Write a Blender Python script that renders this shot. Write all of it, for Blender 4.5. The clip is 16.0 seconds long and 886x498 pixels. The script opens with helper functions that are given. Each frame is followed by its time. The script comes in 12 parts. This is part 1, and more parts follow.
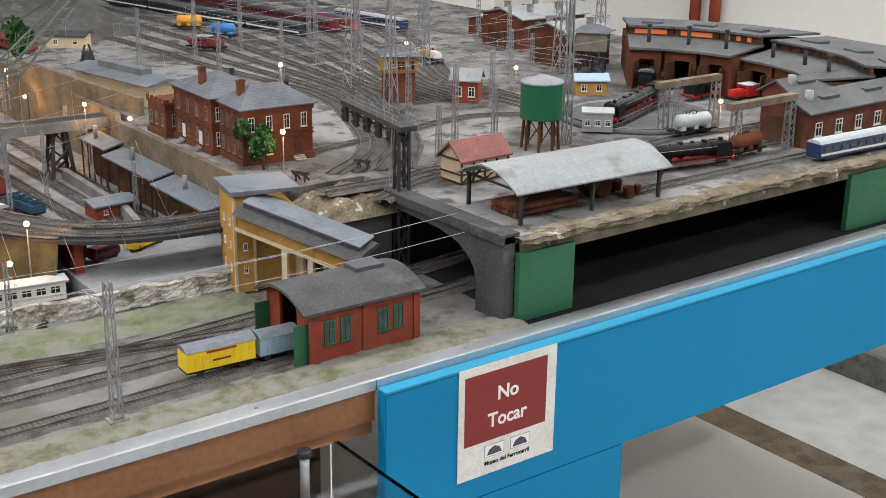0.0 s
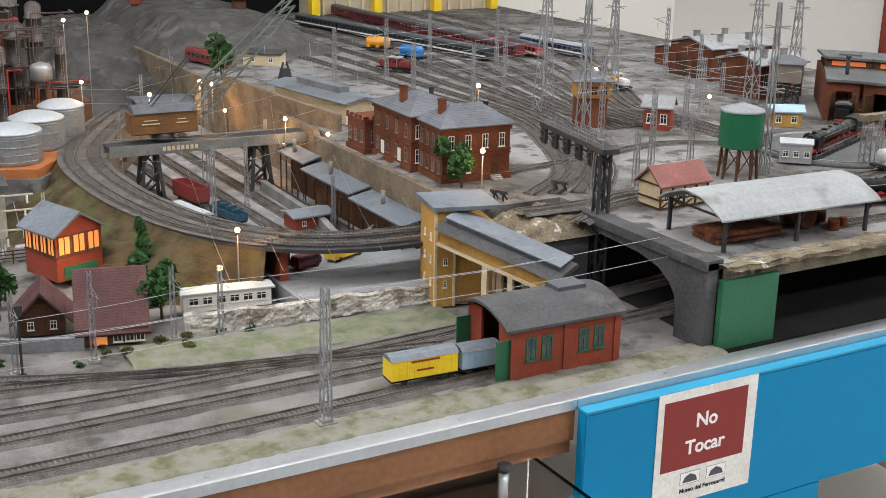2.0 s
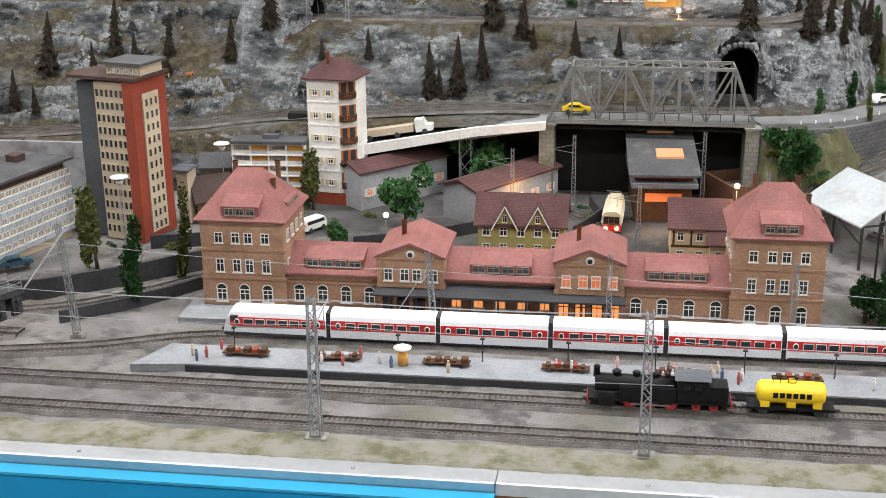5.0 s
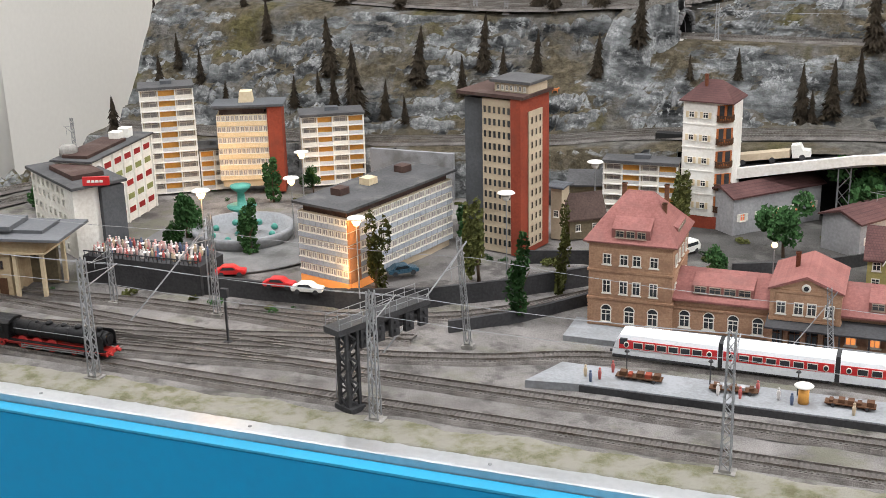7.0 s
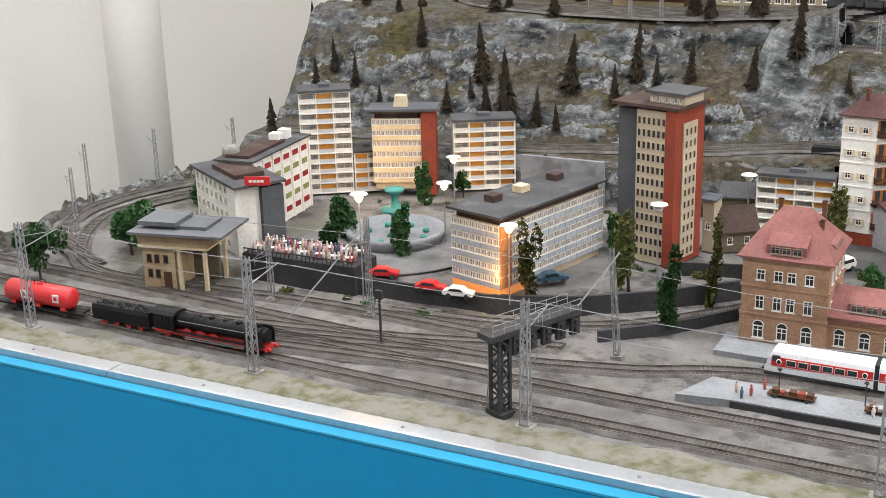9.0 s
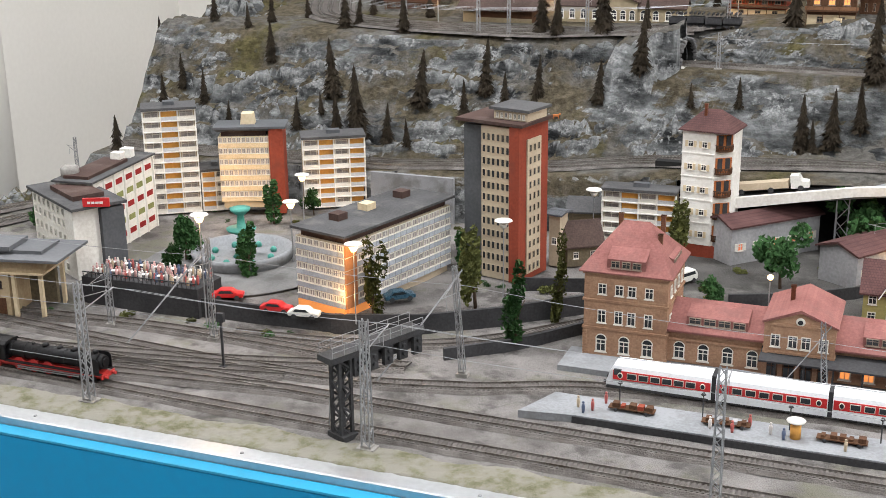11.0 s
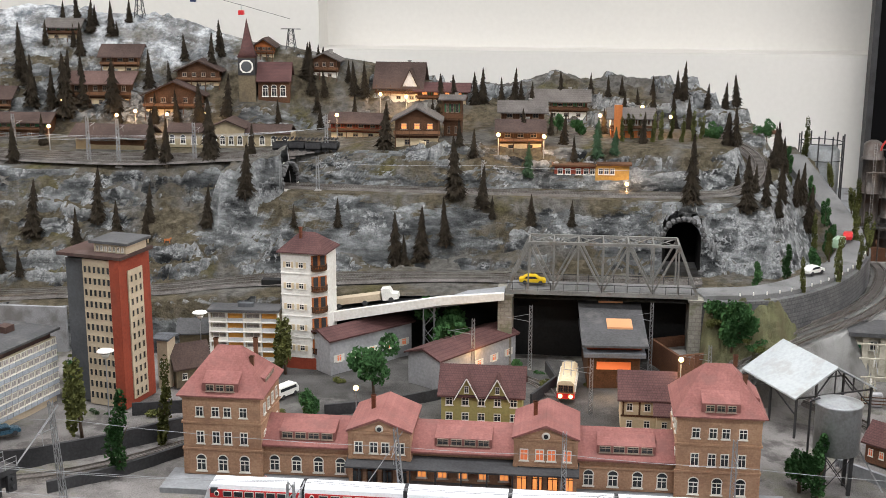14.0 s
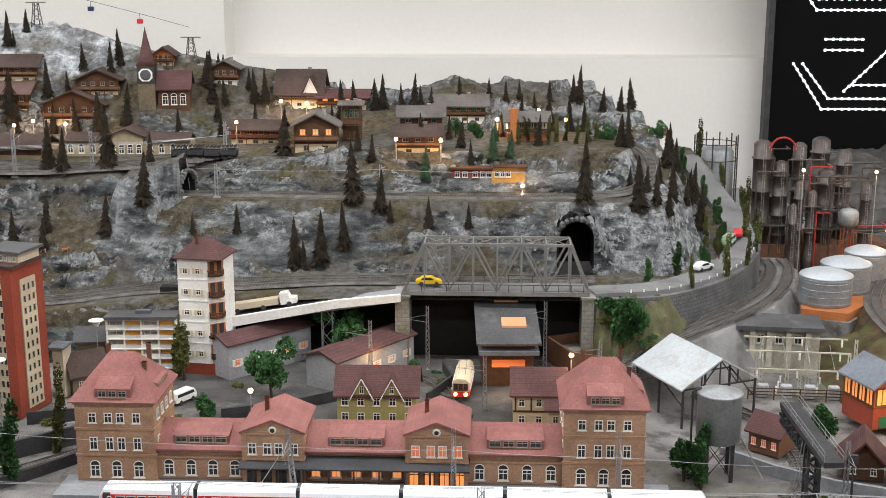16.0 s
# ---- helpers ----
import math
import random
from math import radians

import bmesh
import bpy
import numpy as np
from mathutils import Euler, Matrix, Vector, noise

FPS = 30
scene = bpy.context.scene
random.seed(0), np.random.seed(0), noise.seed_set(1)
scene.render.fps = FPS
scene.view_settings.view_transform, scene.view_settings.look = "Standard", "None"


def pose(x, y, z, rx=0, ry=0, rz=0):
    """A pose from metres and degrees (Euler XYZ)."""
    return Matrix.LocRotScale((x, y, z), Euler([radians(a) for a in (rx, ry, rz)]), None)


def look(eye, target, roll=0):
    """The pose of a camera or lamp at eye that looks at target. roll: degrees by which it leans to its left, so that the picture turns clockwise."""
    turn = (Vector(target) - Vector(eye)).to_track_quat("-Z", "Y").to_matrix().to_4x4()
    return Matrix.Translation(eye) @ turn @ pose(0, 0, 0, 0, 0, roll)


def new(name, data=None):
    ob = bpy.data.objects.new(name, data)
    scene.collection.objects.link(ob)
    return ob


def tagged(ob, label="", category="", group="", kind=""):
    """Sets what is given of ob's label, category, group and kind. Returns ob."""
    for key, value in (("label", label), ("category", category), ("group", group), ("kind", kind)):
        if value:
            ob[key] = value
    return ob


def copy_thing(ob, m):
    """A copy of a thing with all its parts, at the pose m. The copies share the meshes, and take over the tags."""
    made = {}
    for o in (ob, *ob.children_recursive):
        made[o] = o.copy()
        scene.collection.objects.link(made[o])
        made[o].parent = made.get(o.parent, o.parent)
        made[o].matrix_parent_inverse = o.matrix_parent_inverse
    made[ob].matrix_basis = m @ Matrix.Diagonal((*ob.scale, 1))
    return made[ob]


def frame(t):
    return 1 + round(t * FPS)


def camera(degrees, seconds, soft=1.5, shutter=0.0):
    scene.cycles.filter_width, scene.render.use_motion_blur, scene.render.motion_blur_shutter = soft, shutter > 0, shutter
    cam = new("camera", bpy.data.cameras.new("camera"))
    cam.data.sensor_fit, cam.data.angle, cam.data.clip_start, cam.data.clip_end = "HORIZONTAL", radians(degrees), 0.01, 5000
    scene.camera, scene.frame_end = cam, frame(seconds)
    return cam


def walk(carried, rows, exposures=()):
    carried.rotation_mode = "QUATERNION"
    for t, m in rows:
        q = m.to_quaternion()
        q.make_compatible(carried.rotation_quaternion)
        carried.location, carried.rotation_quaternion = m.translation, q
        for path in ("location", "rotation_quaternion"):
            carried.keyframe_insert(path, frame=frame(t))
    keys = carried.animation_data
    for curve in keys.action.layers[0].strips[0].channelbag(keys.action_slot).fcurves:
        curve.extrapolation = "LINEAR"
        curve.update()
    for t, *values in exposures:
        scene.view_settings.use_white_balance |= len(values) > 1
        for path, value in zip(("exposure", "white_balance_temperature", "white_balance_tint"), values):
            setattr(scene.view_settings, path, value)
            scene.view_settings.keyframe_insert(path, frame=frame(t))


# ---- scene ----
cam = camera(39.0, 16.0, soft=0.35)
PATH = [
    (0, (-0.041, 0.08, 0.65), (1.106, 1.592, 0.017), 0.8),
    (0.5, (-0.048, 0.085, 0.65), (1.096, 1.611, 0.047), 1.0),
    (1, (-0.055, 0.09, 0.648), (1.078, 1.629, 0.058), 1.1),
    (1.5, (-0.082, 0.101, 0.641), (0.989, 1.683, 0.053), 1.2),
    (2, (-0.108, 0.108, 0.638), (0.846, 1.763, 0.046), 1.2),
    (2.5, (-0.145, 0.109, 0.636), (0.633, 1.85, 0.033), 0.7),
    (3, (-0.208, 0.115, 0.628), (0.269, 1.96, 0.019), -0.1),
    (3.5, (-0.249, 0.117, 0.63), (-0.018, 2.008, 0.022), -0.1),
    (4, (-0.272, 0.126, 0.628), (-0.221, 2.028, 0.013), 0.1),
    (4.5, (-0.325, 0.121, 0.636), (-0.462, 2.011, -0.004), -0.4),
    (5, (-0.395, 0.113, 0.654), (-0.667, 1.987, 0.01), -0.6),
    (5.2, (-0.415, 0.114, 0.65), (-0.729, 1.983, 0.011), -0.4),
    (7.3, (-0.564, 0.07, 0.699), (-1.315, 1.81, 0.06), -1.4),
    (7.5, (-0.563, 0.064, 0.707), (-1.356, 1.784, 0.065), -1.3),
    (8, (-0.586, 0.047, 0.698), (-1.449, 1.739, 0.07), -1.5),
    (8.2, (-0.586, 0.045, 0.705), (-1.47, 1.724, 0.072), -1.6),
    (10.3, (-0.549, 0.078, 0.701), (-1.356, 1.803, 0.089), -1.1),
    (10.5, (-0.547, 0.083, 0.702), (-1.321, 1.822, 0.09), -1.1),
    (11, (-0.544, 0.086, 0.704), (-1.243, 1.858, 0.093), -0.7),
    (11.5, (-0.532, 0.096, 0.708), (-1.15, 1.896, 0.094), -0.3),
    (12, (-0.52, 0.098, 0.717), (-1.027, 1.932, 0.1), 0.3),
    (12.5, (-0.494, 0.112, 0.737), (-0.901, 1.986, 0.172), 0.8),
    (13, (-0.462, 0.124, 0.75), (-0.751, 2.031, 0.22), 1.3),
    (13.5, (-0.439, 0.124, 0.764), (-0.678, 2.05, 0.279), 0.6),
    (14, (-0.395, 0.002, 0.788), (-0.603, 1.935, 0.316), 0.2),
    (14.5, (-0.371, -0.044, 0.792), (-0.552, 1.893, 0.328), 0.1),
    (15, (-0.344, -0.033, 0.787), (-0.491, 1.907, 0.326), -0.3),
    (15.5, (-0.34, -0.029, 0.782), (-0.449, 1.915, 0.324), -0.1),
    (16, (-0.336, -0.027, 0.784), (-0.427, 1.917, 0.326), -0.1),
]
walk(cam, [(t, look(eye, target, roll)) for t, eye, target, roll in PATH],
     exposures=[(0, -0.2), (1.5, -0.18), (2.5, -0.03), (3.5, 0.05), (8, 0.08), (12, 0.11), (13.5, -0.03), (16, -0.06)])

# ---- light ----
world = bpy.data.worlds.new("room_world")
scene.world = world
world.use_nodes = True
world.node_tree.nodes["Background"].inputs[0].default_value = (0.9, 0.95, 1.0, 1)
world.node_tree.nodes["Background"].inputs[1].default_value = 0.25
scene.view_settings.exposure = 0.0


def area_light(x, y, z, sx, sy, watts, color=(1, 0.96, 0.9)):
    d = bpy.data.lights.new("ceiling_tube_light", "AREA")
    d.shape, d.size, d.size_y, d.energy, d.color = "RECTANGLE", sx, sy, watts, color
    ob = new("ceiling_tube_light", d)
    ob.location = (x, y, z)
    return ob


for lx in (-2.3, -0.5, 1.2, 2.75):
    for ly in (0.2, 1.7, 3.2):
        area_light(lx, ly, 2.0, 1.4, 0.25, {0.2: 21, 1.7: 34, 3.2: 14}[ly] * (1.15 if lx < -2 else 1 if lx < 1 else 0.8 if lx < 2 else 0.55), (0.985, 0.98, 0.99))


# unseen lamp, added to brighten the floor beside the yard deck
area_light(3.2, 1.9, 2.0, 0.25, 1.6, 26, (0.985, 0.99, 1.0))
# two more unseen lamps behind the camera, added to lift the dark floor
for lx in (0.6, 2.2):
    area_light(lx, -1.3, 2.0, 1.4, 0.25, 18 if lx < 2 else 55, (0.985, 0.98, 0.99))


def glow_light(x, y, z, watts=0.012, color=(1, 0.55, 0.2)):
    d = bpy.data.lights.new("lamp_glow", "POINT")
    d.energy, d.color, d.shadow_soft_size = watts * 5.0, color, 0.006
    new("lamp_glow", d).location = (x, y, z)


# ---- materials ----
def mat(name, a, b=None, scale=60.0, rough=0.8, metal=0.0, bump=0.3, fine=4.0, coat=0.0):
    """Two colours mixed by broad and fine noise, with relief and uneven gloss."""
    b = b or tuple(c * 0.72 for c in a)
    m = bpy.data.materials.new(name)
    m.use_nodes = True
    nt = m.node_tree
    n, l = nt.nodes, nt.links
    p = n["Principled BSDF"]
    p.inputs["Roughness"].default_value, p.inputs["Metallic"].default_value = rough, metal
    p.inputs["Coat Weight"].default_value = coat
    p.inputs["Specular IOR Level"].default_value = 0.5 if rough < 0.75 else 0.18
    geo = n.new("ShaderNodeNewGeometry")
    n1, n2 = n.new("ShaderNodeTexNoise"), n.new("ShaderNodeTexNoise")
    n1.inputs["Scale"].default_value, n1.inputs["Detail"].default_value = scale * 0.25, 4
    n2.inputs["Scale"].default_value, n2.inputs["Detail"].default_value = scale * fine, 3
    for k in (n1, n2):
        l.new(geo.outputs["Position"], k.inputs["Vector"])
    add = n.new("ShaderNodeMath")
    add.operation = "MULTIPLY_ADD"
    add.inputs[1].default_value = 0.45
    l.new(n2.outputs["Fac"], add.inputs[0])
    mul = n.new("ShaderNodeMath")
    mul.operation = "MULTIPLY"
    mul.inputs[1].default_value = 0.62
    l.new(n1.outputs["Fac"], mul.inputs[0])
    l.new(mul.outputs[0], add.inputs[2])
    ramp = n.new("ShaderNodeValToRGB")
    ramp.color_ramp.elements[0].position, ramp.color_ramp.elements[1].position = 0.39, 0.65
    ramp.color_ramp.elements[0].color, ramp.color_ramp.elements[1].color = (*b, 1), (*a, 1)
    l.new(add.outputs[0], ramp.inputs["Fac"])
    l.new(ramp.outputs["Color"], p.inputs["Base Color"])
    rr = n.new("ShaderNodeMapRange")
    rr.inputs["To Min"].default_value, rr.inputs["To Max"].default_value = max(0.02, rough - 0.12), min(1, rough + 0.12)
    l.new(n2.outputs["Fac"], rr.inputs["Value"])
    l.new(rr.outputs["Result"], p.inputs["Roughness"])
    if bump:
        bn = n.new("ShaderNodeBump")
        bn.inputs["Strength"].default_value, bn.inputs["Distance"].default_value = bump, 0.002
        l.new(n2.outputs["Fac"], bn.inputs["Height"])
        l.new(bn.outputs["Normal"], p.inputs["Normal"])
    return m


def glow(name, color, strength):
    m = bpy.data.materials.new(name)
    m.use_nodes = True
    p = m.node_tree.nodes["Principled BSDF"]
    p.inputs["Base Color"].default_value = (*color, 1)
    p.inputs["Emission Color"].default_value = (*color, 1)
    p.inputs["Emission Strength"].default_value = strength
    return m


def coursed(name, a, b, mortar, bw, bh, scale=1.0, rough=0.85, gap=0.12, wall=True):
    """Small moulded courses: bricks or roof tiles too fine to pick apart, in real size over x+y and z."""
    m = mat(name, a, b, 80, rough)
    nt = m.node_tree
    n, l = nt.nodes, nt.links
    p = n["Principled BSDF"]
    geo = n.new("ShaderNodeTexCoord")
    sep = n.new("ShaderNodeSeparateXYZ")
    l.new(geo.outputs["Object"], sep.inputs[0])
    add = n.new("ShaderNodeMath")
    l.new(sep.outputs["X"], add.inputs[0])
    l.new(sep.outputs["Y"], add.inputs[1])
    com = n.new("ShaderNodeCombineXYZ")
    l.new(add.outputs[0] if wall else sep.outputs["X"], com.inputs["X"])
    l.new(sep.outputs["Z"], com.inputs["Y"])
    bt = n.new("ShaderNodeTexBrick")
    bt.inputs["Scale"].default_value = 1.0
    bt.inputs["Brick Width"].default_value, bt.inputs["Row Height"].default_value = bw, bh
    bt.inputs["Mortar Size"].default_value = bh * gap
    bt.inputs["Color1"].default_value, bt.inputs["Color2"].default_value = (1, 1, 1, 1), (0.72, 0.72, 0.72, 1)
    bt.inputs["Mortar"].default_value = (*mortar, 1)
    l.new(com.outputs[0], bt.inputs["Vector"])
    mix = n.new("ShaderNodeMix")
    mix.data_type, mix.blend_type = "RGBA", "MULTIPLY"
    mix.inputs["Factor"].default_value = 0.55
    ramp = next(k for k in n if k.bl_idname == "ShaderNodeValToRGB")
    l.new(ramp.outputs["Color"], mix.inputs[6])
    l.new(bt.outputs["Color"], mix.inputs[7])
    l.new(mix.outputs[2], p.inputs["Base Color"])
    bn = next(k for k in n if k.bl_idname == "ShaderNodeBump")
    inv = n.new("ShaderNodeMath")
    inv.operation = "SUBTRACT"
    inv.inputs[0].default_value = 1.0
    l.new(bt.outputs["Fac"], inv.inputs[1])
    l.new(inv.outputs[0], bn.inputs["Height"])
    return m


def patched(m, color, scale, lo=0.5, hi=0.6, amount=1.0):
    """Lay broad worn patches of another colour over a material."""
    n, l = m.node_tree.nodes, m.node_tree.links
    p = n["Principled BSDF"]
    src = p.inputs["Base Color"].links[0].from_socket
    geo, nz, mr, mx = n.new("ShaderNodeNewGeometry"), n.new("ShaderNodeTexNoise"), n.new("ShaderNodeMapRange"), n.new("ShaderNodeMix")
    nz.inputs["Scale"].default_value, nz.inputs["Detail"].default_value, nz.inputs["Roughness"].default_value = scale, 6, 0.65
    l.new(geo.outputs["Position"], nz.inputs["Vector"])
    mr.inputs["From Min"].default_value, mr.inputs["From Max"].default_value = lo, hi
    mr.inputs["To Max"].default_value = amount
    l.new(nz.outputs["Fac"], mr.inputs["Value"])
    mx.data_type = "RGBA"
    l.new(mr.outputs["Result"], mx.inputs["Factor"])
    l.new(src, mx.inputs[6])
    mx.inputs[7].default_value = (*color, 1)
    l.new(mx.outputs[2], p.inputs["Base Color"])
    return m


TAN = patched(coursed("tan_brick", (0.43, 0.27, 0.175), (0.30, 0.175, 0.11), (0.8, 0.75, 0.72), 0.006, 0.0028), (0.22, 0.125, 0.085), 30, 0.52, 0.66, 0.55)
REDBRICK = coursed("red_brick", (0.19, 0.07, 0.038), (0.11, 0.037, 0.021), (0.6, 0.5, 0.45), 0.005, 0.0022)
ROOFRED = patched(coursed("rose_roof_tile", (0.285, 0.125, 0.112), (0.20, 0.082, 0.074), (0.86, 0.82, 0.82), 0.004, 0.0026, wall=False), (0.17, 0.085, 0.078), 26, 0.5, 0.66, 0.6)
ROOFDARK = coursed("maroon_roof_tile", (0.118, 0.06, 0.057), (0.074, 0.037, 0.036), (0.4, 0.4, 0.4), 0.004, 0.003, wall=False)
ROOFBROWN = coursed("brown_shingle_roof", (0.085, 0.058, 0.05), (0.042, 0.028, 0.024), (0.75, 0.75, 0.75), 0.004, 0.003, wall=False)
PLANK = mat("weathered_plank", (0.19, 0.10, 0.055), (0.10, 0.052, 0.03), 90, 0.85)
CHALETWOOD = mat("chalet_timber", (0.098, 0.05, 0.028), (0.042, 0.022, 0.012), 90, 0.85)
ROOFGREY = coursed("slate_roof", (0.16, 0.17, 0.19), (0.10, 0.105, 0.115), (0.5, 0.5, 0.5), 0.004, 0.003, wall=False)
ROOFBLUE = patched(mat("blue_grey_sheet_roof", (0.155, 0.178, 0.205), (0.10, 0.115, 0.135), 40, 0.65), (0.075, 0.08, 0.09), 22, 0.52, 0.66, 0.7)
BRIDGESTEEL = patched(mat("weathered_bridge_steel", (0.20, 0.20, 0.188), (0.12, 0.118, 0.11), 90, 0.7, 0.1), (0.12, 0.085, 0.06), 40, 0.55, 0.66, 0.7)
BROWNBRICK = coursed("brown_brick", (0.20, 0.10, 0.06), (0.12, 0.06, 0.038), (0.6, 0.55, 0.5), 0.006, 0.003)
STONEWALL = coursed("quarry_stone", (0.15, 0.15, 0.15), (0.075, 0.075, 0.08), (0.35, 0.35, 0.35), 0.014, 0.008)
WHITEPL = mat("white_plaster", (0.78, 0.77, 0.73), (0.62, 0.60, 0.55), 50, 0.85)
CREAM = mat("cream_plaster", (0.62, 0.52, 0.36), (0.5, 0.4, 0.26), 50, 0.85)
YELLOWPL = patched(mat("ochre_plaster", (0.50, 0.29, 0.08), (0.36, 0.20, 0.055), 60, 0.85), (0.25, 0.15, 0.06), 24, 0.55, 0.68, 0.6)
OLIVE = mat("olive_plaster", (0.36, 0.32, 0.13), (0.26, 0.225, 0.09), 60, 0.85)
GREYPL = mat("grey_plaster", (0.36, 0.36, 0.37), (0.25, 0.25, 0.26), 50, 0.85)
BEIGE = mat("beige_concrete", (0.50, 0.42, 0.31), (0.40, 0.33, 0.24), 60, 0.85)
REDPANEL = patched(mat("brick_red_panel", (0.29, 0.062, 0.035), (0.20, 0.042, 0.024), 60, 0.8), (0.16, 0.045, 0.03), 30, 0.5, 0.65, 0.7)
DARKPANEL = mat("slate_grey_panel", (0.10, 0.105, 0.115), (0.07, 0.075, 0.08), 60, 0.8)
ORANGEP = mat("orange_panel", (0.75, 0.38, 0.08), (0.6, 0.28, 0.06), 60, 0.7)
CONC = patched(mat("weathered_concrete", (0.32, 0.31, 0.29), (0.19, 0.18, 0.17), 50, 0.9), (0.13, 0.125, 0.115), 20, 0.5, 0.66, 0.8)
BLACKWALL = mat("tarred_wall", (0.055, 0.055, 0.058), (0.03, 0.03, 0.032), 60, 0.9)
WOOD = mat("brown_timber", (0.11, 0.055, 0.03), (0.055, 0.028, 0.016), 90, 0.8)
ORANGEWOOD = mat("orange_brown_timber", (0.45, 0.16, 0.05), (0.32, 0.10, 0.035), 90, 0.8)
STEEL = mat("grey_painted_steel", (0.33, 0.34, 0.35), (0.22, 0.22, 0.23), 120, 0.5, 0.5)
DARKSTEEL = mat("dark_steel", (0.055, 0.055, 0.06), (0.03, 0.03, 0.03), 120, 0.55, 0.4)
ZINC = patched(mat("zinc_sheet", (0.33, 0.345, 0.355), (0.21, 0.22, 0.225), 60, 0.42, 0.55), (0.17, 0.165, 0.155), 26, 0.54, 0.68, 0.6)
LIDZINC = mat("bright_zinc_lid", (0.44, 0.47, 0.50), (0.34, 0.37, 0.39), 40, 0.5, 0.3)
CANVAS = patched(mat("pale_sheet_roof", (0.42, 0.45, 0.46), (0.33, 0.355, 0.37), 40, 0.75), (0.32, 0.32, 0.31), 25, 0.54, 0.66, 0.7)
SLATEROOF = mat("smooth_slate_sheet", (0.125, 0.13, 0.14), (0.085, 0.09, 0.098), 40, 0.7)
FELT = patched(mat("roofing_felt", (0.085, 0.085, 0.088), (0.05, 0.05, 0.052), 60, 0.9), (0.14, 0.135, 0.13), 20, 0.54, 0.68, 0.6)
ROOFBOARD = patched(mat("dark_roof_board", (0.075, 0.047, 0.04), (0.045, 0.028, 0.025), 70, 0.85), (0.11, 0.085, 0.075), 20, 0.54, 0.68, 0.6)
BROWNPL = patched(mat("brown_grey_plaster", (0.17, 0.14, 0.09), (0.10, 0.08, 0.055), 60, 0.88), (0.07, 0.06, 0.05), 20, 0.54, 0.68, 0.6)
BROWNWALL = patched(mat("brown_stained_concrete", (0.22, 0.175, 0.125), (0.13, 0.10, 0.07), 50, 0.9), (0.09, 0.08, 0.065), 16, 0.5, 0.64, 0.8)
DARKCONC = patched(mat("sooty_concrete", (0.085, 0.085, 0.088), (0.05, 0.05, 0.052), 50, 0.9), (0.15, 0.145, 0.135), 18, 0.55, 0.68, 0.7)
RAIL = mat("rail_steel", (0.30, 0.285, 0.27), (0.11, 0.09, 0.075), 150, 0.36, 0.75)
SLEEPER = mat("sleeper", (0.135, 0.123, 0.114), (0.085, 0.077, 0.071), 150, 0.9)
BALLAST = patched(mat("ballast", (0.165, 0.152, 0.143), (0.062, 0.056, 0.052), 170, 0.95, bump=1.0), (0.12, 0.105, 0.095), 18, 0.5, 0.64, 0.7)
GROUND = patched(patched(mat("grey_scatter_ground", (0.225, 0.213, 0.206), (0.105, 0.098, 0.094), 60, 0.95, bump=1.0, fine=9), (0.125, 0.125, 0.085), 9, 0.52, 0.62, 0.6), (0.06, 0.056, 0.053), 17, 0.51, 0.63, 0.85)
GRASS = patched(patched(mat("dry_grass_scatter", (0.235, 0.225, 0.15), (0.11, 0.108, 0.062), 120, 0.95, bump=1.0, fine=7), (0.25, 0.24, 0.215), 30, 0.40, 0.56, 0.8), (0.15, 0.158, 0.10), 14, 0.58, 0.68, 0.35)
DECKGROUND = patched(patched(mat("yard_cinders", (0.165, 0.155, 0.145), (0.065, 0.06, 0.056), 60, 0.95, bump=1.0, fine=9), (0.30, 0.295, 0.29), 5, 0.44, 0.60, 0.8), (0.052, 0.047, 0.042), 18, 0.51, 0.62, 0.85)
DUSTGREY = patched(mat("pale_grey_dust", (0.27, 0.268, 0.262), (0.15, 0.147, 0.142), 80, 0.95, bump=1.0, fine=8), (0.11, 0.105, 0.095), 14, 0.52, 0.66, 0.7)
PIERSTONE = patched(coursed("pier_stone", (0.30, 0.285, 0.25), (0.19, 0.18, 0.155), (0.5, 0.5, 0.5), 0.014, 0.008), (0.12, 0.125, 0.07), 30, 0.52, 0.64, 0.7)
CINDER = patched(mat("dark_cinders", (0.10, 0.097, 0.093), (0.042, 0.04, 0.038), 60, 0.95, bump=1.0, fine=9), (0.17, 0.165, 0.155), 14, 0.52, 0.66, 0.7)
FELTGREY = patched(mat("grey_felt_sheet", (0.125, 0.13, 0.132), (0.08, 0.083, 0.085), 50, 0.85), (0.085, 0.083, 0.08), 22, 0.52, 0.66, 0.7)
SHEETGREY = patched(mat("weathered_sheet", (0.30, 0.315, 0.32), (0.22, 0.23, 0.235), 40, 0.8), (0.16, 0.155, 0.15), 20, 0.54, 0.66, 0.7)
BANKGRASS = patched(mat("mossy_bank", (0.14, 0.14, 0.075), (0.055, 0.055, 0.03), 110, 0.95, bump=1.0, fine=6), (0.10, 0.085, 0.05), 20, 0.5, 0.62, 0.7)
BROWNGRASS = patched(mat("brown_slope_scatter", (0.115, 0.084, 0.045), (0.04, 0.029, 0.016), 110, 0.95, bump=1.0, fine=6), (0.09, 0.11, 0.04), 20, 0.5, 0.62, 0.7)
ASPHALT = patched(mat("grey_street", (0.20, 0.20, 0.20), (0.13, 0.13, 0.13), 60, 0.9, bump=0.5, fine=8), (0.09, 0.09, 0.085), 14, 0.52, 0.66, 0.7)
PAVE = patched(mat("platform_paving", (0.26, 0.27, 0.285), (0.185, 0.193, 0.203), 60, 0.85), (0.17, 0.17, 0.175), 24, 0.52, 0.66, 0.7)
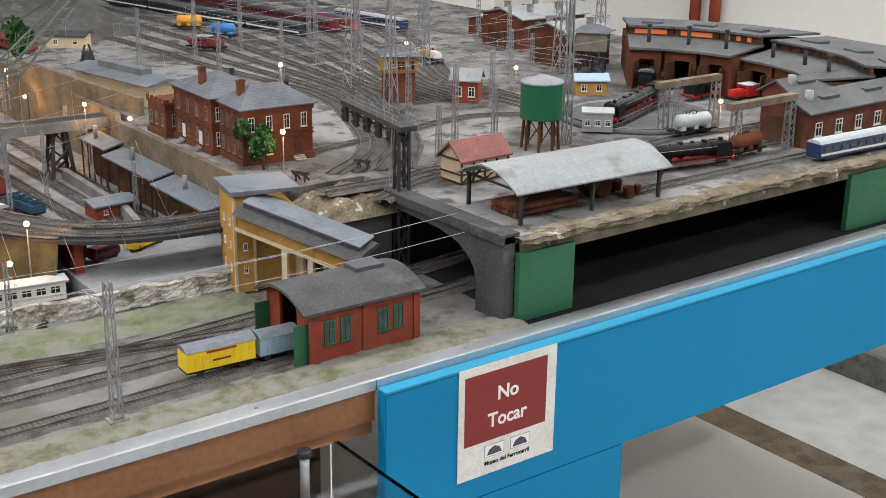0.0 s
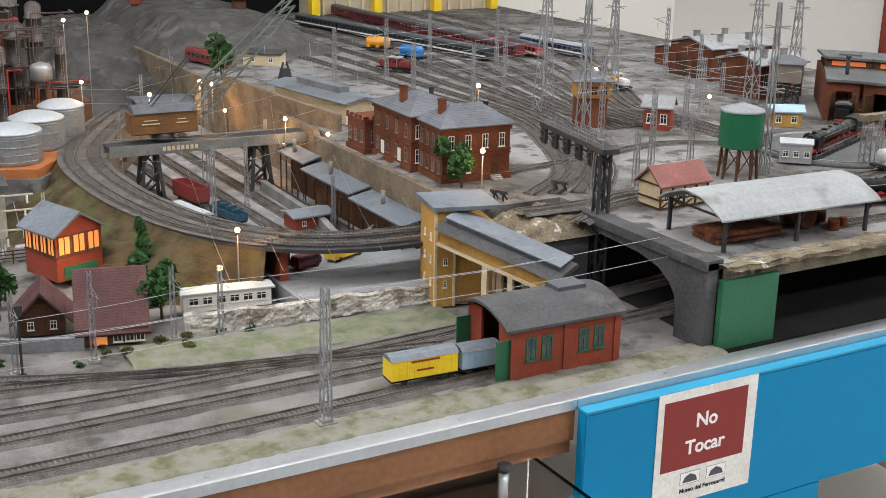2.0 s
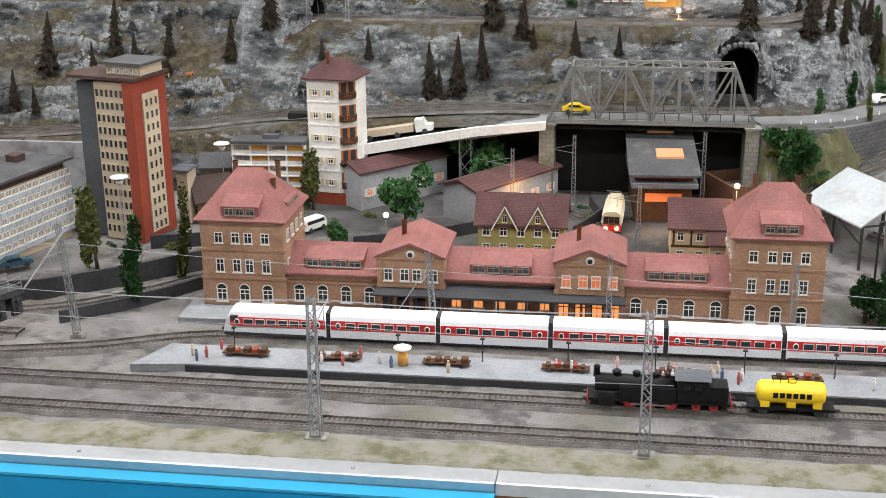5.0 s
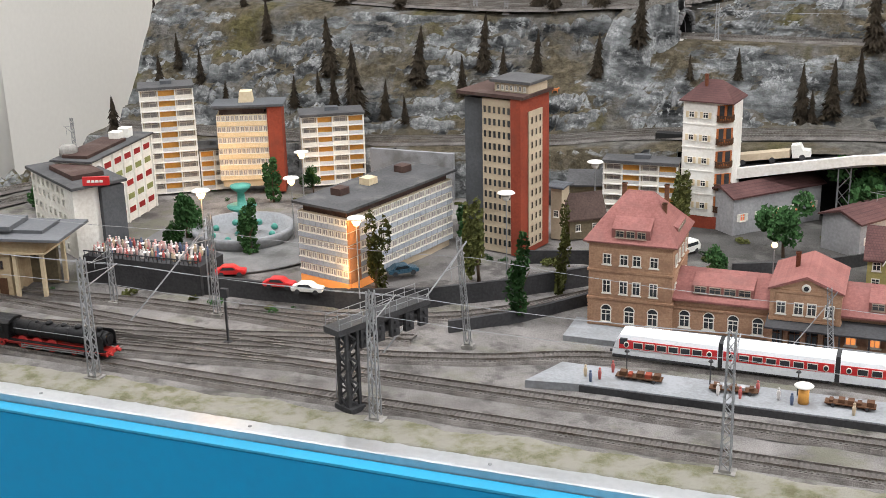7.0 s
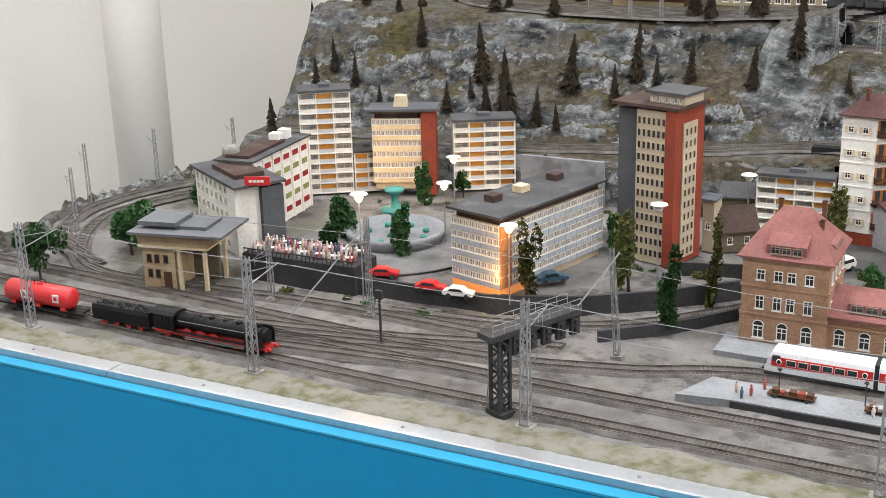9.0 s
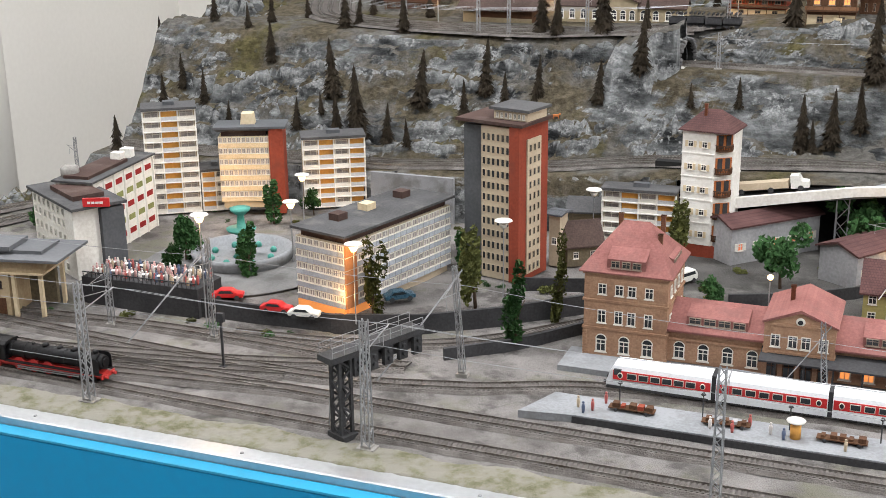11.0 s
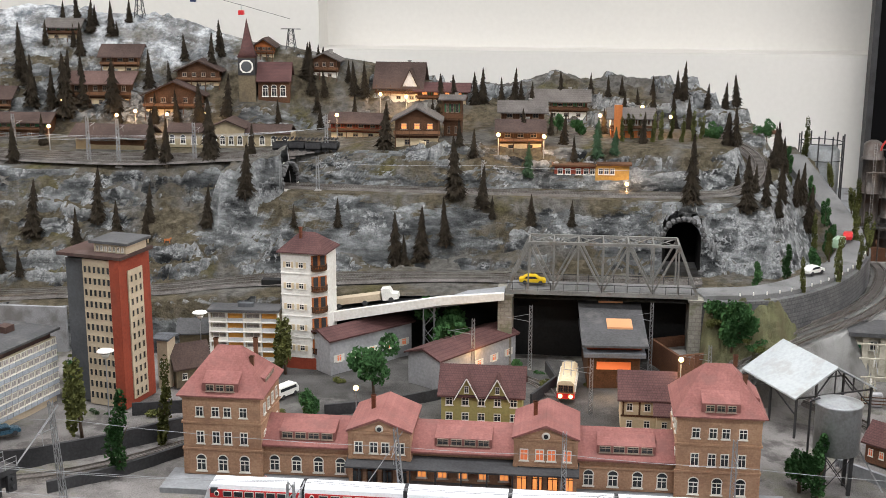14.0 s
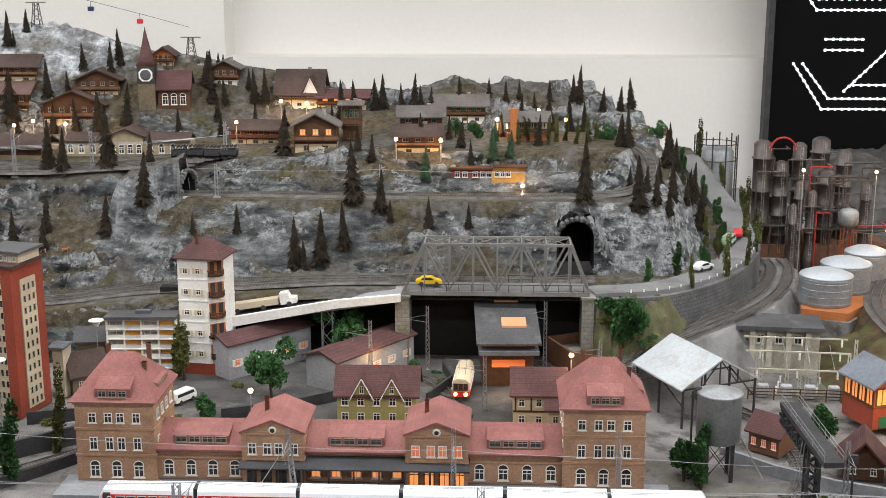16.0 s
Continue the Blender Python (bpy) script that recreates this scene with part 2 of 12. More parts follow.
PALESTONE = patched(mat("pale_basin_floor", (0.29, 0.295, 0.31), (0.19, 0.195, 0.205), 60, 0.9, fine=9), (0.12, 0.115, 0.11), 14, 0.49, 0.62, 0.75)
BLACKPAINT = mat("black_engine_paint", (0.010, 0.010, 0.011), (0.005, 0.005, 0.006), 80, 0.5)
BLACKPAINT.node_tree.nodes["Principled BSDF"].inputs["Specular IOR Level"].default_value = 0.22
REDPAINT = mat("red_engine_paint", (0.45, 0.03, 0.025), (0.33, 0.02, 0.018), 80, 0.5)
YELLOWP = mat("yellow_paint", (0.86, 0.62, 0.02), (0.75, 0.5, 0.015), 80, 0.4)
REDTRAIN = mat("train_red_paint", (0.55, 0.025, 0.03), (0.45, 0.02, 0.02), 80, 0.35)
WHITETRAIN = mat("train_white_paint", (0.74, 0.77, 0.80), (0.66, 0.68, 0.71), 80, 0.3)
CURTAIN = mat("curtained_window", (0.40, 0.36, 0.34), (0.20, 0.19, 0.19), 400, 0.35, 0, 0, 2)
GLASS = mat("dark_window_glass", (0.03, 0.035, 0.04), (0.02, 0.022, 0.025), 60, 0.12, 0, 0)
FRAME = mat("white_window_frame", (0.72, 0.70, 0.64), (0.6, 0.58, 0.52), 80, 0.7)
LITWIN = glow("lit_window", (1.0, 0.36, 0.10), 0.75)
LITDIM = glow("dim_lit_window", (0.75, 0.19, 0.06), 0.2)
GLOBE = glow("lamp_globe", (1.0, 0.58, 0.24), 7.0)
BLUEPAINT = mat("blue_painted_board", (0.001, 0.215, 0.43), (0.001, 0.19, 0.385), 6, 0.62, 0, 0.12, 10)
BLUEPAINT.node_tree.nodes["Principled BSDF"].inputs["Specular IOR Level"].default_value = 0.2
ALU = mat("aluminium_strip", (0.55, 0.57, 0.59), (0.45, 0.47, 0.49), 30, 0.35, 0.75, 0.1)
PLYWOOD = mat("varnished_plywood", (0.26, 0.11, 0.04), (0.18, 0.07, 0.025), 30, 0.5)
WALLPAINT = mat("room_wall_paint", (0.74, 0.72, 0.68), (0.70, 0.68, 0.64), 3, 0.9, 0, 0.1, 20)
# dark grey for the unseen ceiling and south wall, to cut bounced fill
LOWBOUNCE = mat("low_bounce_grey", (0.12, 0.12, 0.12), (0.09, 0.09, 0.09), 3, 0.9, 0, 0.1, 20)
GREENPAINT = mat("green_paint", (0.02, 0.13, 0.06), (0.012, 0.09, 0.04), 60, 0.6)
RUST = mat("rust_iron", (0.22, 0.07, 0.03), (0.10, 0.035, 0.02), 90, 0.85)
LEAF = mat("leaf_green", (0.05, 0.12, 0.04), (0.017, 0.05, 0.015), 220, 0.9, bump=0)
LEAFOLIVE = mat("leaf_olive", (0.11, 0.118, 0.036), (0.042, 0.048, 0.015), 220, 0.9, bump=0)
FIR = mat("fir_brown", (0.034, 0.026, 0.017), (0.012, 0.009, 0.006), 220, 0.95, bump=0)
FIRGREEN = mat("fir_green", (0.04, 0.075, 0.04), (0.02, 0.04, 0.02), 220, 0.95, bump=0)
BARK = mat("bark", (0.10, 0.07, 0.05), None, 150, 0.9)
# near black: coal, and the shade of hollows put into their linings' colour
SHADECOAL = mat("void_shade_and_coal", (0.02, 0.02, 0.02), (0.012, 0.012, 0.012), 60, 0.95)
TEAL = mat("verdigris", (0.07, 0.31, 0.25), (0.035, 0.19, 0.155), 90, 0.6)


def rock_material():
    """Plaster rock, dry-brushed white over blue-grey, with brown scatter on the ledges and snow high on the west peak."""
    m = bpy.data.materials.new("painted_rock")
    m.use_nodes = True
    n, l = m.node_tree.nodes, m.node_tree.links
    p = n["Principled BSDF"]
    p.inputs["Roughness"].default_value = 0.95
    p.inputs["Specular IOR Level"].default_value = 0.15
    geo = n.new("ShaderNodeNewGeometry")
    sn, sp = n.new("ShaderNodeSeparateXYZ"), n.new("ShaderNodeSeparateXYZ")
    l.new(geo.outputs["Normal"], sn.inputs[0])
    l.new(geo.outputs["Position"], sp.inputs[0])

    def noise_tex(scale, detail, rough=0.6, stretch=None):
        k = n.new("ShaderNodeTexNoise")
        k.inputs["Scale"].default_value, k.inputs["Detail"].default_value, k.inputs["Roughness"].default_value = scale, detail, rough
        if stretch:
            mp = n.new("ShaderNodeMapping")
            mp.inputs["Scale"].default_value = stretch
            l.new(geo.outputs["Position"], mp.inputs["Vector"])
            l.new(mp.outputs[0], k.inputs["Vector"])
        else:
            l.new(geo.outputs["Position"], k.inputs["Vector"])
        return k.outputs["Fac"]

    def ramp(fac, stops):
        r = n.new("ShaderNodeValToRGB")
        e = r.color_ramp.elements
        while len(e) < len(stops):
            e.new(0.5)
        for k, (q, c) in zip(e, stops):
            k.position, k.color = q, (*c, 1)
        l.new(fac, r.inputs["Fac"])
        return r.outputs["Color"]

    def math_node(op, a, b, c=None):
        k = n.new("ShaderNodeMath")
        k.operation = op
        for i, v in enumerate((a, b, c)):
            if v is None:
                continue
            if isinstance(v, (int, float)):
                k.inputs[i].default_value = v
            else:
                l.new(v, k.inputs[i])
        return k.outputs[0]

    def mixed(f, a, b):
        k = n.new("ShaderNodeMix")
        k.data_type = "RGBA"
        l.new(f, k.inputs["Factor"])
        l.new(a, k.inputs[6])
        l.new(b, k.inputs[7])
        return k.outputs[2]

    def step(v, a, b):
        k = n.new("ShaderNodeMapRange")
        k.inputs["From Min"].default_value, k.inputs["From Max"].default_value = a, b
        l.new(v, k.inputs["Value"])
        return k.outputs["Result"]

    warp = n.new("ShaderNodeTexNoise")
    warp.inputs["Scale"].default_value, warp.inputs["Detail"].default_value = 24, 5
    l.new(geo.outputs["Position"], warp.inputs["Vector"])
    bent = n.new("ShaderNodeVectorMath")
    bent.operation = "MULTIPLY_ADD"
    l.new(warp.outputs["Color"], bent.inputs[0])
    bent.inputs[1].default_value = (0.07, 0.07, 0.05)
    l.new(geo.outputs["Position"], bent.inputs[2])

    def crack(scale, flat):
        mp = n.new("ShaderNodeMapping")
        mp.inputs["Scale"].default_value = flat
        l.new(bent.outputs[0], mp.inputs["Vector"])
        v = n.new("ShaderNodeTexVoronoi")
        v.feature = "DISTANCE_TO_EDGE"
        v.inputs["Scale"].default_value = scale
        l.new(mp.outputs[0], v.inputs["Vector"])
        return v.outputs["Distance"]

    big, fine, chips = crack(15, (0.7, 0.7, 1.9)), crack(38, (0.7, 0.7, 1.7)), crack(95, (0.8, 0.8, 1.5))
    streak = noise_tex(17, 8, 0.62, (0.7, 0.8, 1.9))
    rock = ramp(streak, [(0.36, (0.013, 0.014, 0.015)), (0.45, (0.055, 0.058, 0.060)), (0.54, (0.115, 0.121, 0.123)), (0.66, (0.25, 0.262, 0.268))])
    scatter = ramp(noise_tex(60, 7, 0.66), [(0.34, (0.036, 0.03, 0.019)), (0.5, (0.078, 0.066, 0.044)), (0.66, (0.125, 0.107, 0.077))])
    grey_dust = ramp(noise_tex(50, 7, 0.66), [(0.36, (0.055, 0.052, 0.047)), (0.64, (0.15, 0.144, 0.132))])
    olive = ramp(noise_tex(80, 6, 0.65), [(0.35, (0.04, 0.036, 0.015)), (0.65, (0.11, 0.097, 0.045))])
    scatter = mixed(step(noise_tex(7, 4), 0.46, 0.56), scatter, grey_dust)
    scatter = mixed(step(noise_tex(5, 5, 0.6, (1.3, 1.0, 1.6)), 0.58, 0.66), scatter, olive)
    east = step(sp.outputs["X"], -0.2, -0.05)
    ledge = step(math_node("MULTIPLY_ADD", noise_tex(1.0, 7, 0.62, (5.0, 8.0, 13.0)), 2.6, math_node("ADD", sn.outputs["Z"], math_node("MULTIPLY", east, -0.35))), 1.70, 1.83)
    pale = ramp(noise_tex(200, 3), [(0.35, (0.26, 0.275, 0.285)), (0.65, (0.54, 0.55, 0.55))])
    vein = math_node("MAXIMUM", math_node("MULTIPLY", step(big, 0.22, 0.04), step(noise_tex(38, 4), 0.47, 0.56)), math_node("MULTIPLY", step(fine, 0.2, 0.05), step(noise_tex(55, 4), 0.52, 0.58)))
    vein = math_node("MAXIMUM", vein, math_node("MULTIPLY", step(chips, 0.22, 0.1), step(noise_tex(28, 5), 0.54, 0.60)))
    patch = step(math_node("MULTIPLY_ADD", east, 0.12, noise_tex(1.0, 6, 0.65, (8.0, 10.0, 22.0))), 0.45, 0.57)
    brush = math_node("MAXIMUM", math_node("MULTIPLY", vein, patch), math_node("MULTIPLY", step(geo.outputs["Pointiness"], 0.51, 0.545), 0.7))
    rock = mixed(math_node("MULTIPLY", brush, 0.72), rock, pale)
    base = mixed(ledge, rock, scatter)
    snowline = math_node("MULTIPLY_ADD", noise_tex(11, 6), 0.42, sp.outputs["Z"])
    west = step(sp.outputs["X"], -0.95, -1.25)
    snow = math_node("MULTIPLY", math_node("MULTIPLY", step(snowline, 0.70, 0.76), west), math_node("MULTIPLY_ADD", step(noise_tex(1.0, 7, 0.7, (16.0, 20.0, 34.0)), 0.44, 0.56), 0.6, 0.3))
    white = ramp(noise_tex(34, 7, 0.66), [(0.38, (0.16, 0.18, 0.20)), (0.60, (0.66, 0.68, 0.70))])
    col = mixed(snow, base, white)
    l.new(col, p.inputs["Base Color"])
    bn = n.new("ShaderNodeBump")
    bn.inputs["Strength"].default_value, bn.inputs["Distance"].default_value = 1.0, 0.007
    l.new(math_node("MULTIPLY_ADD", math_node("MINIMUM", big, 0.25), 1.2, noise_tex(130, 6, 0.7)), bn.inputs["Height"])
    l.new(bn.outputs["Normal"], p.inputs["Normal"])
    return m


ROCK = rock_material()


# ---- building helpers ----
def box(bm, x0, x1, y0, y1, z0, z1, mi=0):
    v = [bm.verts.new(c) for c in ((x0, y0, z0), (x1, y0, z0), (x1, y1, z0), (x0, y1, z0), (x0, y0, z1), (x1, y0, z1), (x1, y1, z1), (x0, y1, z1))]
    for q in ((3, 2, 1, 0), (4, 5, 6, 7), (0, 1, 5, 4), (1, 2, 6, 5), (2, 3, 7, 6), (3, 0, 4, 7)):
        bm.faces.new([v[i] for i in q]).material_index = mi
    return v


def prism(bm, pts, axis, a, b, mi=0):
    """A flat outline pushed along an axis from a to b."""
    def put(p, k):
        return {"x": (k, p[0], p[1]), "y": (p[0], k, p[1]), "z": (p[0], p[1], k)}[axis]
    lo, hi = [bm.verts.new(put(p, a)) for p in pts], [bm.verts.new(put(p, b)) for p in pts]
    fs = [bm.faces.new(lo), bm.faces.new(hi[::-1])]
    n = len(pts)
    for i in range(n):
        fs.append(bm.faces.new((lo[i], hi[i], hi[(i + 1) % n], lo[(i + 1) % n])))
    for f in fs:
        f.material_index = mi
    bmesh.ops.recalc_face_normals(bm, faces=fs)


def tube(bm, p, q, r, r2=None, n=6, mi=0, caps=True):
    """A round bar from p to q."""
    p, q = Vector(p), Vector(q)
    r2 = r if r2 is None else r2
    d = (q - p).normalized()
    u = d.orthogonal().normalized()
    w = d.cross(u)
    ring = [[bm.verts.new(c + (u * math.cos(2 * math.pi * i / n) + w * math.sin(2 * math.pi * i / n)) * k) for i in range(n)] for c, k in ((p, r), (q, max(r2, 1e-5)))]
    fs = [bm.faces.new((ring[0][i], ring[0][(i + 1) % n], ring[1][(i + 1) % n], ring[1][i])) for i in range(n)]
    if caps:
        fs += [bm.faces.new(ring[0][::-1]), bm.faces.new(ring[1])]
    for f in fs:
        f.material_index = mi
        f.smooth = n > 6 and len(f.verts) == 4


def bar(bm, p, q, w, mi=0):
    """A square bar from p to q."""
    tube(bm, p, q, w * 0.7, n=4, mi=mi)


def lathe(bm, profile, n=24, mi=0, cx=0, cy=0):
    rings = [[bm.verts.new((cx + r * math.cos(2 * math.pi * i / n), cy + r * math.sin(2 * math.pi * i / n), z)) for i in range(n)] for r, z in profile]
    for a, b in zip(rings, rings[1:]):
        for i in range(n):
            f = bm.faces.new((a[i], a[(i + 1) % n], b[(i + 1) % n], b[i]))
            f.smooth, f.material_index = True, mi
    for ring, flip in ((rings[0], True), (rings[-1], False)):
        bm.faces.new(ring[::-1] if flip else ring).material_index = mi


def ball(bm, c, r, mi=0, n=10):
    k = bmesh.ops.create_icosphere(bm, subdivisions=2, radius=r, matrix=Matrix.Translation(c))
    for v in k["verts"]:
        for f in v.link_faces:
            f.smooth, f.material_index = True, mi


def mesh_of(name, bm, mats):
    me = bpy.data.meshes.new(name)
    bm.to_mesh(me)
    bm.free()
    for m in (mats if isinstance(mats, (list, tuple)) else [mats]):
        me.materials.append(m)
    return me


def part(name, bm, mats, parent=None, label="", at=None):
    ob = new(name, mesh_of(name, bm, mats) if isinstance(bm, bmesh.types.BMesh) else bm)
    if parent:
        ob.parent = parent
    if at is not None:
        ob.matrix_basis = at
    if label:
        tagged(ob, label)
    return ob


def thing(name, m, label, category, group="", kind=""):
    ob = new(name)
    ob.empty_display_size = 0.01
    ob.matrix_basis = m
    return tagged(ob, label, category, group, kind)


def solo(name, bm, mats, m, label, category, group="", kind=""):
    ob = new(name, mesh_of(name, bm, mats))
    ob.matrix_basis = m
    return tagged(ob, label, category, group, kind)


def B():
    return bmesh.new()


WINDOWS = {}


def cells(bm, xs, zs, skip, y0, y1):
    """One connected slab of grid cells between the cuts xs and zs, with the skipped cells left open."""
    vs, keep = {}, [(i, j) for i in range(len(xs) - 1) for j in range(len(zs) - 1) if (i, j) not in skip]

    def v(i, j, k):
        if (i, j, k) not in vs:
            vs[i, j, k] = bm.verts.new((xs[i], (y0, y1)[k], zs[j]))
        return vs[i, j, k]
    for i, j in keep:
        bm.faces.new((v(i, j, 0), v(i + 1, j, 0), v(i + 1, j + 1, 0), v(i, j + 1, 0)))
        for di, dj, a, b in ((-1, 0, (i, j + 1), (i, j)), (1, 0, (i + 1, j), (i + 1, j + 1)), (0, -1, (i, j), (i + 1, j)), (0, 1, (i + 1, j + 1), (i, j + 1))):
            if (i + di, j + dj) not in keep:
                bm.faces.new((v(*b, 0), v(*a, 0), v(*a, 1), v(*b, 1)))


def window_mesh(w, h, style="plain", frame=FRAME, glass=GLASS):
    """A framed window, face at -y, base at z = 0, middle at x = 0: its frame with bars and sill, and its pane."""
    key = (round(w, 4), round(h, 4), style, frame.name, glass.name)
    if key in WINDOWS:
        return WINDOWS[key]
    bm, t = B(), max(0.0007, min(w, h) * 0.1)
    if style == "hole":
        cells(bm, (-w / 2, -w / 2 + t * 0.7, w / 2 - t * 0.7, w / 2), (0, t * 0.7, h - t * 0.7, h), {(1, 1)}, -0.0012, 0.0004)
    else:
        xs = (-w / 2, -w / 2 + t, -t * 0.3, t * 0.3, w / 2 - t, w / 2)
        if style == "single":
            cells(bm, xs, (0, t, h - t, h), {(1, 1), (3, 1)}, -0.0012, 0.0004)
        else:
            cells(bm, xs, (0, t, h * 0.62, h * 0.62 + t * 0.6, h - t, h), {(1, 1), (3, 1), (1, 3), (3, 3)}, -0.0012, 0.0004)
        box(bm, -w / 2 - t, w / 2 + t, -0.0022, 0.0004, -t, -0.0001)
    pts = []
    if style == "arch":
        pts = [(w / 2 * math.cos(math.pi * i / 8), h + w / 2 * math.sin(math.pi * i / 8)) for i in range(9)]
        for a, b in zip(pts, pts[1:]):
            bar(bm, (a[0], -0.0008, a[1]), (b[0], -0.0008, b[1]), t * 0.8)
    pane = B()
    box(pane, -w / 2 + t * 0.6, w / 2 - t * 0.6, -0.0003, 0.0003, t * 0.6, h - t * 0.6)
    if pts:
        prism(pane, pts, "y", -0.0004, 0.0002)
    WINDOWS[key] = mesh_of("window", bm, frame), mesh_of("pane", pane, glass)
    return WINDOWS[key]


def windows(parent, pts, w, h, face="s", style="plain", frame=FRAME, glass=GLASS, name="window"):
    """Windows on a wall; pts are (along, off, z) in the parent's frame; face s looks to -y, e to +x, w to -x, n to +y."""
    outer, pane = window_mesh(w, h, style, frame, glass)
    rz = {"s": 0, "e": 90, "n": 180, "w": -90}[face]
    for x, y, z in pts:
        ob = part(name, outer, None, parent, at=pose(x, y, z, 0, 0, rz))
        part("pane", pane, None, ob)


def gable_roof(bm, x0, x1, y0, y1, z, h, along="x", t=0.003, mi=0):
    """Two thick slopes; the ridge runs along x or y."""
    if along == "x":
        ym = (y0 + y1) / 2
        prism(bm, [(y0, z), (ym, z + h), (y1, z), (y1, z + t), (ym, z + h + t * 1.4), (y0, z + t)], "x", x0, x1, mi)
    else:
        xm = (x0 + x1) / 2
        prism(bm, [(x0, z), (xm, z + h), (x1, z), (x1, z + t), (xm, z + h + t * 1.4), (x0, z + t)], "y", y0, y1, mi)


def hip_roof(bm, x0, x1, y0, y1, z, h, inset=0.5, mi=0, t=0.002):
    """Hipped roof with an eaves edge; inset: how far the ridge stands in from the short ends, in half depths."""
    ym, k = (y0 + y1) / 2, (y1 - y0) / 2 * inset
    lo = [bm.verts.new(c) for c in ((x0, y0, z), (x1, y0, z), (x1, y1, z), (x0, y1, z))]
    up = [bm.verts.new(c) for c in ((x0, y0, z + t), (x1, y0, z + t), (x1, y1, z + t), (x0, y1, z + t))]
    r0, r1 = bm.verts.new((min(x0 + k, (x0 + x1) / 2 - 0.001), ym, z + h)), bm.verts.new((max(x1 - k, (x0 + x1) / 2 + 0.001), ym, z + h))
    fs = [bm.faces.new(lo[::-1])] + [bm.faces.new((lo[i], lo[(i + 1) % 4], up[(i + 1) % 4], up[i])) for i in range(4)]
    fs += [bm.faces.new((up[0], up[1], r1, r0)), bm.faces.new((up[1], up[2], r1)), bm.faces.new((up[2], up[3], r0, r1)), bm.faces.new((up[3], up[0], r0))]
    for f in fs:
        f.material_index = mi


def gable_wall(bm, x0, x1, y0, y1, z0, z1, h, along="x", mi=0):
    """Walls with gable ends under a roof whose ridge runs along x or y."""
    if along == "x":
        prism(bm, [(y0, z0), (y1, z0), (y1, z1), ((y0 + y1) / 2, z1 + h), (y0, z1)], "x", x0, x1, mi)
    else:
        prism(bm, [(x0, z0), (x1, z0), (x1, z1), ((x0 + x1) / 2, z1 + h), (x0, z1)], "y", y0, y1, mi)


def spread(n, a, b):
    return [a + (b - a) * (i + 0.5) / n for i in range(n)]


def chimney(parent, x, y, z0, z1, w=0.006, m=REDBRICK):
    bm = B()
    box(bm, -w / 2, w / 2, -w / 2, w / 2, 0, z1 - z0)
    box(bm, -w * 0.62, w * 0.62, -w * 0.62, w * 0.62, z1 - z0 - 0.002, z1 - z0)
    part("chimney", bm, m, parent, at=pose(x, y, z0))


# ---- the room ----
def structure(name, bm, mats, label):
    return solo(name, bm, mats, Matrix.Identity(4), label, name.split("_")[0], kind="structure")


FLOOR_Z, CEIL_Z, BACK_Y, LEFT_X, RIGHT_X, FRONT_Y = -0.95, 2.05, 4.4, -3.3, 3.42, -2.2
FLOORTILE = mat("terrazzo_tile", (0.66, 0.66, 0.64), (0.52, 0.52, 0.51), 60, 0.35, 0, 0.1, 3)
bm = B()
box(bm, LEFT_X, RIGHT_X, FRONT_Y, BACK_Y, FLOOR_Z - 0.1, FLOOR_Z)
structure("floor", bm, FLOORTILE, "grey terrazzo museum floor under the layout")
bm = B()
box(bm, LEFT_X, RIGHT_X, FRONT_Y, BACK_Y, CEIL_Z, CEIL_Z + 0.1)
structure("ceiling", bm, LOWBOUNCE, "unseen room ceiling, dark grey to cut bounced light")
bm = B()
box(bm, LEFT_X, -1.29, BACK_Y - 0.1, BACK_Y + 0.2, FLOOR_Z, CEIL_Z)
box(bm, -1.29, RIGHT_X, BACK_Y + 0.05, BACK_Y + 0.2, FLOOR_Z, CEIL_Z)
box(bm, -1.29, RIGHT_X, BACK_Y - 0.1, BACK_Y + 0.05, FLOOR_Z, 0.44)
structure("wall_north", bm, WALLPAINT, "off-white painted wall with a low ledge behind the layout")
bm = B()
box(bm, LEFT_X - 0.2, LEFT_X, FRONT_Y, BACK_Y + 0.2, FLOOR_Z, CEIL_Z)
structure("wall_west", bm, WALLPAINT, "off-white painted museum side wall")
bm = B()
box(bm, RIGHT_X, RIGHT_X + 0.2, FRONT_Y, BACK_Y + 0.2, FLOOR_Z, CEIL_Z)
structure("wall_east", bm, WALLPAINT, "off-white painted museum side wall")
bm = B()
box(bm, LEFT_X - 0.2, RIGHT_X + 0.2, FRONT_Y - 0.2, FRONT_Y, FLOOR_Z, CEIL_Z)
structure("wall_south", bm, LOWBOUNCE, "unseen room wall, dark grey to cut bounced light")
bm = B()
box(bm, 3.15, RIGHT_X, FRONT_Y, BACK_Y - 0.1, FLOOR_Z, -0.3)
structure("ledge_east", bm, WALLPAINT, "off-white low ledge along the side wall")
bm = B()
box(bm, 3.135, 3.1495, FRONT_Y, BACK_Y - 0.1, FLOOR_Z, FLOOR_Z + 0.1)
structure("baseboard", bm, CONC, "grey stone skirting along the wall")
bm = B()
box(bm, 2.47, 2.66, 0.6, BACK_Y - 0.1, FLOOR_Z + 0.0005, FLOOR_Z + 0.003)
structure("floor_border", bm, BROWNWALL, "brown stone border strip in the museum floor")
bm = B()
lathe(bm, [(0.072, FLOOR_Z), (0.072, CEIL_Z)], 32)
solo("column", bm, WALLPAINT, pose(-2.72, 2.5, 0), "round white painted column beside the wall", "column", kind="structure")

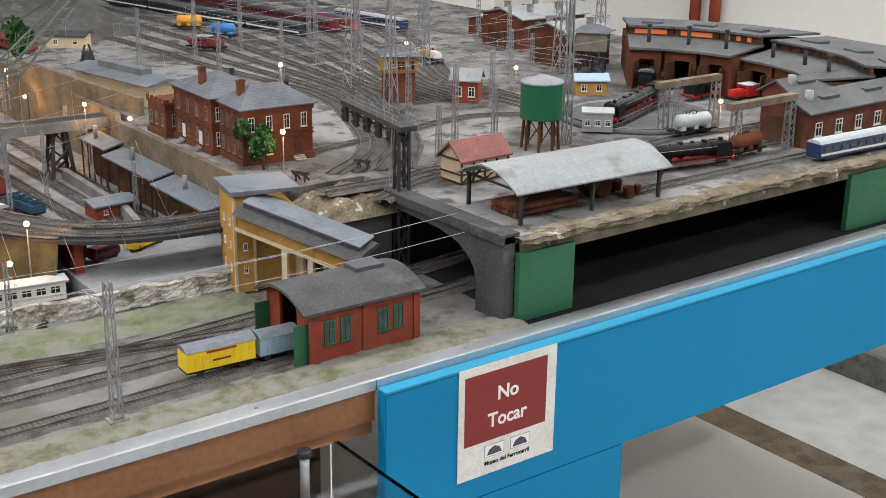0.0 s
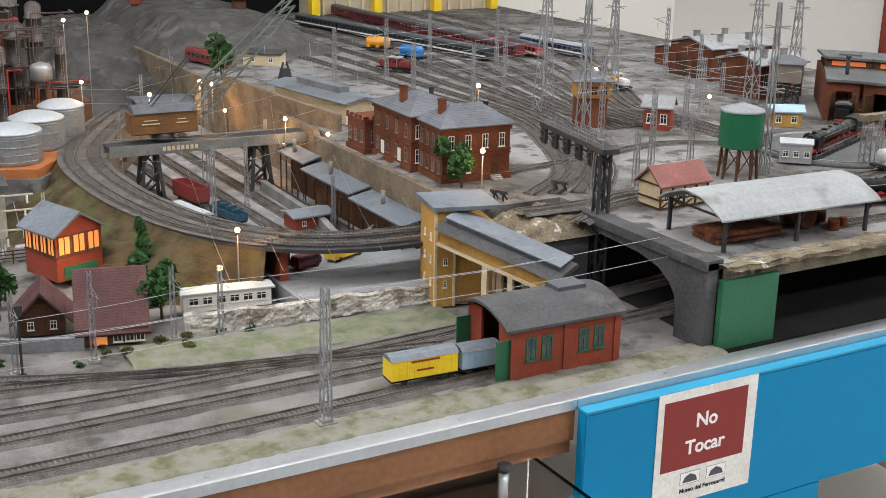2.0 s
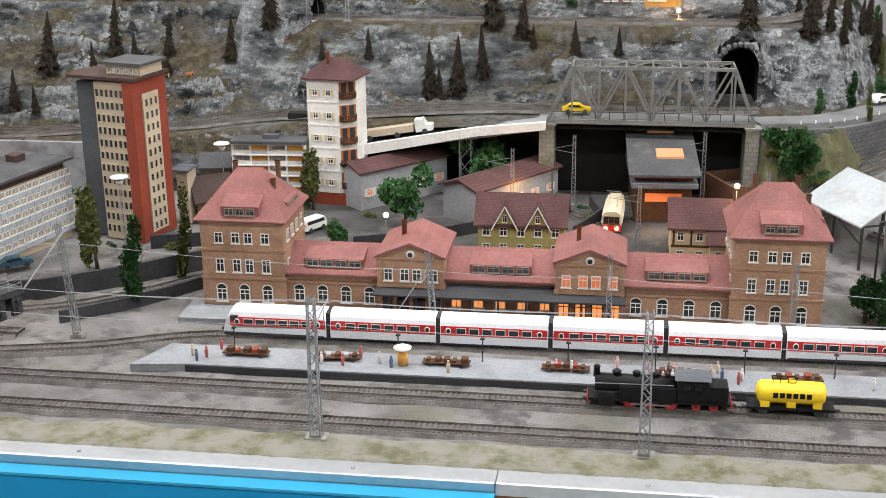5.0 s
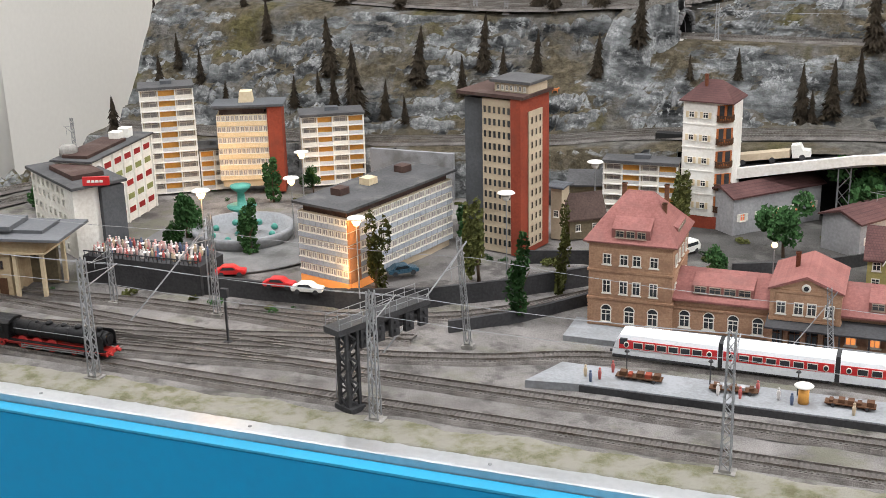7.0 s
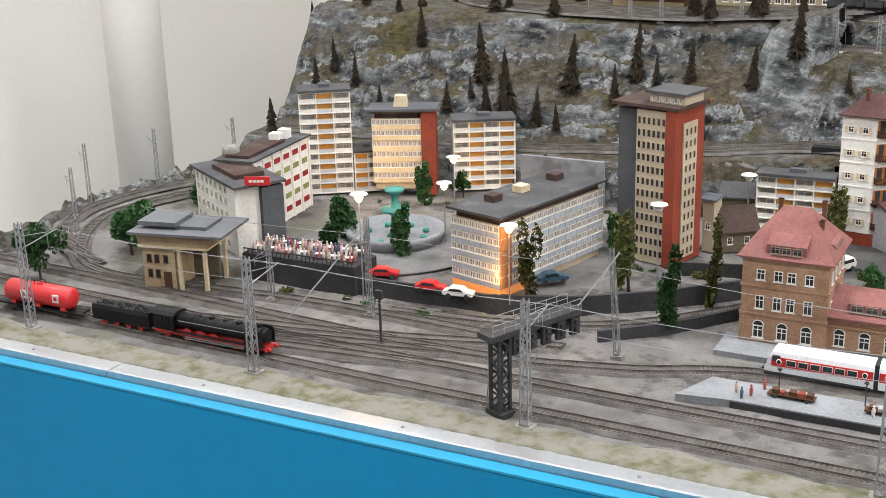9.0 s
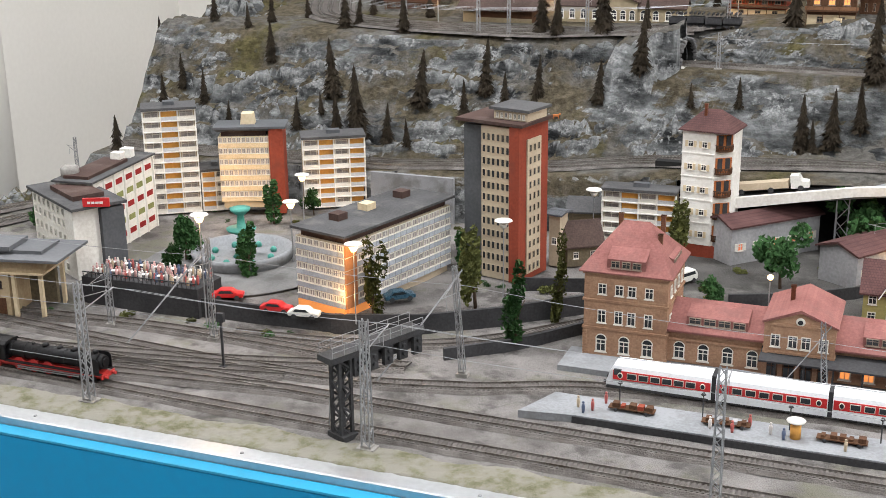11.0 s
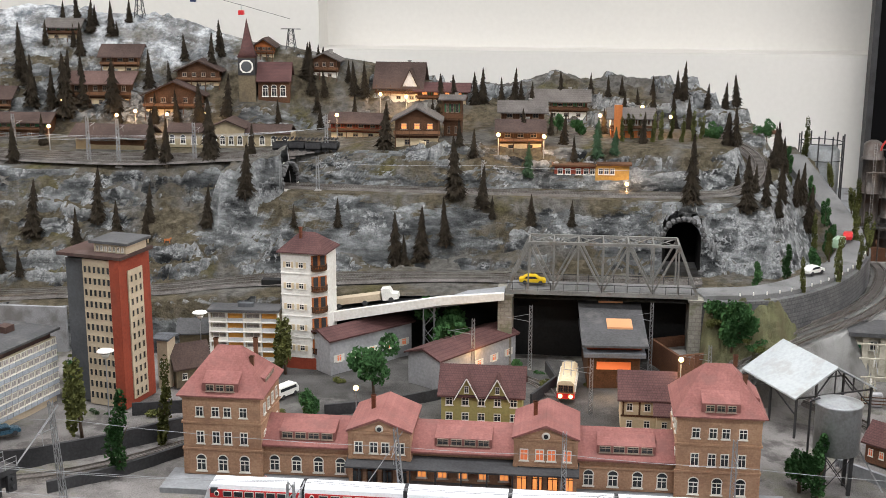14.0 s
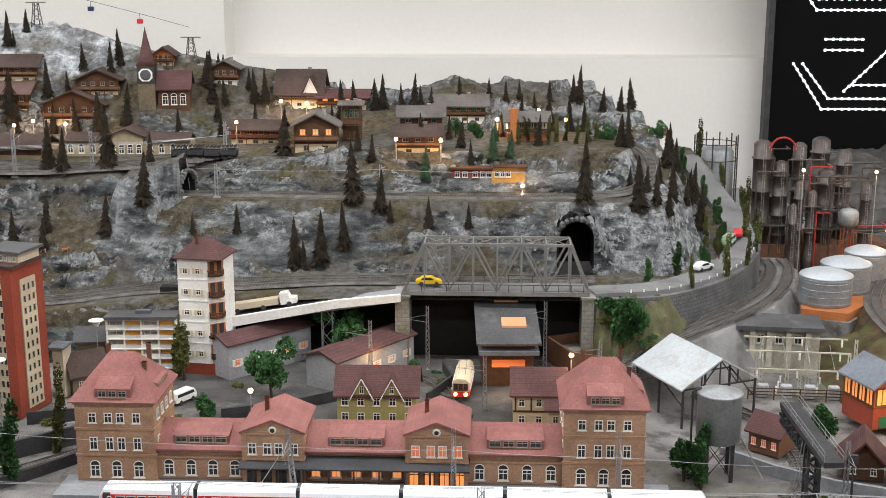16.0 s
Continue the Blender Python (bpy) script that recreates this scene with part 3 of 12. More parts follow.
# ---- the table ----
EDGE = 1.315
GAP0, GAP1 = -0.51, 0.756
strip = thing("edge_strip", Matrix.Identity(4), "worn aluminium edging strip along the layout", "edging")
cuts = (-3.0, -1.75, -0.51, 0.756, 2.0, 3.3)
for xa, xb in zip(cuts, cuts[1:]):
    bm = B()
    prism(bm, [(1.264, -0.0118), (1.264, 0.0015), (1.2672, 0.0022), (1.270, -0.0006), (1.300, -0.0006), (1.300, -0.0118)], "x", xa + 0.0006, xb - 0.0006)
    part("rail_length", bm, ALU, strip)
    for k in range(4):
        bm = B()
        lathe(bm, [(0.0026, -0.0006), (0.0024, 0.0004), (0.0008, 0.0007)], 12, cx=xa + (xb - xa) * (k + 0.5) / 4, cy=1.284)
        part("screw", bm, STEEL, strip)


BLUETRIM = mat("bright_blue_edge", (0.006, 0.25, 0.43), (0.005, 0.21, 0.36), 20, 0.6, 0, 0.1)


def fascia(x0, x1, zb, label):
    t = thing("fascia_panel", pose(x0, 1.262, 0), label, "panel", "blue fascia panels")
    bm = B()
    box(bm, 0, x1 - x0, -0.018, 0, zb, -0.012)
    bmesh.ops.bevel(bm, geom=bm.edges[:], offset=0.0015, segments=2, affect="EDGES")
    part("board", bm, BLUEPAINT, t)
    bm = B()
    box(bm, 0, x1 - x0, -0.0195, 0.001, -0.0118, -0.0085)
    part("top_trim", bm, BLUETRIM, t)
    return t


fascia(-3.0, GAP0, -0.9, "bright blue painted board below the layout edge")
blue = fascia(GAP1, 3.3, -0.205, "bright blue painted board carrying the notice")
bm = B()
box(bm, 0, 0.425, -0.018, 0, -0.9, -0.2055)
part("leg_board", bm, BLUEPAINT, blue)
bm = B()
box(bm, GAP0, GAP1, 1.268, 1.31, -0.055, -0.0125)
box(bm, GAP0, GAP1, 1.275, 1.31, -0.075, -0.0555)
solo("edge_beam", bm, PLYWOOD, Matrix.Identity(4), "reddish varnished plywood beam under the layout edge", "beam")
# near-black panel behind the gap: the shadow below the layout is painted on
bm = B()
box(bm, GAP0 - 0.3, GAP1 + 0.3, 1.9, 1.94, -0.9, -0.03)
solo("inner_panel", bm, SHADECOAL, Matrix.Identity(4), "near-black panel painted as the shadow below the layout", "panel")


# ---- terrain ----
def lerp(table, v):
    for (a, p), (b, q) in zip(table, table[1:]):
        if v <= b:
            return p + (q - p) * max(0.0, (v - a)) / (b - a)
    return table[-1][1]


CREST = [(-2.4, 0.16), (-2.28, 0.42), (-2.1, 0.58), (-1.8, 0.64), (-1.43, 0.62), (-1.2, 0.555), (-1.0, 0.523), (-0.86, 0.5), (-0.64, 0.46), (-0.3, 0.487), (-0.15, 0.475), (-0.03, 0.415), (0.05, 0.38), (0.2, 0.3), (0.4, 0.14)]


def clamp(v):
    return max(0.0, min(1.0, v))


# place, half width, turn and height of the upright sides
BORES = [(-0.183, 2.425, 0.158, 0.035, 0, 0.072), (-1.0, 2.548, 0.287, 0.032, 78, 0.0176)]


# where the stone wall bounds the mountain, and the height of the road above it
WALLX = [(2.235, -0.165), (2.27, -0.02), (2.40, 0.11), (2.58, 0.20), (2.72, 0.235), (2.85, 0.22), (3.1, 0.17), (3.5, 0.15)]
ROADZ = [(2.235, 0.156), (2.58, 0.160), (2.72, 0.178), (2.88, 0.215), (3.05, 0.29), (3.4, 0.3)]


# towards the west the mountain side comes forward and its lines go down
FORWARD = [(-2.2, 0.03), (-1.57, 0.05), (-1.2, 0.055), (-1.0, 0.01), (-0.9, 0.0)]
DESCENT = [(-2.2, -0.07), (-1.57, -0.06), (-1.2, -0.035), (-1.0, -0.018), (-0.65, 0.0)]

YARD_DROP = [(-2.2, -0.05), (-1.3, -0.04), (-1.1, -0.034), (-1.0, -0.024), (-0.85, -0.014), (-0.7, 0.0)]


def down(x, y):
    """Where a place of the straight profile lies on the mountain side."""
    return y - lerp(FORWARD, x) * clamp((3.05 - y) / 0.3)


def hill(x, y):
    """Height of the mountain side: rail shelf, rock slope, middle line, village terrace, crest."""
    fade = clamp((3.05 - y) / 0.3)
    y += lerp(FORWARD, x) * fade
    w = clamp((-1.0 - x) / 0.1)
    a = clamp((2.52 - y) / 0.05)
    sink = w * (lerp(DESCENT, x) * a + lerp(YARD_DROP, x) * (1 - a))
    sink += (1 - w) * (lerp(DESCENT, x) * clamp((2.48 - y) / 0.04) + lerp(YARD_DROP, x) * clamp((y - 2.585) / 0.03))
    sink *= fade
    if y < (2.318 if -1.78 < x < -1.5 else 2.274 if x < -1.0 else 2.236):
        return -0.06
    c = lerp(CREST, x)
    k = clamp((x + 2.285 + 0.025 * noise.noise(Vector((0.3, y * 9, 0)))) / 0.07) ** 0.7
    xw = lerp(WALLX, y)
    if x > xw - 0.008:
        return -0.03
    foot = 0.02 if x < -0.95 or x > -0.12 else 0.15
    low = [(2.24, foot), (2.268, 0.155), (2.42, 0.158), (2.45, 0.178)]
    loww = [(2.25, foot), (2.29, 0.155), (2.418, 0.158), (2.436, 0.205)]
    top = [(2.88, 0.385), (3.05, c), (3.2, c - 0.02), (3.45, c * 0.6)]
    east = lerp(low + [(2.49, 0.272), (2.505, 0.289), (2.585, 0.29), (2.603, 0.34), (2.635, 0.372)] + top, y)
    west = lerp(loww + [(2.50, 0.262), (2.545, 0.315), (2.58, 0.366), (2.605, 0.375)] + top, y)
    w = clamp((-1.0 - x) / 0.02) if y > 2.515 else clamp((-0.98 - x + 0.09 * noise.noise(Vector((x * 7, y * 14, 0)))) / 0.16)
    z = east + (west - east) * w
    # cliff over the tunnel at the bridge end
    w = clamp(1.35 - abs(x + 0.183) / 0.065)
    cliff = lerp([(2.24, foot), (2.268, 0.155), (2.424, 0.158), (2.434, 0.287), (2.5, 0.289), (2.515, 0.29), (2.585, 0.29)], y)
    if y < 2.515:
        z += (cliff - z) * w
    z = 0.02 + (z - 0.02) * k
    flat = min(abs(y - 2.36) - 0.055, abs(y - 2.548) - 0.042 + 0.2 * clamp((-1.0 - x) / 0.03), max(abs(y - 2.755) - 0.11, -x - 1.9), max(abs(y - 2.74) - 0.145, -x - 2.02, x + 1.15))
    rough = clamp(flat / 0.025) * clamp((y - 2.305) / 0.005)
    if x < -0.9:
        rough *= 1 - 0.55 * clamp((y - 2.88) / 0.1)
    d = (xw - x) * 0.72 - 0.075
    if d < 0.3 and x > -0.13:
        z = min(z, lerp(ROADZ, y) + 2.4 * max(0.0, d))
        rough *= clamp(d / 0.02)
    # rocky swathes lie between smooth earth slopes
    p = Vector((x * 6, y * 9, z * 10))
    crag = clamp(0.4 + 2.4 * noise.noise(Vector((x * 3.1, y * 5.0, z * 9.0 + 4.2)))) if x < -0.22 else 0.9
    band = 1.0 if y < 2.46 else crag
    z += rough * k * (0.022 * noise.noise(p * 0.7) + (0.18 + 0.82 * band) * (0.055 * (noise.turbulence(p * 1.3, 4, True) - 0.42) + 0.03 * (abs(noise.noise(p * 3.1)) - 0.25) + 0.014 * (abs(noise.noise(p * 7.0)) - 0.2)))
    # shelf of the upper line's curve
    arc = abs(Vector((x + 0.14, y - 2.70)).length - 0.135)
    if x > -0.14 and arc < 0.05:
        w = clamp((0.05 - arc) / 0.022)
        rough *= 1 - w
        z += (0.29 + 0.08 * clamp((y - 2.57) / 0.26) - z) * w
    # rock strata: slow rise, then a sharp step
    if rough > 0:
        q = z / 0.042 + 1.5 * noise.noise(Vector((x * 3.2, y * 3.2, 3.3))) + 0.4 * noise.noise(Vector((x * 14, y * 14, 1.3)))
        f = q - math.floor(q)
        amp = 0.9 * rough * k * (0.2 + 0.8 * band)
        z += amp * 0.042 * (f ** 5 - f) + rough * k * 0.0035 * noise.noise(Vector((x * 90, y * 90, z * 90)))
    if -1.22 < x < -1.0:
        top = 0.372 - 2.6 * max(0.0, abs(y - 2.555) - 0.04) - 3.0 * max(0.0, -1.12 - x) - (4.0 * max(0.0, x + 1.06) if y < 2.515 else 0.0) + 0.012 * noise.noise(Vector((x * 40, y * 40, 0)))
        z = max(z, top) if abs(y - 2.555) < 0.12 else z
    return z + sink


def in_bore(x, y, z):
    if -0.955 < x < -0.115 and y < 2.246:
        return True
    for bx, by, bz, r, rz, up in BORES:
        d = pose(bx, by, bz, 0, 0, rz).inverted() @ Vector((x, y, z))
        if abs(d.x) < r * 1.05 and -0.03 < d.y < 0.03 and d.z < up + r * 1.05:
            return d.y > -0.012 and d.z > -0.02 and d.z > 0.002
    return False


def terrain_mesh(name, x0, x1, y0, y1, step, fn, m, label, holes=False):
    nx, ny = int((x1 - x0) / step), int((y1 - y0) / step)
    bm = B()
    g = [[bm.verts.new((x0 + (x1 - x0) * i / nx, y0 + (y1 - y0) * j / ny, fn(x0 + (x1 - x0) * i / nx, y0 + (y1 - y0) * j / ny))) for j in range(ny + 1)] for i in range(nx + 1)]
    for i in range(nx):
        for j in range(ny):
            q = (g[i][j], g[i + 1][j], g[i + 1][j + 1], g[i][j + 1])
            if holes and in_bore(*((q[0].co + q[2].co) / 2)):
                continue
            bm.faces.new(q)
    return solo(name, bm, m, Matrix.Identity(4), label, "ground", kind="structure")


terrain_mesh("hillside", -2.31, 0.30, 2.18, 3.3, 0.0058, hill, ROCK, "grey and brown painted rock mountainside with grass ledges", True)


TOWNWALL = [(-1.98, 1.62), (-1.84, 1.664), (-1.54, 1.688), (-1.36, 1.69), (-1.229, 1.734), (-1.12, 1.81), (-1.065, 1.862), (-1.0, 1.92), (-0.96, 1.86), (-0.9, 1.75)]


def low_ground(x, y):
    z = 0.0
    if y > 1.62:
        foot = lerp(TOWNWALL, x)
        wide = 0.1 if x < -1.98 else 0.02 if x < -0.98 else 0.08
        z = 0.026 * clamp((y - foot) / wide) * clamp((0.02 - x) / 0.15)
    return z - 0.003 + 0.0022 * noise.noise(Vector((x * 14, y * 14, 0)))


def cinder_top(x, y):
    e = 0.02 * noise.noise(Vector((x * 16, y * 16, 3)))
    inside = min(x + 1.0 + e, -0.2 - x + e, y - 1.875 + e, 2.272 - y)
    return low_ground(x, y) + (0.0022 if inside > 0 else -0.006)


terrain_mesh("cinder_yard", -1.02, -0.18, 1.85, 2.275, 0.012, cinder_top, CINDER, "dark sooty cinder ground behind the station")
terrain_mesh("ground_west", -2.9, -2.3, EDGE, 1.6, 0.02, low_ground, GROUND, "grey scatter-covered ground at the layout end")
terrain_mesh("ground", -2.3, 1.04, EDGE, 2.3, 0.02, low_ground, GROUND, "grey scatter-covered baseboard ground of the layout")
bm = B()
box(bm, -0.2, 1.0, 2.28, 4.28, -0.03, -0.004)
structure("ground_back", bm, PALESTONE, "grey scatter-covered ground of the goods basin")


def verge_top(x, y):
    k = clamp((1.362 + 0.012 * noise.noise(Vector((x * 12, 0, 0))) - y) / 0.012)
    return -0.006 + 0.008 * k * (0.35 + 0.65 * clamp((y - 1.295) / 0.006)) + 0.0022 * noise.noise(Vector((x * 60, y * 60, 0))) * k + 0.0012 * noise.noise(Vector((x * 220, y * 220, 1)))


terrain_mesh("verge", -2.9, 1.035, 1.295, 1.385, 0.005, verge_top, GRASS, "dry olive grass verge along the layout edge")



def bank(x, y):
    e = clamp((x + 0.166) / 0.012) * clamp((0.10 - x) / 0.12)
    top = lerp([(-0.165, 2.232), (-0.02, 2.262), (0.11, 2.39)], x)
    z = 0.158 * clamp(1 - (top - 0.004 - y) / 0.11) ** 0.9 * e
    if y > top + 0.004:
        return -0.01
    return z - 0.004 + 0.02 * noise.turbulence(Vector((x * 40, y * 40, 0)), 3, False) * clamp(z * 60)


terrain_mesh("grass_bank", -0.166, 0.105, 2.12, 2.39, 0.005, bank, BANKGRASS, "mossy grass bank below the stone wall")

# upper yard deck on the right
DECK = 0.12
bm = B()
box(bm, 1.04, 2.66, 1.33, 2.42, DECK - 0.03, DECK)
box(bm, 1.04, 2.45, 2.42, 4.28, DECK - 0.03, DECK)
box(bm, 0.905, 1.04, 1.72, 4.28, DECK - 0.03, DECK)
box(bm, 0.866, 0.905, 1.72, 2.3, DECK - 0.018, DECK)
structure("yard_deck", bm, DECKGROUND, "grey ballasted yard deck on the raised part of the layout")


# ---- tracks ----
def path_frames(pts):
    out = []
    for i, p in enumerate(pts):
        a, b = Vector(pts[max(0, i - 1)]), Vector(pts[min(len(pts) - 1, i + 1)])
        d = (b - a).normalized()
        out.append((Vector(p), Vector((d.y, -d.x, 0)).normalized()))
    return out


def smooth(pts, n=8):
    """Catmull-Rom through the points."""
    p = [Vector(q) for q in pts]
    p = [p[0] * 2 - p[1]] + p + [p[-1] * 2 - p[-2]]
    out = []
    for a, b, c, d in zip(p, p[1:], p[2:], p[3:]):
        for i in range(n):
            t = i / n
            out.append(0.5 * ((2 * b) + (c - a) * t + (2 * a - 5 * b + 4 * c - d) * t * t + (3 * b - a - 3 * c + d) * t ** 3))
    return out + [p[-2]]


def ribbon(bm, frames, offs, mi=0):
    """A strip with the cross-section offs [(sideways, up)...] along the frames."""
    rows = [[bm.verts.new(p + s * o + Vector((0, 0, h))) for o, h in offs] for p, s in frames]
    for a, b in zip(rows, rows[1:]):
        for i in range(len(offs) - 1):
            bm.faces.new((a[i], a[i + 1], b[i + 1], b[i])).material_index = mi


GAUGE = 0.0175


def track(pts, ballast=True, group="railway tracks", label="model railway track with dark sleepers and steel rails", n=8, slp=True):
    line = smooth(pts, n) if len(pts) > 2 else [Vector(pts[0]).lerp(Vector(pts[1]), i / 12) for i in range(13)]
    fr = path_frames(line)
    t = thing("railway_track", Matrix.Identity(4), label, "track", group)
    if ballast:
        bm = B()
        ribbon(bm, fr, [(-0.021, -0.003), (-0.016, 0.0012), (0.016, 0.0012), (0.021, -0.003)])
        part("ballast", bm, BALLAST, t)
    for s in (-1, 1):
        bm = B()
        c = s * GAUGE / 2
        ribbon(bm, fr, [(c - 0.001, 0.001), (c - 0.0006, 0.0046), (c + 0.0006, 0.0046), (c + 0.001, 0.001)])
        part("rail", bm, RAIL, t)
    if slp:
        bm = B()
        dist = 0.0
        for (a, s), (b, _) in zip(fr, fr[1:]):
            seg = (b - a).length
            d = (b - a).normalized()
            while dist < seg:
                c = a + d * dist
                w, h = s * 0.0135, d * 0.0015
                lo = [bm.verts.new(c + k + Vector((0, 0, 0.0012))) for k in (-w - h, w - h, w + h, -w + h)]
                hi = [bm.verts.new(v.co + Vector((0, 0, 0.0012))) for v in lo]
                bm.faces.new(hi)
                for i in range(4):
                    bm.faces.new((lo[i], lo[(i + 1) % 4], hi[(i + 1) % 4], hi[i]))
                dist += 0.0064
            dist -= seg
        tagged(part("sleeper_bed", bm, SLEEPER, t), kind="stuff")
    return t


track([(-2.9, 1.44, 0), (-2.2, 1.425, 0), (-1.8, 1.405, 0), (-1.3, 1.392, 0), (-0.5, 1.385, 0), (0.4, 1.385, 0), (0.88, 1.41, 0)])
track([(-2.6, 1.52, 0), (-1.9, 1.492, 0), (-1.3, 1.472, 0), (-0.5, 1.468, 0), (0.4, 1.468, 0), (0.8, 1.475, 0), (1.15, 1.5, 0), (1.6, 1.7, 0)])
track([(-2.6, 1.6, 0), (-1.9, 1.56, 0), (-1.35, 1.525, 0), (-1.1, 1.56, 0), (-0.9, 1.625, 0), (-0.5, 1.63, 0), (0.05, 1.625, 0), (0.4, 1.56, 0), (0.7, 1.5, 0)])
track([(-1.35, 1.52, 0), (-1.7, 1.46, 0), (-2.1, 1.425, 0)])
track([(x, y, max(z, low_ground(x, y) + 0.006 if y > 1.63 else z)) for x, y, z in [(-1.2, 1.60, 0), (-1.6, 1.615, 0), (-1.85, 1.60, 0.0), (-2.05, 1.595, 0), (-2.15, 1.65, 0), (-2.2, 1.76, 0.004), (-2.2, 1.86, 0.01), (-2.17, 1.96, 0.016), (-2.09, 2.11, 0.024), (-2.02, 2.25, 0.03)]])
track([(0.05, 1.545, 0), (0.4, 1.53, 0), (0.8, 1.55, 0), (1.2, 1.6, 0)])
track([(0.0, 1.70, 0), (0.25, 1.60, 0), (0.5, 1.53, 0), (0.75, 1.472, 0)])
LINE_X = (-2.2, -1.9, -1.57, -1.4, -1.2, -1.1, -1.0, -0.9, -0.65, -0.4, -0.15)
track([(x, down(x, 2.39 - 0.03 * clamp((x + 1.1) / 0.4)), 0.16 + lerp(DESCENT, x)) for x in LINE_X])
track([(x, down(x, 2.355 - 0.03 * clamp((x + 1.1) / 0.2) + 0.035 * clamp((x + 0.9) / 0.75)), 0.161 + lerp(DESCENT, x) + 0.004 * clamp((x + 0.4) / 0.25)) for x in LINE_X])
track([(-1.06, 2.558, 0.2925), (-1.0, 2.555, 0.293), (-0.4, 2.545, 0.292), (-0.12, 2.56, 0.292)])

CURVE = [(-1.2, 1.60, 0), (-1.6, 1.615, 0), (-1.85, 1.60, 0.0), (-2.05, 1.595, 0), (-2.17, 1.66, 0), (-2.225, 1.76, 0.004), (-2.23, 1.86, 0.01), (-2.2, 1.97, 0.016), (-2.12, 2.12, 0.024), (-2.05, 2.25, 0.03)]
track([(x - 0.045 * clamp((-1.95 - x) / 0.15), y + 0.02 * clamp((-1.95 - x) / 0.1), max(z, low_ground(x, y + 0.02) + 0.006)) for x, y, z in CURVE[3:]])


def rim(x, y):
    edge = lerp([(1.32, -2.5), (1.58, -2.34), (1.65, -2.27), (1.8, -2.285), (1.95, -2.275), (2.1, -2.23), (2.3, -2.16)], y)
    d = edge - x
    if d > 0.055:
        return -0.3
    z = 0.04 * clamp((d + 0.015) / 0.025) * clamp((0.05 - d) / 0.02) - 0.006
    return z + clamp(z * 25) * 0.04 * (noise.turbulence(Vector((x * 22, y * 22, 0)), 4, True) - 0.35)


terrain_mesh("rock_rim", -2.5, -2.12, 1.335, 2.3, 0.008, rim, ROCK, "low white-grey plaster rocks along the layout's end")

track([(-1.88, 1.41, 0.0004), (-1.6, 1.44, 0.0004), (-1.32, 1.472, 0.0004)])
track([(-1.75, 1.488, 0.0004), (-1.48, 1.53, 0.0004), (-1.2, 1.60, 0.0004)])

# double track that climbs along the foot of the stone wall on a grey bank
CLIMB = [Vector(p) for p in ((-0.19, 1.90, 0.022), (-0.15, 2.03, 0.04), (-0.095, 2.14, 0.062), (-0.01, 2.235, 0.085), (0.085, 2.315, 0.097), (0.165, 2.41, 0.1), (0.235, 2.54, 0.1), (0.285, 2.70, 0.1), (0.29, 2.80, 0.1))]
CLIMB_LINE = [CLIMB[i] + (CLIMB[i + 1] - CLIMB[i]) * (k / 6) for i in range(len(CLIMB) - 1) for k in range(6)] + [CLIMB[-1]]


def climb_bank(x, y):
    q = min(CLIMB_LINE, key=lambda v: (v.x - x) ** 2 + (v.y - y) ** 2)
    d = math.hypot(q.x - x, q.y - y)
    n = 0.006 * noise.noise(Vector((x * 30, y * 30, 0)))
    return max(-0.02, q.z - 0.004 - 2.4 * max(0.0, d - 0.04 + n)) if d < 0.2 else -0.02


terrain_mesh("climb_bank", -0.3, 0.44, 1.84, 2.9, 0.008, climb_bank, DUSTGREY, "grey scatter bank that carries the climbing tracks")
for o in (-0.019, 0.019):
    track([tuple(p + (CLIMB[min(i + 1, len(CLIMB) - 1)] - CLIMB[max(i - 1, 0)]).normalized().cross(Vector((0, 0, 1))) * o) for i, p in enumerate(CLIMB)], n=6, ballast=False)


# ---- the station ----
STN = (-0.973, 1.72, 0.0)
DORMER = mat("weathered_dormer_frame", (0.30, 0.24, 0.19), (0.18, 0.14, 0.11), 80, 0.75)
station = thing("station_building", pose(*STN) @ Matrix.Diagonal((1.014, 1, 1, 1)), "long sandstone-brick station building with rose tiled roofs", "building")


def station_block(x0, x1, y0, y1, h):
    bm = B()
    box(bm, x0, x1, y0, y1, 0, h)
    box(bm, x0 - 0.0015, x1 + 0.0015, y0 - 0.0015, y1, 0, 0.006)
    return bm


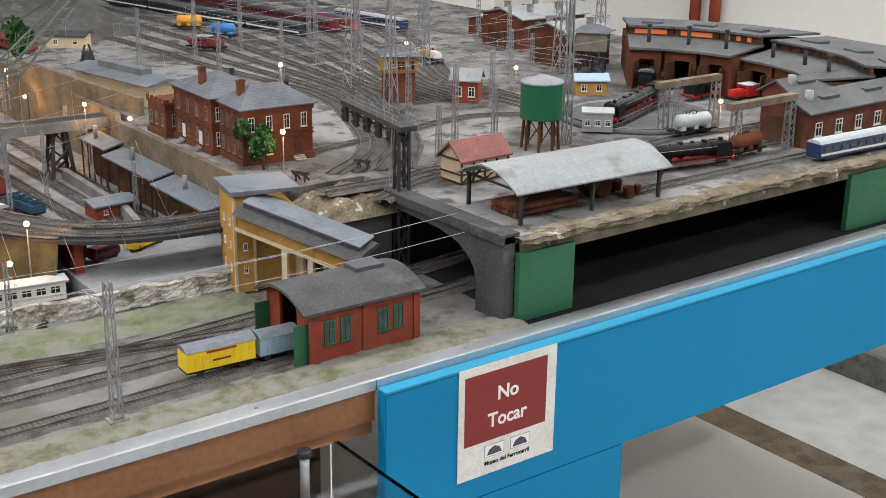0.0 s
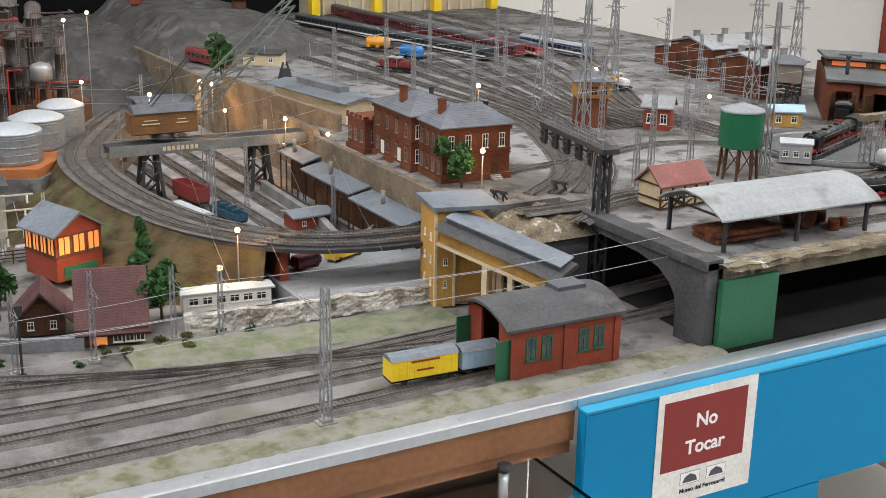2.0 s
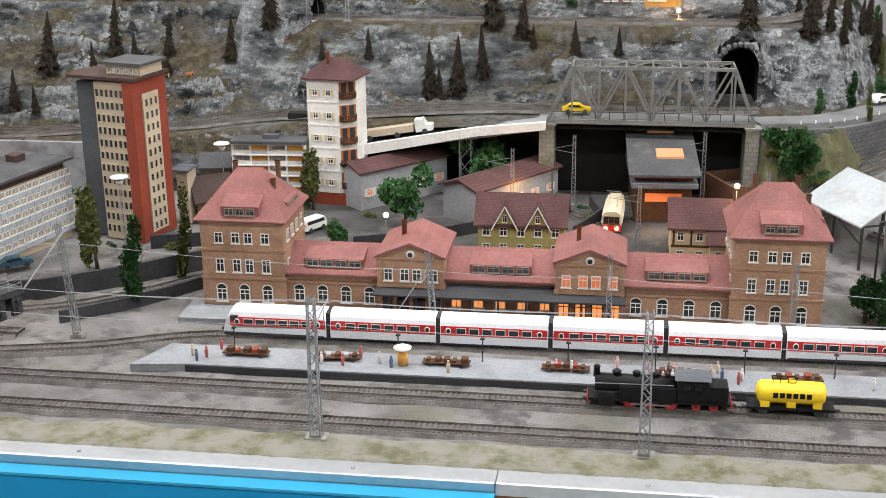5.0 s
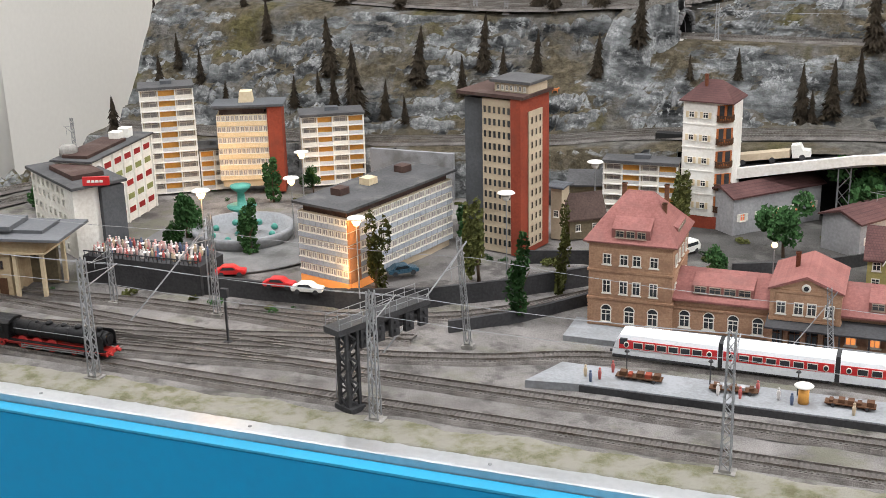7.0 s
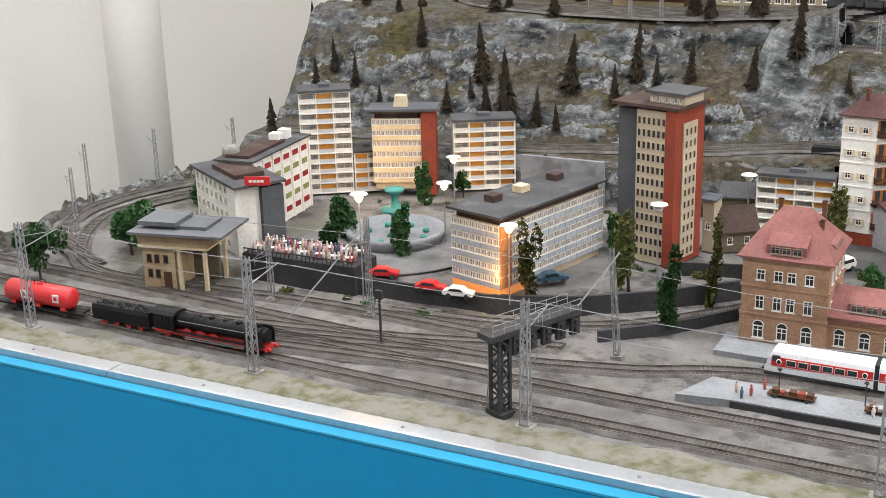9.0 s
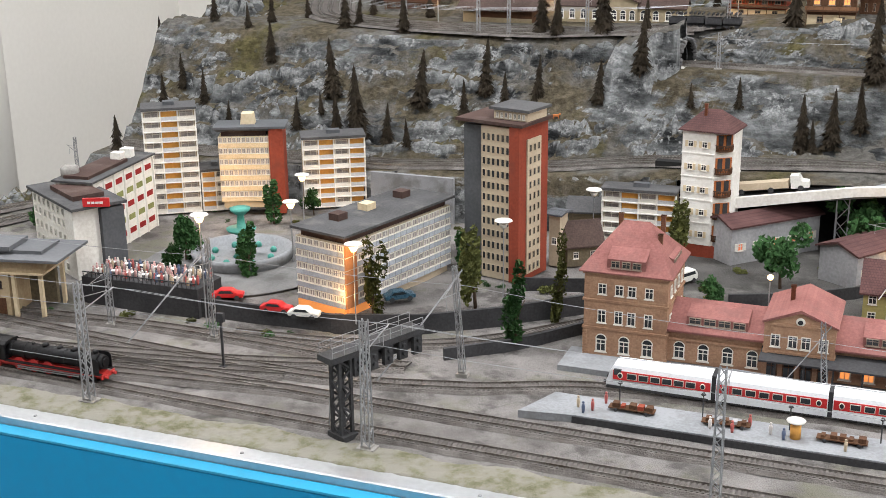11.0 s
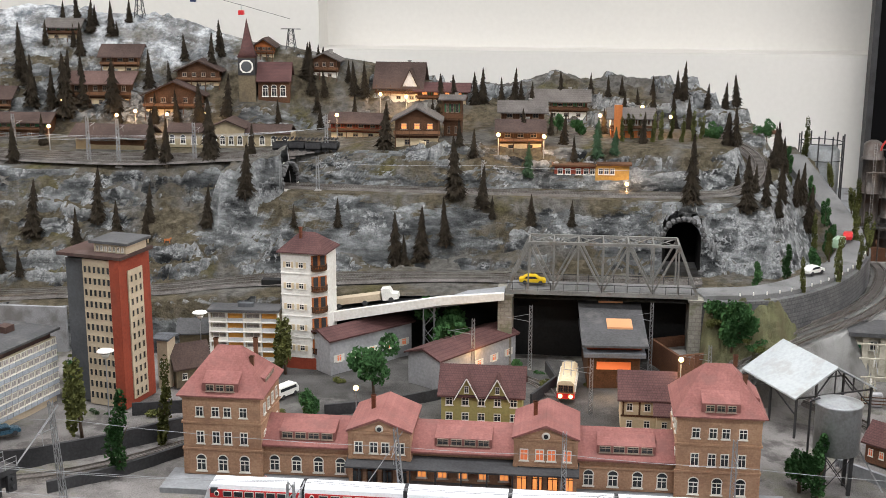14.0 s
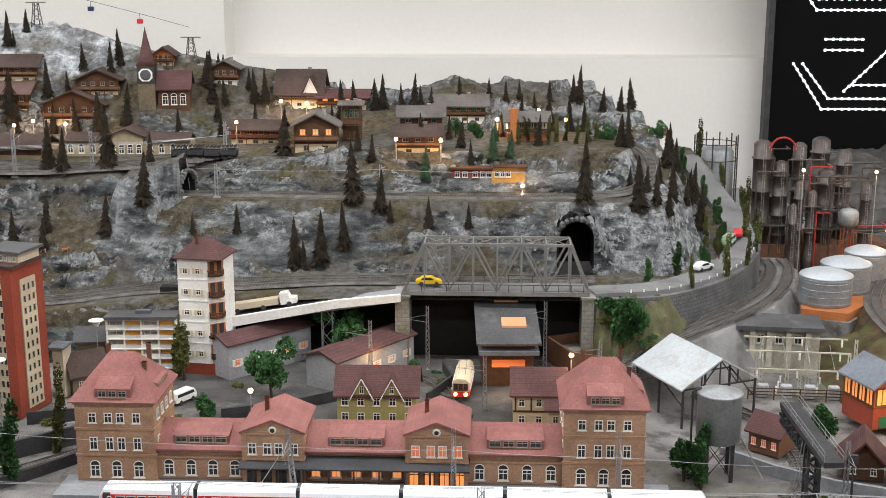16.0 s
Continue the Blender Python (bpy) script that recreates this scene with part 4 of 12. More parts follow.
def pavilion(x0):
    w, d, h = 0.118, 0.118, 0.132
    x1 = x0 + w
    bm = station_block(x0, x1, 0, d, h)
    for z in (0.046, 0.088, h - 0.004):
        box(bm, x0 - 0.002, x1 + 0.002, -0.002, d + 0.002, z, z + 0.003)
    for i in range(9):
        z = 0.004 + i * 0.005
        for x in (x0 - 0.001, x1 - 0.005):
            box(bm, x, x + 0.006, -0.001, 0.006, z, z + 0.0035)
    part("pavilion_wall", bm, TAN, station)
    bm = B()
    hip_roof(bm, x0 - 0.007, x1 + 0.007, -0.007, d + 0.007, h, 0.062, 0.72)
    part("pavilion_roof", bm, ROOFRED, station)
    bm = B()
    xm = (x0 + x1) / 2
    prism(bm, [(-0.001, h + 0.006), (-0.001, h + 0.021), (0.05, h + 0.042), (0.05, h + 0.006)], "x", xm - 0.027, xm + 0.027)
    part("dormer", bm, ROOFRED, station)
    windows(station, [(xm + k, -0.0025, h + 0.009) for k in (-0.015, 0, 0.015)], 0.012, 0.010, frame=DORMER)
    bm = B()
    prism(bm, [(x1 - 0.001, h + 0.005), (x1 - 0.001, h + 0.018), (x1 - 0.045, h + 0.036), (x1 - 0.045, h + 0.005)], "y", 0.035, 0.092)
    part("side_dormer", bm, ROOFRED, station)
    windows(station, [(x1 - 0.001, 0.043 + k * 0.0105, h + 0.008) for k in range(5)], 0.0085, 0.008, "e", frame=DORMER)
    chimney(station, x1 - 0.022, 0.045, h + 0.012, h + 0.05, 0.006, BROWNBRICK)
    chimney(station, x1 - 0.03, 0.1, h + 0.02, h + 0.062, 0.006, BROWNBRICK)
    chimney(station, x0 + 0.03, 0.085, h + 0.02, h + 0.064, 0.006, BROWNBRICK)
    third = [x0 + w * k for k in (0.22, 0.5, 0.78)]
    windows(station, [(x, 0, 0.012) for x in third], 0.015, 0.019, style="arch")
    windows(station, [(x + k, 0, 0.056) for x, ks in zip(third, ((0,), (-0.009, 0.009), (0,))) for k in ks], 0.012, 0.02)
    windows(station, [(x + k, 0, 0.099) for x, ks in zip(third, ((0,), (-0.009, 0.009), (0,))) for k in ks], 0.012, 0.016)
    for face, x in (("e", x1), ("w", x0)):
        for y in (0.022, 0.047, 0.072, 0.097):
            windows(station, [(x, y, 0.056), (x, y, 0.099)], 0.012, 0.017, face)
            windows(station, [(x, y, 0.012)], 0.014, 0.018, face, "arch")


def wing(x0, x1, h=0.057, lit=False):
    bm = station_block(x0, x1, 0.012, 0.13, h)
    box(bm, x0, x1, 0.0095, 0.013, 0.04, 0.0425)
    part("wing_wall", bm, TAN, station)
    bm = B()
    prism(bm, [(0.003, h), (0.06, h + 0.03), (0.13, h), (0.13, h - 0.003), (0.003, h - 0.003)], "x", x0, x1)
    part("wing_roof", bm, ROOFRED, station)
    xm = (x0 + x1) / 2
    bm = B()
    prism(bm, [(0.014, h + 0.005), (0.014, h + 0.019), (0.05, h + 0.027), (0.05, h + 0.008)], "x", xm - 0.042, xm + 0.042)
    part("dormer", bm, ROOFRED, station)
    windows(station, [(xm + k, 0.0135, h + 0.008) for k in (-0.03, -0.01, 0.01, 0.03)], 0.0165, 0.010, frame=DORMER)
    n = max(3, int((x1 - x0) / 0.03))
    windows(station, [(x, 0.012, 0.012) for x in spread(n, x0, x1)], 0.015, 0.018, style="arch", glass=LITWIN if lit else GLASS)


def gable_block(x0, lit=False):
    w, h = 0.09, 0.09
    x1, xm = x0 + w, x0 + w / 2
    bm = B()
    gable_wall(bm, x0, x1, -0.006, 0.10, 0, h, 0.017, "y")
    for z in (0.046, h - 0.004):
        box(bm, x0 - 0.002, x1 + 0.002, -0.008, 0.10, z, z + 0.003)
    for x in (x0 - 0.001, x1 - 0.005):
        box(bm, x, x + 0.006, -0.0075, -0.006, 0, h)
    part("gable_wall", bm, TAN, station)
    bm = B()
    gable_roof(bm, x0 - 0.004, x1 + 0.004, -0.011, 0.105, h - 0.001, 0.019, "y")
    part("gable_roof", bm, ROOFRED, station)
    windows(station, [(xm + k, -0.006, 0.055) for k in (-0.031, -0.0085, 0.0085, 0.031)], 0.0125, 0.018, glass=LITDIM if lit else GLASS)
    bm = B()
    lathe(bm, [(0.005, 0), (0.0062, 0.001), (0.0045, 0.0025)], 16)
    rw = part("round_window", bm, FRAME, station, at=pose(xm, -0.006, h + 0.004, 90))
    bm = B()
    lathe(bm, [(0.0034, 0.0026), (0.0034, 0.003)], 14)
    part("pane", bm, GLASS, rw)
    windows(station, [(x, -0.006, 0.008) for x in spread(4, x0, x1)], 0.016, 0.03, glass=LITWIN if lit else GLASS, frame=WOOD)
    chimney(station, x0 + 0.028, 0.05, h + 0.008, h + 0.036)


pavilion(0)
wing(0.118, 0.251)
gable_block(0.251)
wing(0.341, 0.493, lit=True)
gable_block(0.493, lit=True)
wing(0.583, 0.724)
pavilion(0.724)
bm = B()
prism(bm, [(-0.03, 0.040), (-0.03, 0.0425), (0.012, 0.047), (0.012, 0.0445)], "x", 0.247, 0.587)
part("platform_canopy", bm, BLACKWALL, station)
for x in spread(9, 0.25, 0.585):
    bm = B()
    tube(bm, (x, -0.026, 0.0), (x, -0.026, 0.041), 0.0014)
    part("canopy_post", bm, DARKSTEEL, station)
bm = B()
box(bm, -0.022, 0.88, -0.055, 0.02, -0.004, 0.006)
part("house_platform", bm, PAVE, station)
tagged(station, "long sandstone-brick station with two pavilions and rose tiled roofs")

# island platform
isl = thing("island_platform", pose(0, 0, 0), "low grey island platform with dark edging between tracks", "platform")
bm = B()
prism(bm, [(-1.0, 1.5), (-0.93, 1.51), (0.0, 1.51), (0.06, 1.53), (0.0, 1.572), (-0.97, 1.572)], "z", -0.003, 0.0075)
part("deck", bm, PAVE, isl)
bm = B()
box(bm, -0.93, 0.0, 1.5075, 1.5095, -0.003, 0.0065)
part("edge", bm, BLACKWALL, isl)


# ---- the red and white train ----
def coach(x0, x1, y, end=0):
    c = thing("passenger_coach", pose(x0, y, 0.0) @ Matrix.Diagonal((1, 1.06, 1.2, 1)), "low red and white articulated passenger coach", "train", "articulated train")
    L, w, zb, zt = x1 - x0 - 0.004, 0.0155, 0.006, 0.036
    bm = B()
    prof = [(-w, zb), (-w * 1.03, 0.012), (-w * 1.03, 0.0255), (-w * 0.92, 0.031), (-w * 0.5, zt - 0.0008), (0, zt), (w * 0.5, zt - 0.0008), (w * 0.92, 0.031), (w * 1.03, 0.0255), (w * 1.03, 0.012), (w, zb)]
    prism(bm, prof, "x", 0.002, L, 0)
    if end:
        vs = [v for v in bm.verts if (v.co.x < 0.01) == (end < 0)]
        for v in vs:
            k = (v.co.z - zb) / (zt - zb)
            v.co.x += -end * 0.014 * k * k
            v.co.y *= 0.85
    part("body", bm, WHITETRAIN, c)
    if end:
        ex = 0.002 if end < 0 else L
        bm = B()
        box(bm, ex - end * 0.016 - 0.005, ex - end * 0.016 + 0.005, -0.0166, 0.0166, 0.021, 0.0275)
        part("cab_window", bm, GLASS, c)
        bm = B()
        for s in (-1, 1):
            tube(bm, (ex - end * 0.001, s * 0.008, 0.009), (ex + end * 0.004, s * 0.008, 0.009), 0.0018, n=10)
        part("buffer", bm, DARKSTEEL, c)
    a, b = (0.012 if end < 0 else 0.003), (L - 0.012 if end > 0 else L - 0.001)
    bm = B()
    for sd in (-1, 1):
        box(bm, a, b, sd * w * 1.035 - 0.0004, sd * w * 1.035 + 0.0004, 0.0155, 0.0262)
    part("red_band", bm, REDTRAIN, c, "red waist band")
    for x in spread(6, a + 0.018, b - 0.018):
        bm = B()
        box(bm, x - 0.0066, x + 0.0066, -w * 1.035 - 0.0008, -w * 1.03, 0.0172, 0.0246)
        fr = part("window_frame", bm, FRAME, c)
        bm = B()
        box(bm, x - 0.0058, x + 0.0058, -w * 1.035 - 0.0014, -w * 1.035 - 0.0006, 0.0180, 0.0238)
        part("pane", bm, GLASS, fr)
    for x in (a + 0.010, b - 0.010):
        bm = B()
        lathe(bm, [(0.0036, 0), (0.0036, 0.0012), (0.0028, 0.0013)], 14)
        ph = part("porthole", bm, FRAME, c, at=pose(x, -w * 1.035 + 0.0001, 0.0209, 90))
        bm = B()
        lathe(bm, [(0.0026, 0.0012), (0.0026, 0.0017)], 14)
        part("pane", bm, GLASS, ph)
    bm = B()
    box(bm, 0.003, L - 0.003, -w * 1.0, w * 1.0, 0.0045, 0.0072)
    part("skirt", bm, BLACKWALL, c)
    bm = B()
    box(bm, 0.004, L - 0.004, -0.011, 0.011, 0.0025, zb)
    part("underframe", bm, DARKSTEEL, c)
    for x in (0.012, L - 0.012):
        for s in (-1, 1):
            bm = B()
            tube(bm, (x, s * 0.008, 0.0075), (x, s * 0.011, 0.0075), 0.0045, n=14)
            part("wheel", bm, DARKSTEEL, c)
    if end <= 0 and x1 < -0.05:
        bm = B()
        box(bm, L, L + 0.006, -w * 0.86, w * 0.86, 0.005, 0.034)
        part("gangway", bm, BLACKWALL, c)
    return c


TX = [-0.915 + 0.1475 * i for i in range(7)]
TX[-1] = -0.03
for i in range(6):
    coach(TX[i], TX[i + 1], 1.632, -1 if i == 0 else 1 if i == 5 else 0)


# ---- masts ----
def lattice(bm, p, q, w0, w1, bar_w, n):
    """Square lattice column from p up to q."""
    p, q = Vector(p), Vector(q)
    cs = ((-1, -1), (1, -1), (1, 1), (-1, 1))
    def at(k, i):
        w = (w0 + (w1 - w0) * k) / 2
        return p.lerp(q, k) + Vector((cs[i][0] * w, cs[i][1] * w, 0))
    for i in range(4):
        bar(bm, at(0, i), at(1, i), bar_w)
    for j in range(n):
        for i in range(4):
            a, b = (i, (i + 1) % 4) if j % 2 else ((i + 1) % 4, i)
            bar(bm, at(j / n, a), at((j + 1) / n, b), bar_w * 0.6)


mast = thing("catenary_mast", pose(0.451, 1.346, 0), "grey steel lattice catenary mast on a concrete foot", "mast", "catenary masts")
bm = B()
box(bm, -0.012, 0.012, -0.009, 0.009, -0.003, 0.003)
box(bm, -0.007, 0.007, -0.006, 0.006, 0.003, 0.006)
part("foot", bm, CONC, mast)
bm = B()
lattice(bm, (0, 0, 0.005), (0, 0, 0.17), 0.011, 0.0075, 0.0016, 14)
part("lattice", bm, STEEL, mast)
bm = B()
bar(bm, (0, 0, 0.128), (0, 0.075, 0.138), 0.0012)
bar(bm, (0, 0, 0.148), (0, 0.06, 0.138), 0.0009)
bar(bm, (0, 0.055, 0.137), (0, 0.055, 0.115), 0.0008)
part("bracket_arm", bm, STEEL, mast)
for x in (0.055, -0.356, -0.72, -1.144, -1.555, -1.97):
    copy_thing(mast, pose(x, 1.346, 0))


# ---- tower blocks and the white tower ----
def red_tower():
    t = thing("tower_block", pose(-1.208, 1.943, 0.025, 0, 0, -14) @ Matrix.Diagonal((0.9, 0.84, 0.945, 1)), "tall beige tower block with brick-red and slate panels", "building")
    H = 0.27
    bm = B()
    box(bm, 0, 0.062, 0, 0.10, 0, H)
    part("main_wall", bm, BEIGE, t)
    bm = B()
    box(bm, -0.045, -0.0005, 0.012, 0.10, 0, H - 0.004)
    part("slate_wall", bm, DARKPANEL, t)
    bm = B()
    box(bm, 0.0625, 0.083, -0.006, 0.10, 0, H + 0.004)
    part("red_wall", bm, REDPANEL, t)
    bm = B()
    box(bm, 0.0835, 0.086, 0.02, 0.07, 0.012, H - 0.02)
    part("end_strip", bm, BEIGE, t)
    bm = B()
    box(bm, -0.05, 0.09, -0.009, 0.105, H + 0.0045, H + 0.010)
    part("roof_slab", bm, ROOFBOARD, t)
    bm = B()
    box(bm, 0.015, 0.085, 0.02, 0.09, H + 0.01, H + 0.026)
    part("penthouse", bm, BEIGE, t)
    bm = B()
    box(bm, 0.008, 0.092, 0.013, 0.097, H + 0.0263, H + 0.031)
    part("penthouse_roof", bm, FELT, t)
    rows = [0.012 + 0.0212 * i for i in range(12)]
    windows(t, [(x, 0, z) for z in rows for x in spread(6, 0.001, 0.061)], 0.0066, 0.0125, style="hole", frame=BEIGE)
    windows(t, [(0.086, y, z + 0.004) for z in rows[:-1] for y in (0.03, 0.045, 0.06)], 0.0072, 0.0125, "e", "hole", BEIGE)
    windows(t, [(x, 0.02, H + 0.013) for x in spread(7, 0.018, 0.082)], 0.005, 0.009, style="single")


red_tower()


def white_tower():
    t = thing("white_tower_house", pose(-0.925, 2.165, 0.02, 0, 0, -8) @ Matrix.Diagonal((0.78, 0.78, 0.96, 1)), "narrow white tower house with cream shutters and maroon roof", "building")
    H = 0.235
    bm = B()
    prism(bm, [(0, 0), (0.072, 0), (0.105, 0.03), (0.105, 0.09), (0, 0.09)], "z", 0.028, H)
    part("wall", bm, WHITEPL, t)
    for i in range(5):
        bm = B()
        z = 0.068 + i * 0.042
        prism(bm, [(-0.001, -0.001), (0.0724, -0.001), (0.106, 0.0296), (0.106, 0.091), (-0.001, 0.091)], "z", z, z + 0.002)
        part("string_course", bm, WHITEPL, t)
    bm = B()
    box(bm, 0.001, 0.104, 0.001, 0.089, 0, 0.0278)
    part("plinth", bm, REDPANEL, t)
    bm = B()
    hip_roof(bm, -0.008, 0.113, -0.008, 0.098, H, 0.034, 0.8)
    part("roof", bm, ROOFDARK, t)
    for i in range(5):
        z = 0.042 + i * 0.041
        windows(t, [(0.019, 0, z), (0.05, 0, z)], 0.012, 0.011)
        for x in (0.0095, 0.0285, 0.0405, 0.0595):
            bm = B()
            box(bm, x - 0.003, x + 0.003, -0.0015, 0.0002, z, z + 0.011)
            part("shutter", bm, CREAM, t)
        corner = pose(0.0885, 0.015, z, 0, 0, 42.3)
        bm = B()
        box(bm, -0.019, 0.019, -0.0012, 0.001, -0.003, 0.024)
        part("loggia", bm, ORANGEWOOD, t, at=corner)
        for xx in (-0.009, 0.009):
            bm = B()
            box(bm, xx - 0.0055, xx + 0.0055, -0.0022, -0.0012, 0.0, 0.023)
            part("balcony_door", bm, BLACKWALL, t, at=corner)
        bm = B()
        arc = [(0.02 * math.cos(q * math.pi / 8), -0.0135 * math.sin(q * math.pi / 8)) for q in range(9)]
        prism(bm, arc, "z", -0.005, -0.003)
        for (xa, ya), (xb, yb) in zip(arc, arc[1:]):
            bar(bm, (xa, ya, 0.006), (xb, yb, 0.006), 0.0015)
            bar(bm, (xa, ya, -0.003), (xa, ya, 0.006), 0.0016)
            bar(bm, ((xa + xb) / 2, (ya + yb) / 2, -0.003), ((xa + xb) / 2, (ya + yb) / 2, 0.006), 0.0016)
        part("balcony", bm, WOOD, t, at=corner)
    chimney(t, 0.04, 0.03, H + 0.02, H + 0.045)


white_tower()


# ---- trees ----
rng = random.Random(7)


def conifer(name, m_leaf, label, seed):
    r = random.Random(seed)
    t = thing(name, pose(0, 0, -5), label, "tree", "fir trees")
    bm = B()
    tube(bm, (0, 0, -0.05), (0, 0, 0.95), 0.025, 0.004, 6)
    part("trunk", bm, BARK, t)
    bm = B()
    tiers = 30
    for i in range(tiers):
        k = i / (tiers - 1)
        z, rad = 0.06 + 0.88 * k, 0.20 * (1 - k) ** 0.85 * r.uniform(0.78, 1.2) + 0.012
        n = 15 - int(8 * k)
        off = r.random() * 6
        for j in range(n):
            a = off + 2 * math.pi * (j + r.uniform(-0.4, 0.4)) / n
            q = rad * r.uniform(0.45, 1.3)
            w = 0.010 + rad * 0.11
            tip = Vector((q * math.cos(a), q * math.sin(a), z - 0.02 - 0.05 * r.random()))
            side = Vector((-math.sin(a), math.cos(a), r.uniform(-0.6, 0.6))) * w
            root = Vector((0, 0, z + 0.05))
            mid = root.lerp(tip, 0.6) + Vector((0, 0, 0.012))
            v = [bm.verts.new(c) for c in (root, mid + side, tip, mid - side, mid + Vector((0, 0, 0.022)))]
            for f in ((0, 1, 4), (1, 2, 4), (2, 3, 4), (3, 0, 4)):
                bm.faces.new([v[x] for x in f])
            for sg in (-1, 1):
                e = mid + side * sg * 2.4 + Vector((0, 0, -0.018))
                f = [bm.verts.new(c) for c in (root.lerp(mid, 0.7), e, mid.lerp(tip, 0.35))]
                bm.faces.new(f)
    tube(bm, (0, 0, 0.9), (0, 0, 1.0), 0.014, 0.001, 5)
    part("crown", bm, m_leaf, t)
    return t


def broadleaf(name, m_leaf, label, seed, rx=0.27, rz=0.36, cz=0.6, n=1150, cat="tree", leaf=0.05):
    r = random.Random(seed)
    t = thing(name, pose(0, 0, -5), label, cat, "leafy trees")
    bm = B()
    tube(bm, (0, 0, -0.05), (0, 0, cz), 0.03, 0.016, 7)
    for _ in range(5):
        a = r.uniform(0, 6.28)
        tube(bm, (0, 0, cz * r.uniform(0.6, 0.9)), (rx * 0.6 * math.cos(a), rx * 0.6 * math.sin(a), cz + r.uniform(0, 0.15)), 0.012, 0.004, 5)
    part("trunk", bm, BARK, t)
    bm = B()
    lobes = [(Vector((r.gauss(0, rx * 0.45), r.gauss(0, rx * 0.45), cz + r.gauss(0, rz * 0.5))), r.uniform(0.45, 0.75)) for _ in range(9)]
    for i in range(n):
        c, k = lobes[i % len(lobes)]
        d = Vector((r.gauss(0, 1), r.gauss(0, 1), r.gauss(0, 1))).normalized()
        p = c + Vector((d.x * rx * k, d.y * rx * k, d.z * rz * k * 0.8)) * r.uniform(0.6, 1.05)
        u = Vector((r.gauss(0, 1), r.gauss(0, 1), r.gauss(0, 1))).normalized()
        w = u.orthogonal().normalized()
        s = leaf * r.uniform(0.6, 1.3)
        q = [bm.verts.new(p + u * s * a + w * s * b + d * e) for a, b, e in ((-1, 0, 0), (0, -0.7, 0.02), (1, 0, 0), (0, 0.7, 0.02))]
        bm.faces.new((q[0], q[1], q[2]))
        bm.faces.new((q[0], q[2], q[3]))
    part("crown", bm, m_leaf, t)
    return t


FIRS = [conifer("fir_tree", FIR, "slim brown-green model fir tree", s) for s in (1, 2, 3)]
FIRSG = [conifer("fir_tree", FIRGREEN, "bushy dark green model fir tree", s) for s in (4, 5)]
LEAFY = [broadleaf("leafy_tree", LEAF, "round green leafy model tree on a thin trunk", s) for s in (11, 12, 13)]
POPLAR = [broadleaf("poplar_tree", LEAFOLIVE, "slim olive-green poplar model tree", s, 0.115, 0.46, 0.56, 980, leaf=0.04) for s in (21, 22)]
POPLARG = [broadleaf("poplar_tree", LEAF, "slim dark green model tree", s, 0.165, 0.42, 0.55, 1100, leaf=0.043) for s in (23, 24)]


def plant(kinds, x, y, z, h, lean=None, slim=1.0):
    k = kinds[rng.randrange(len(kinds))]
    s = Matrix.Diagonal((slim * h * rng.uniform(0.85, 1.1), slim * h * rng.uniform(0.85, 1.1), h, 1))
    return copy_thing(k, pose(x, y, z - 0.003, rng.uniform(-4, 4), lean if lean is not None else rng.uniform(-4, 4), rng.uniform(0, 360)) @ s)


# ---- lamps ----
def street_lamp(x, y, z, h, wide=True, power=0.0, lit=True):
    t = thing("street_lamp", pose(x, y, z), "small lit street lamp on a thin grey pole" if lit else "unlit street lamp with a white disc shade", "lamp", "street lamps")
    bm = B()
    tube(bm, (0, 0, -0.002), (0, 0, h - 0.008), 0.0013, 0.0009, 6)
    part("pole", bm, STEEL, t)
    if wide:
        bm = B()
        lathe(bm, [(0.002, h - 0.004), (0.014, h), (0.013, h + 0.0015), (0.003, h + 0.003)], 20)
        part("shade", bm, WHITEPL, t)
        bm = B()
        lathe(bm, [(0.0035, h - 0.0115), (0.007, h - 0.005), (0.0065, h - 0.0042)], 14)
        part("bulb", bm, GLOBE if lit else WHITEPL, t)
    else:
        bm = B()
        ball(bm, (0, 0, h), 0.0044)
        part("bulb", bm, GLOBE, t)
    if power:
        glow_light(x, y - 0.012, z + h - 0.012, power)
    return t


street_lamp(-1.53, 1.605, 0.02, 0.172, True, 0.02)
street_lamp(-1.535, 1.895, 0.025, 0.11)
street_lamp(-1.318, 1.685, 0.02, 0.125, True, 0.02)
street_lamp(-1.62, 2.10, 0.025, 0.10)
street_lamp(-1.13, 1.825, 0.025, 0.135, lit=False)
street_lamp(-1.06, 2.10, 0.025, 0.12, lit=False)

# ---- the town ----
LGREYP = mat("pale_grey_parapet", (0.52, 0.53, 0.54), (0.4, 0.41, 0.42), 80, 0.7)


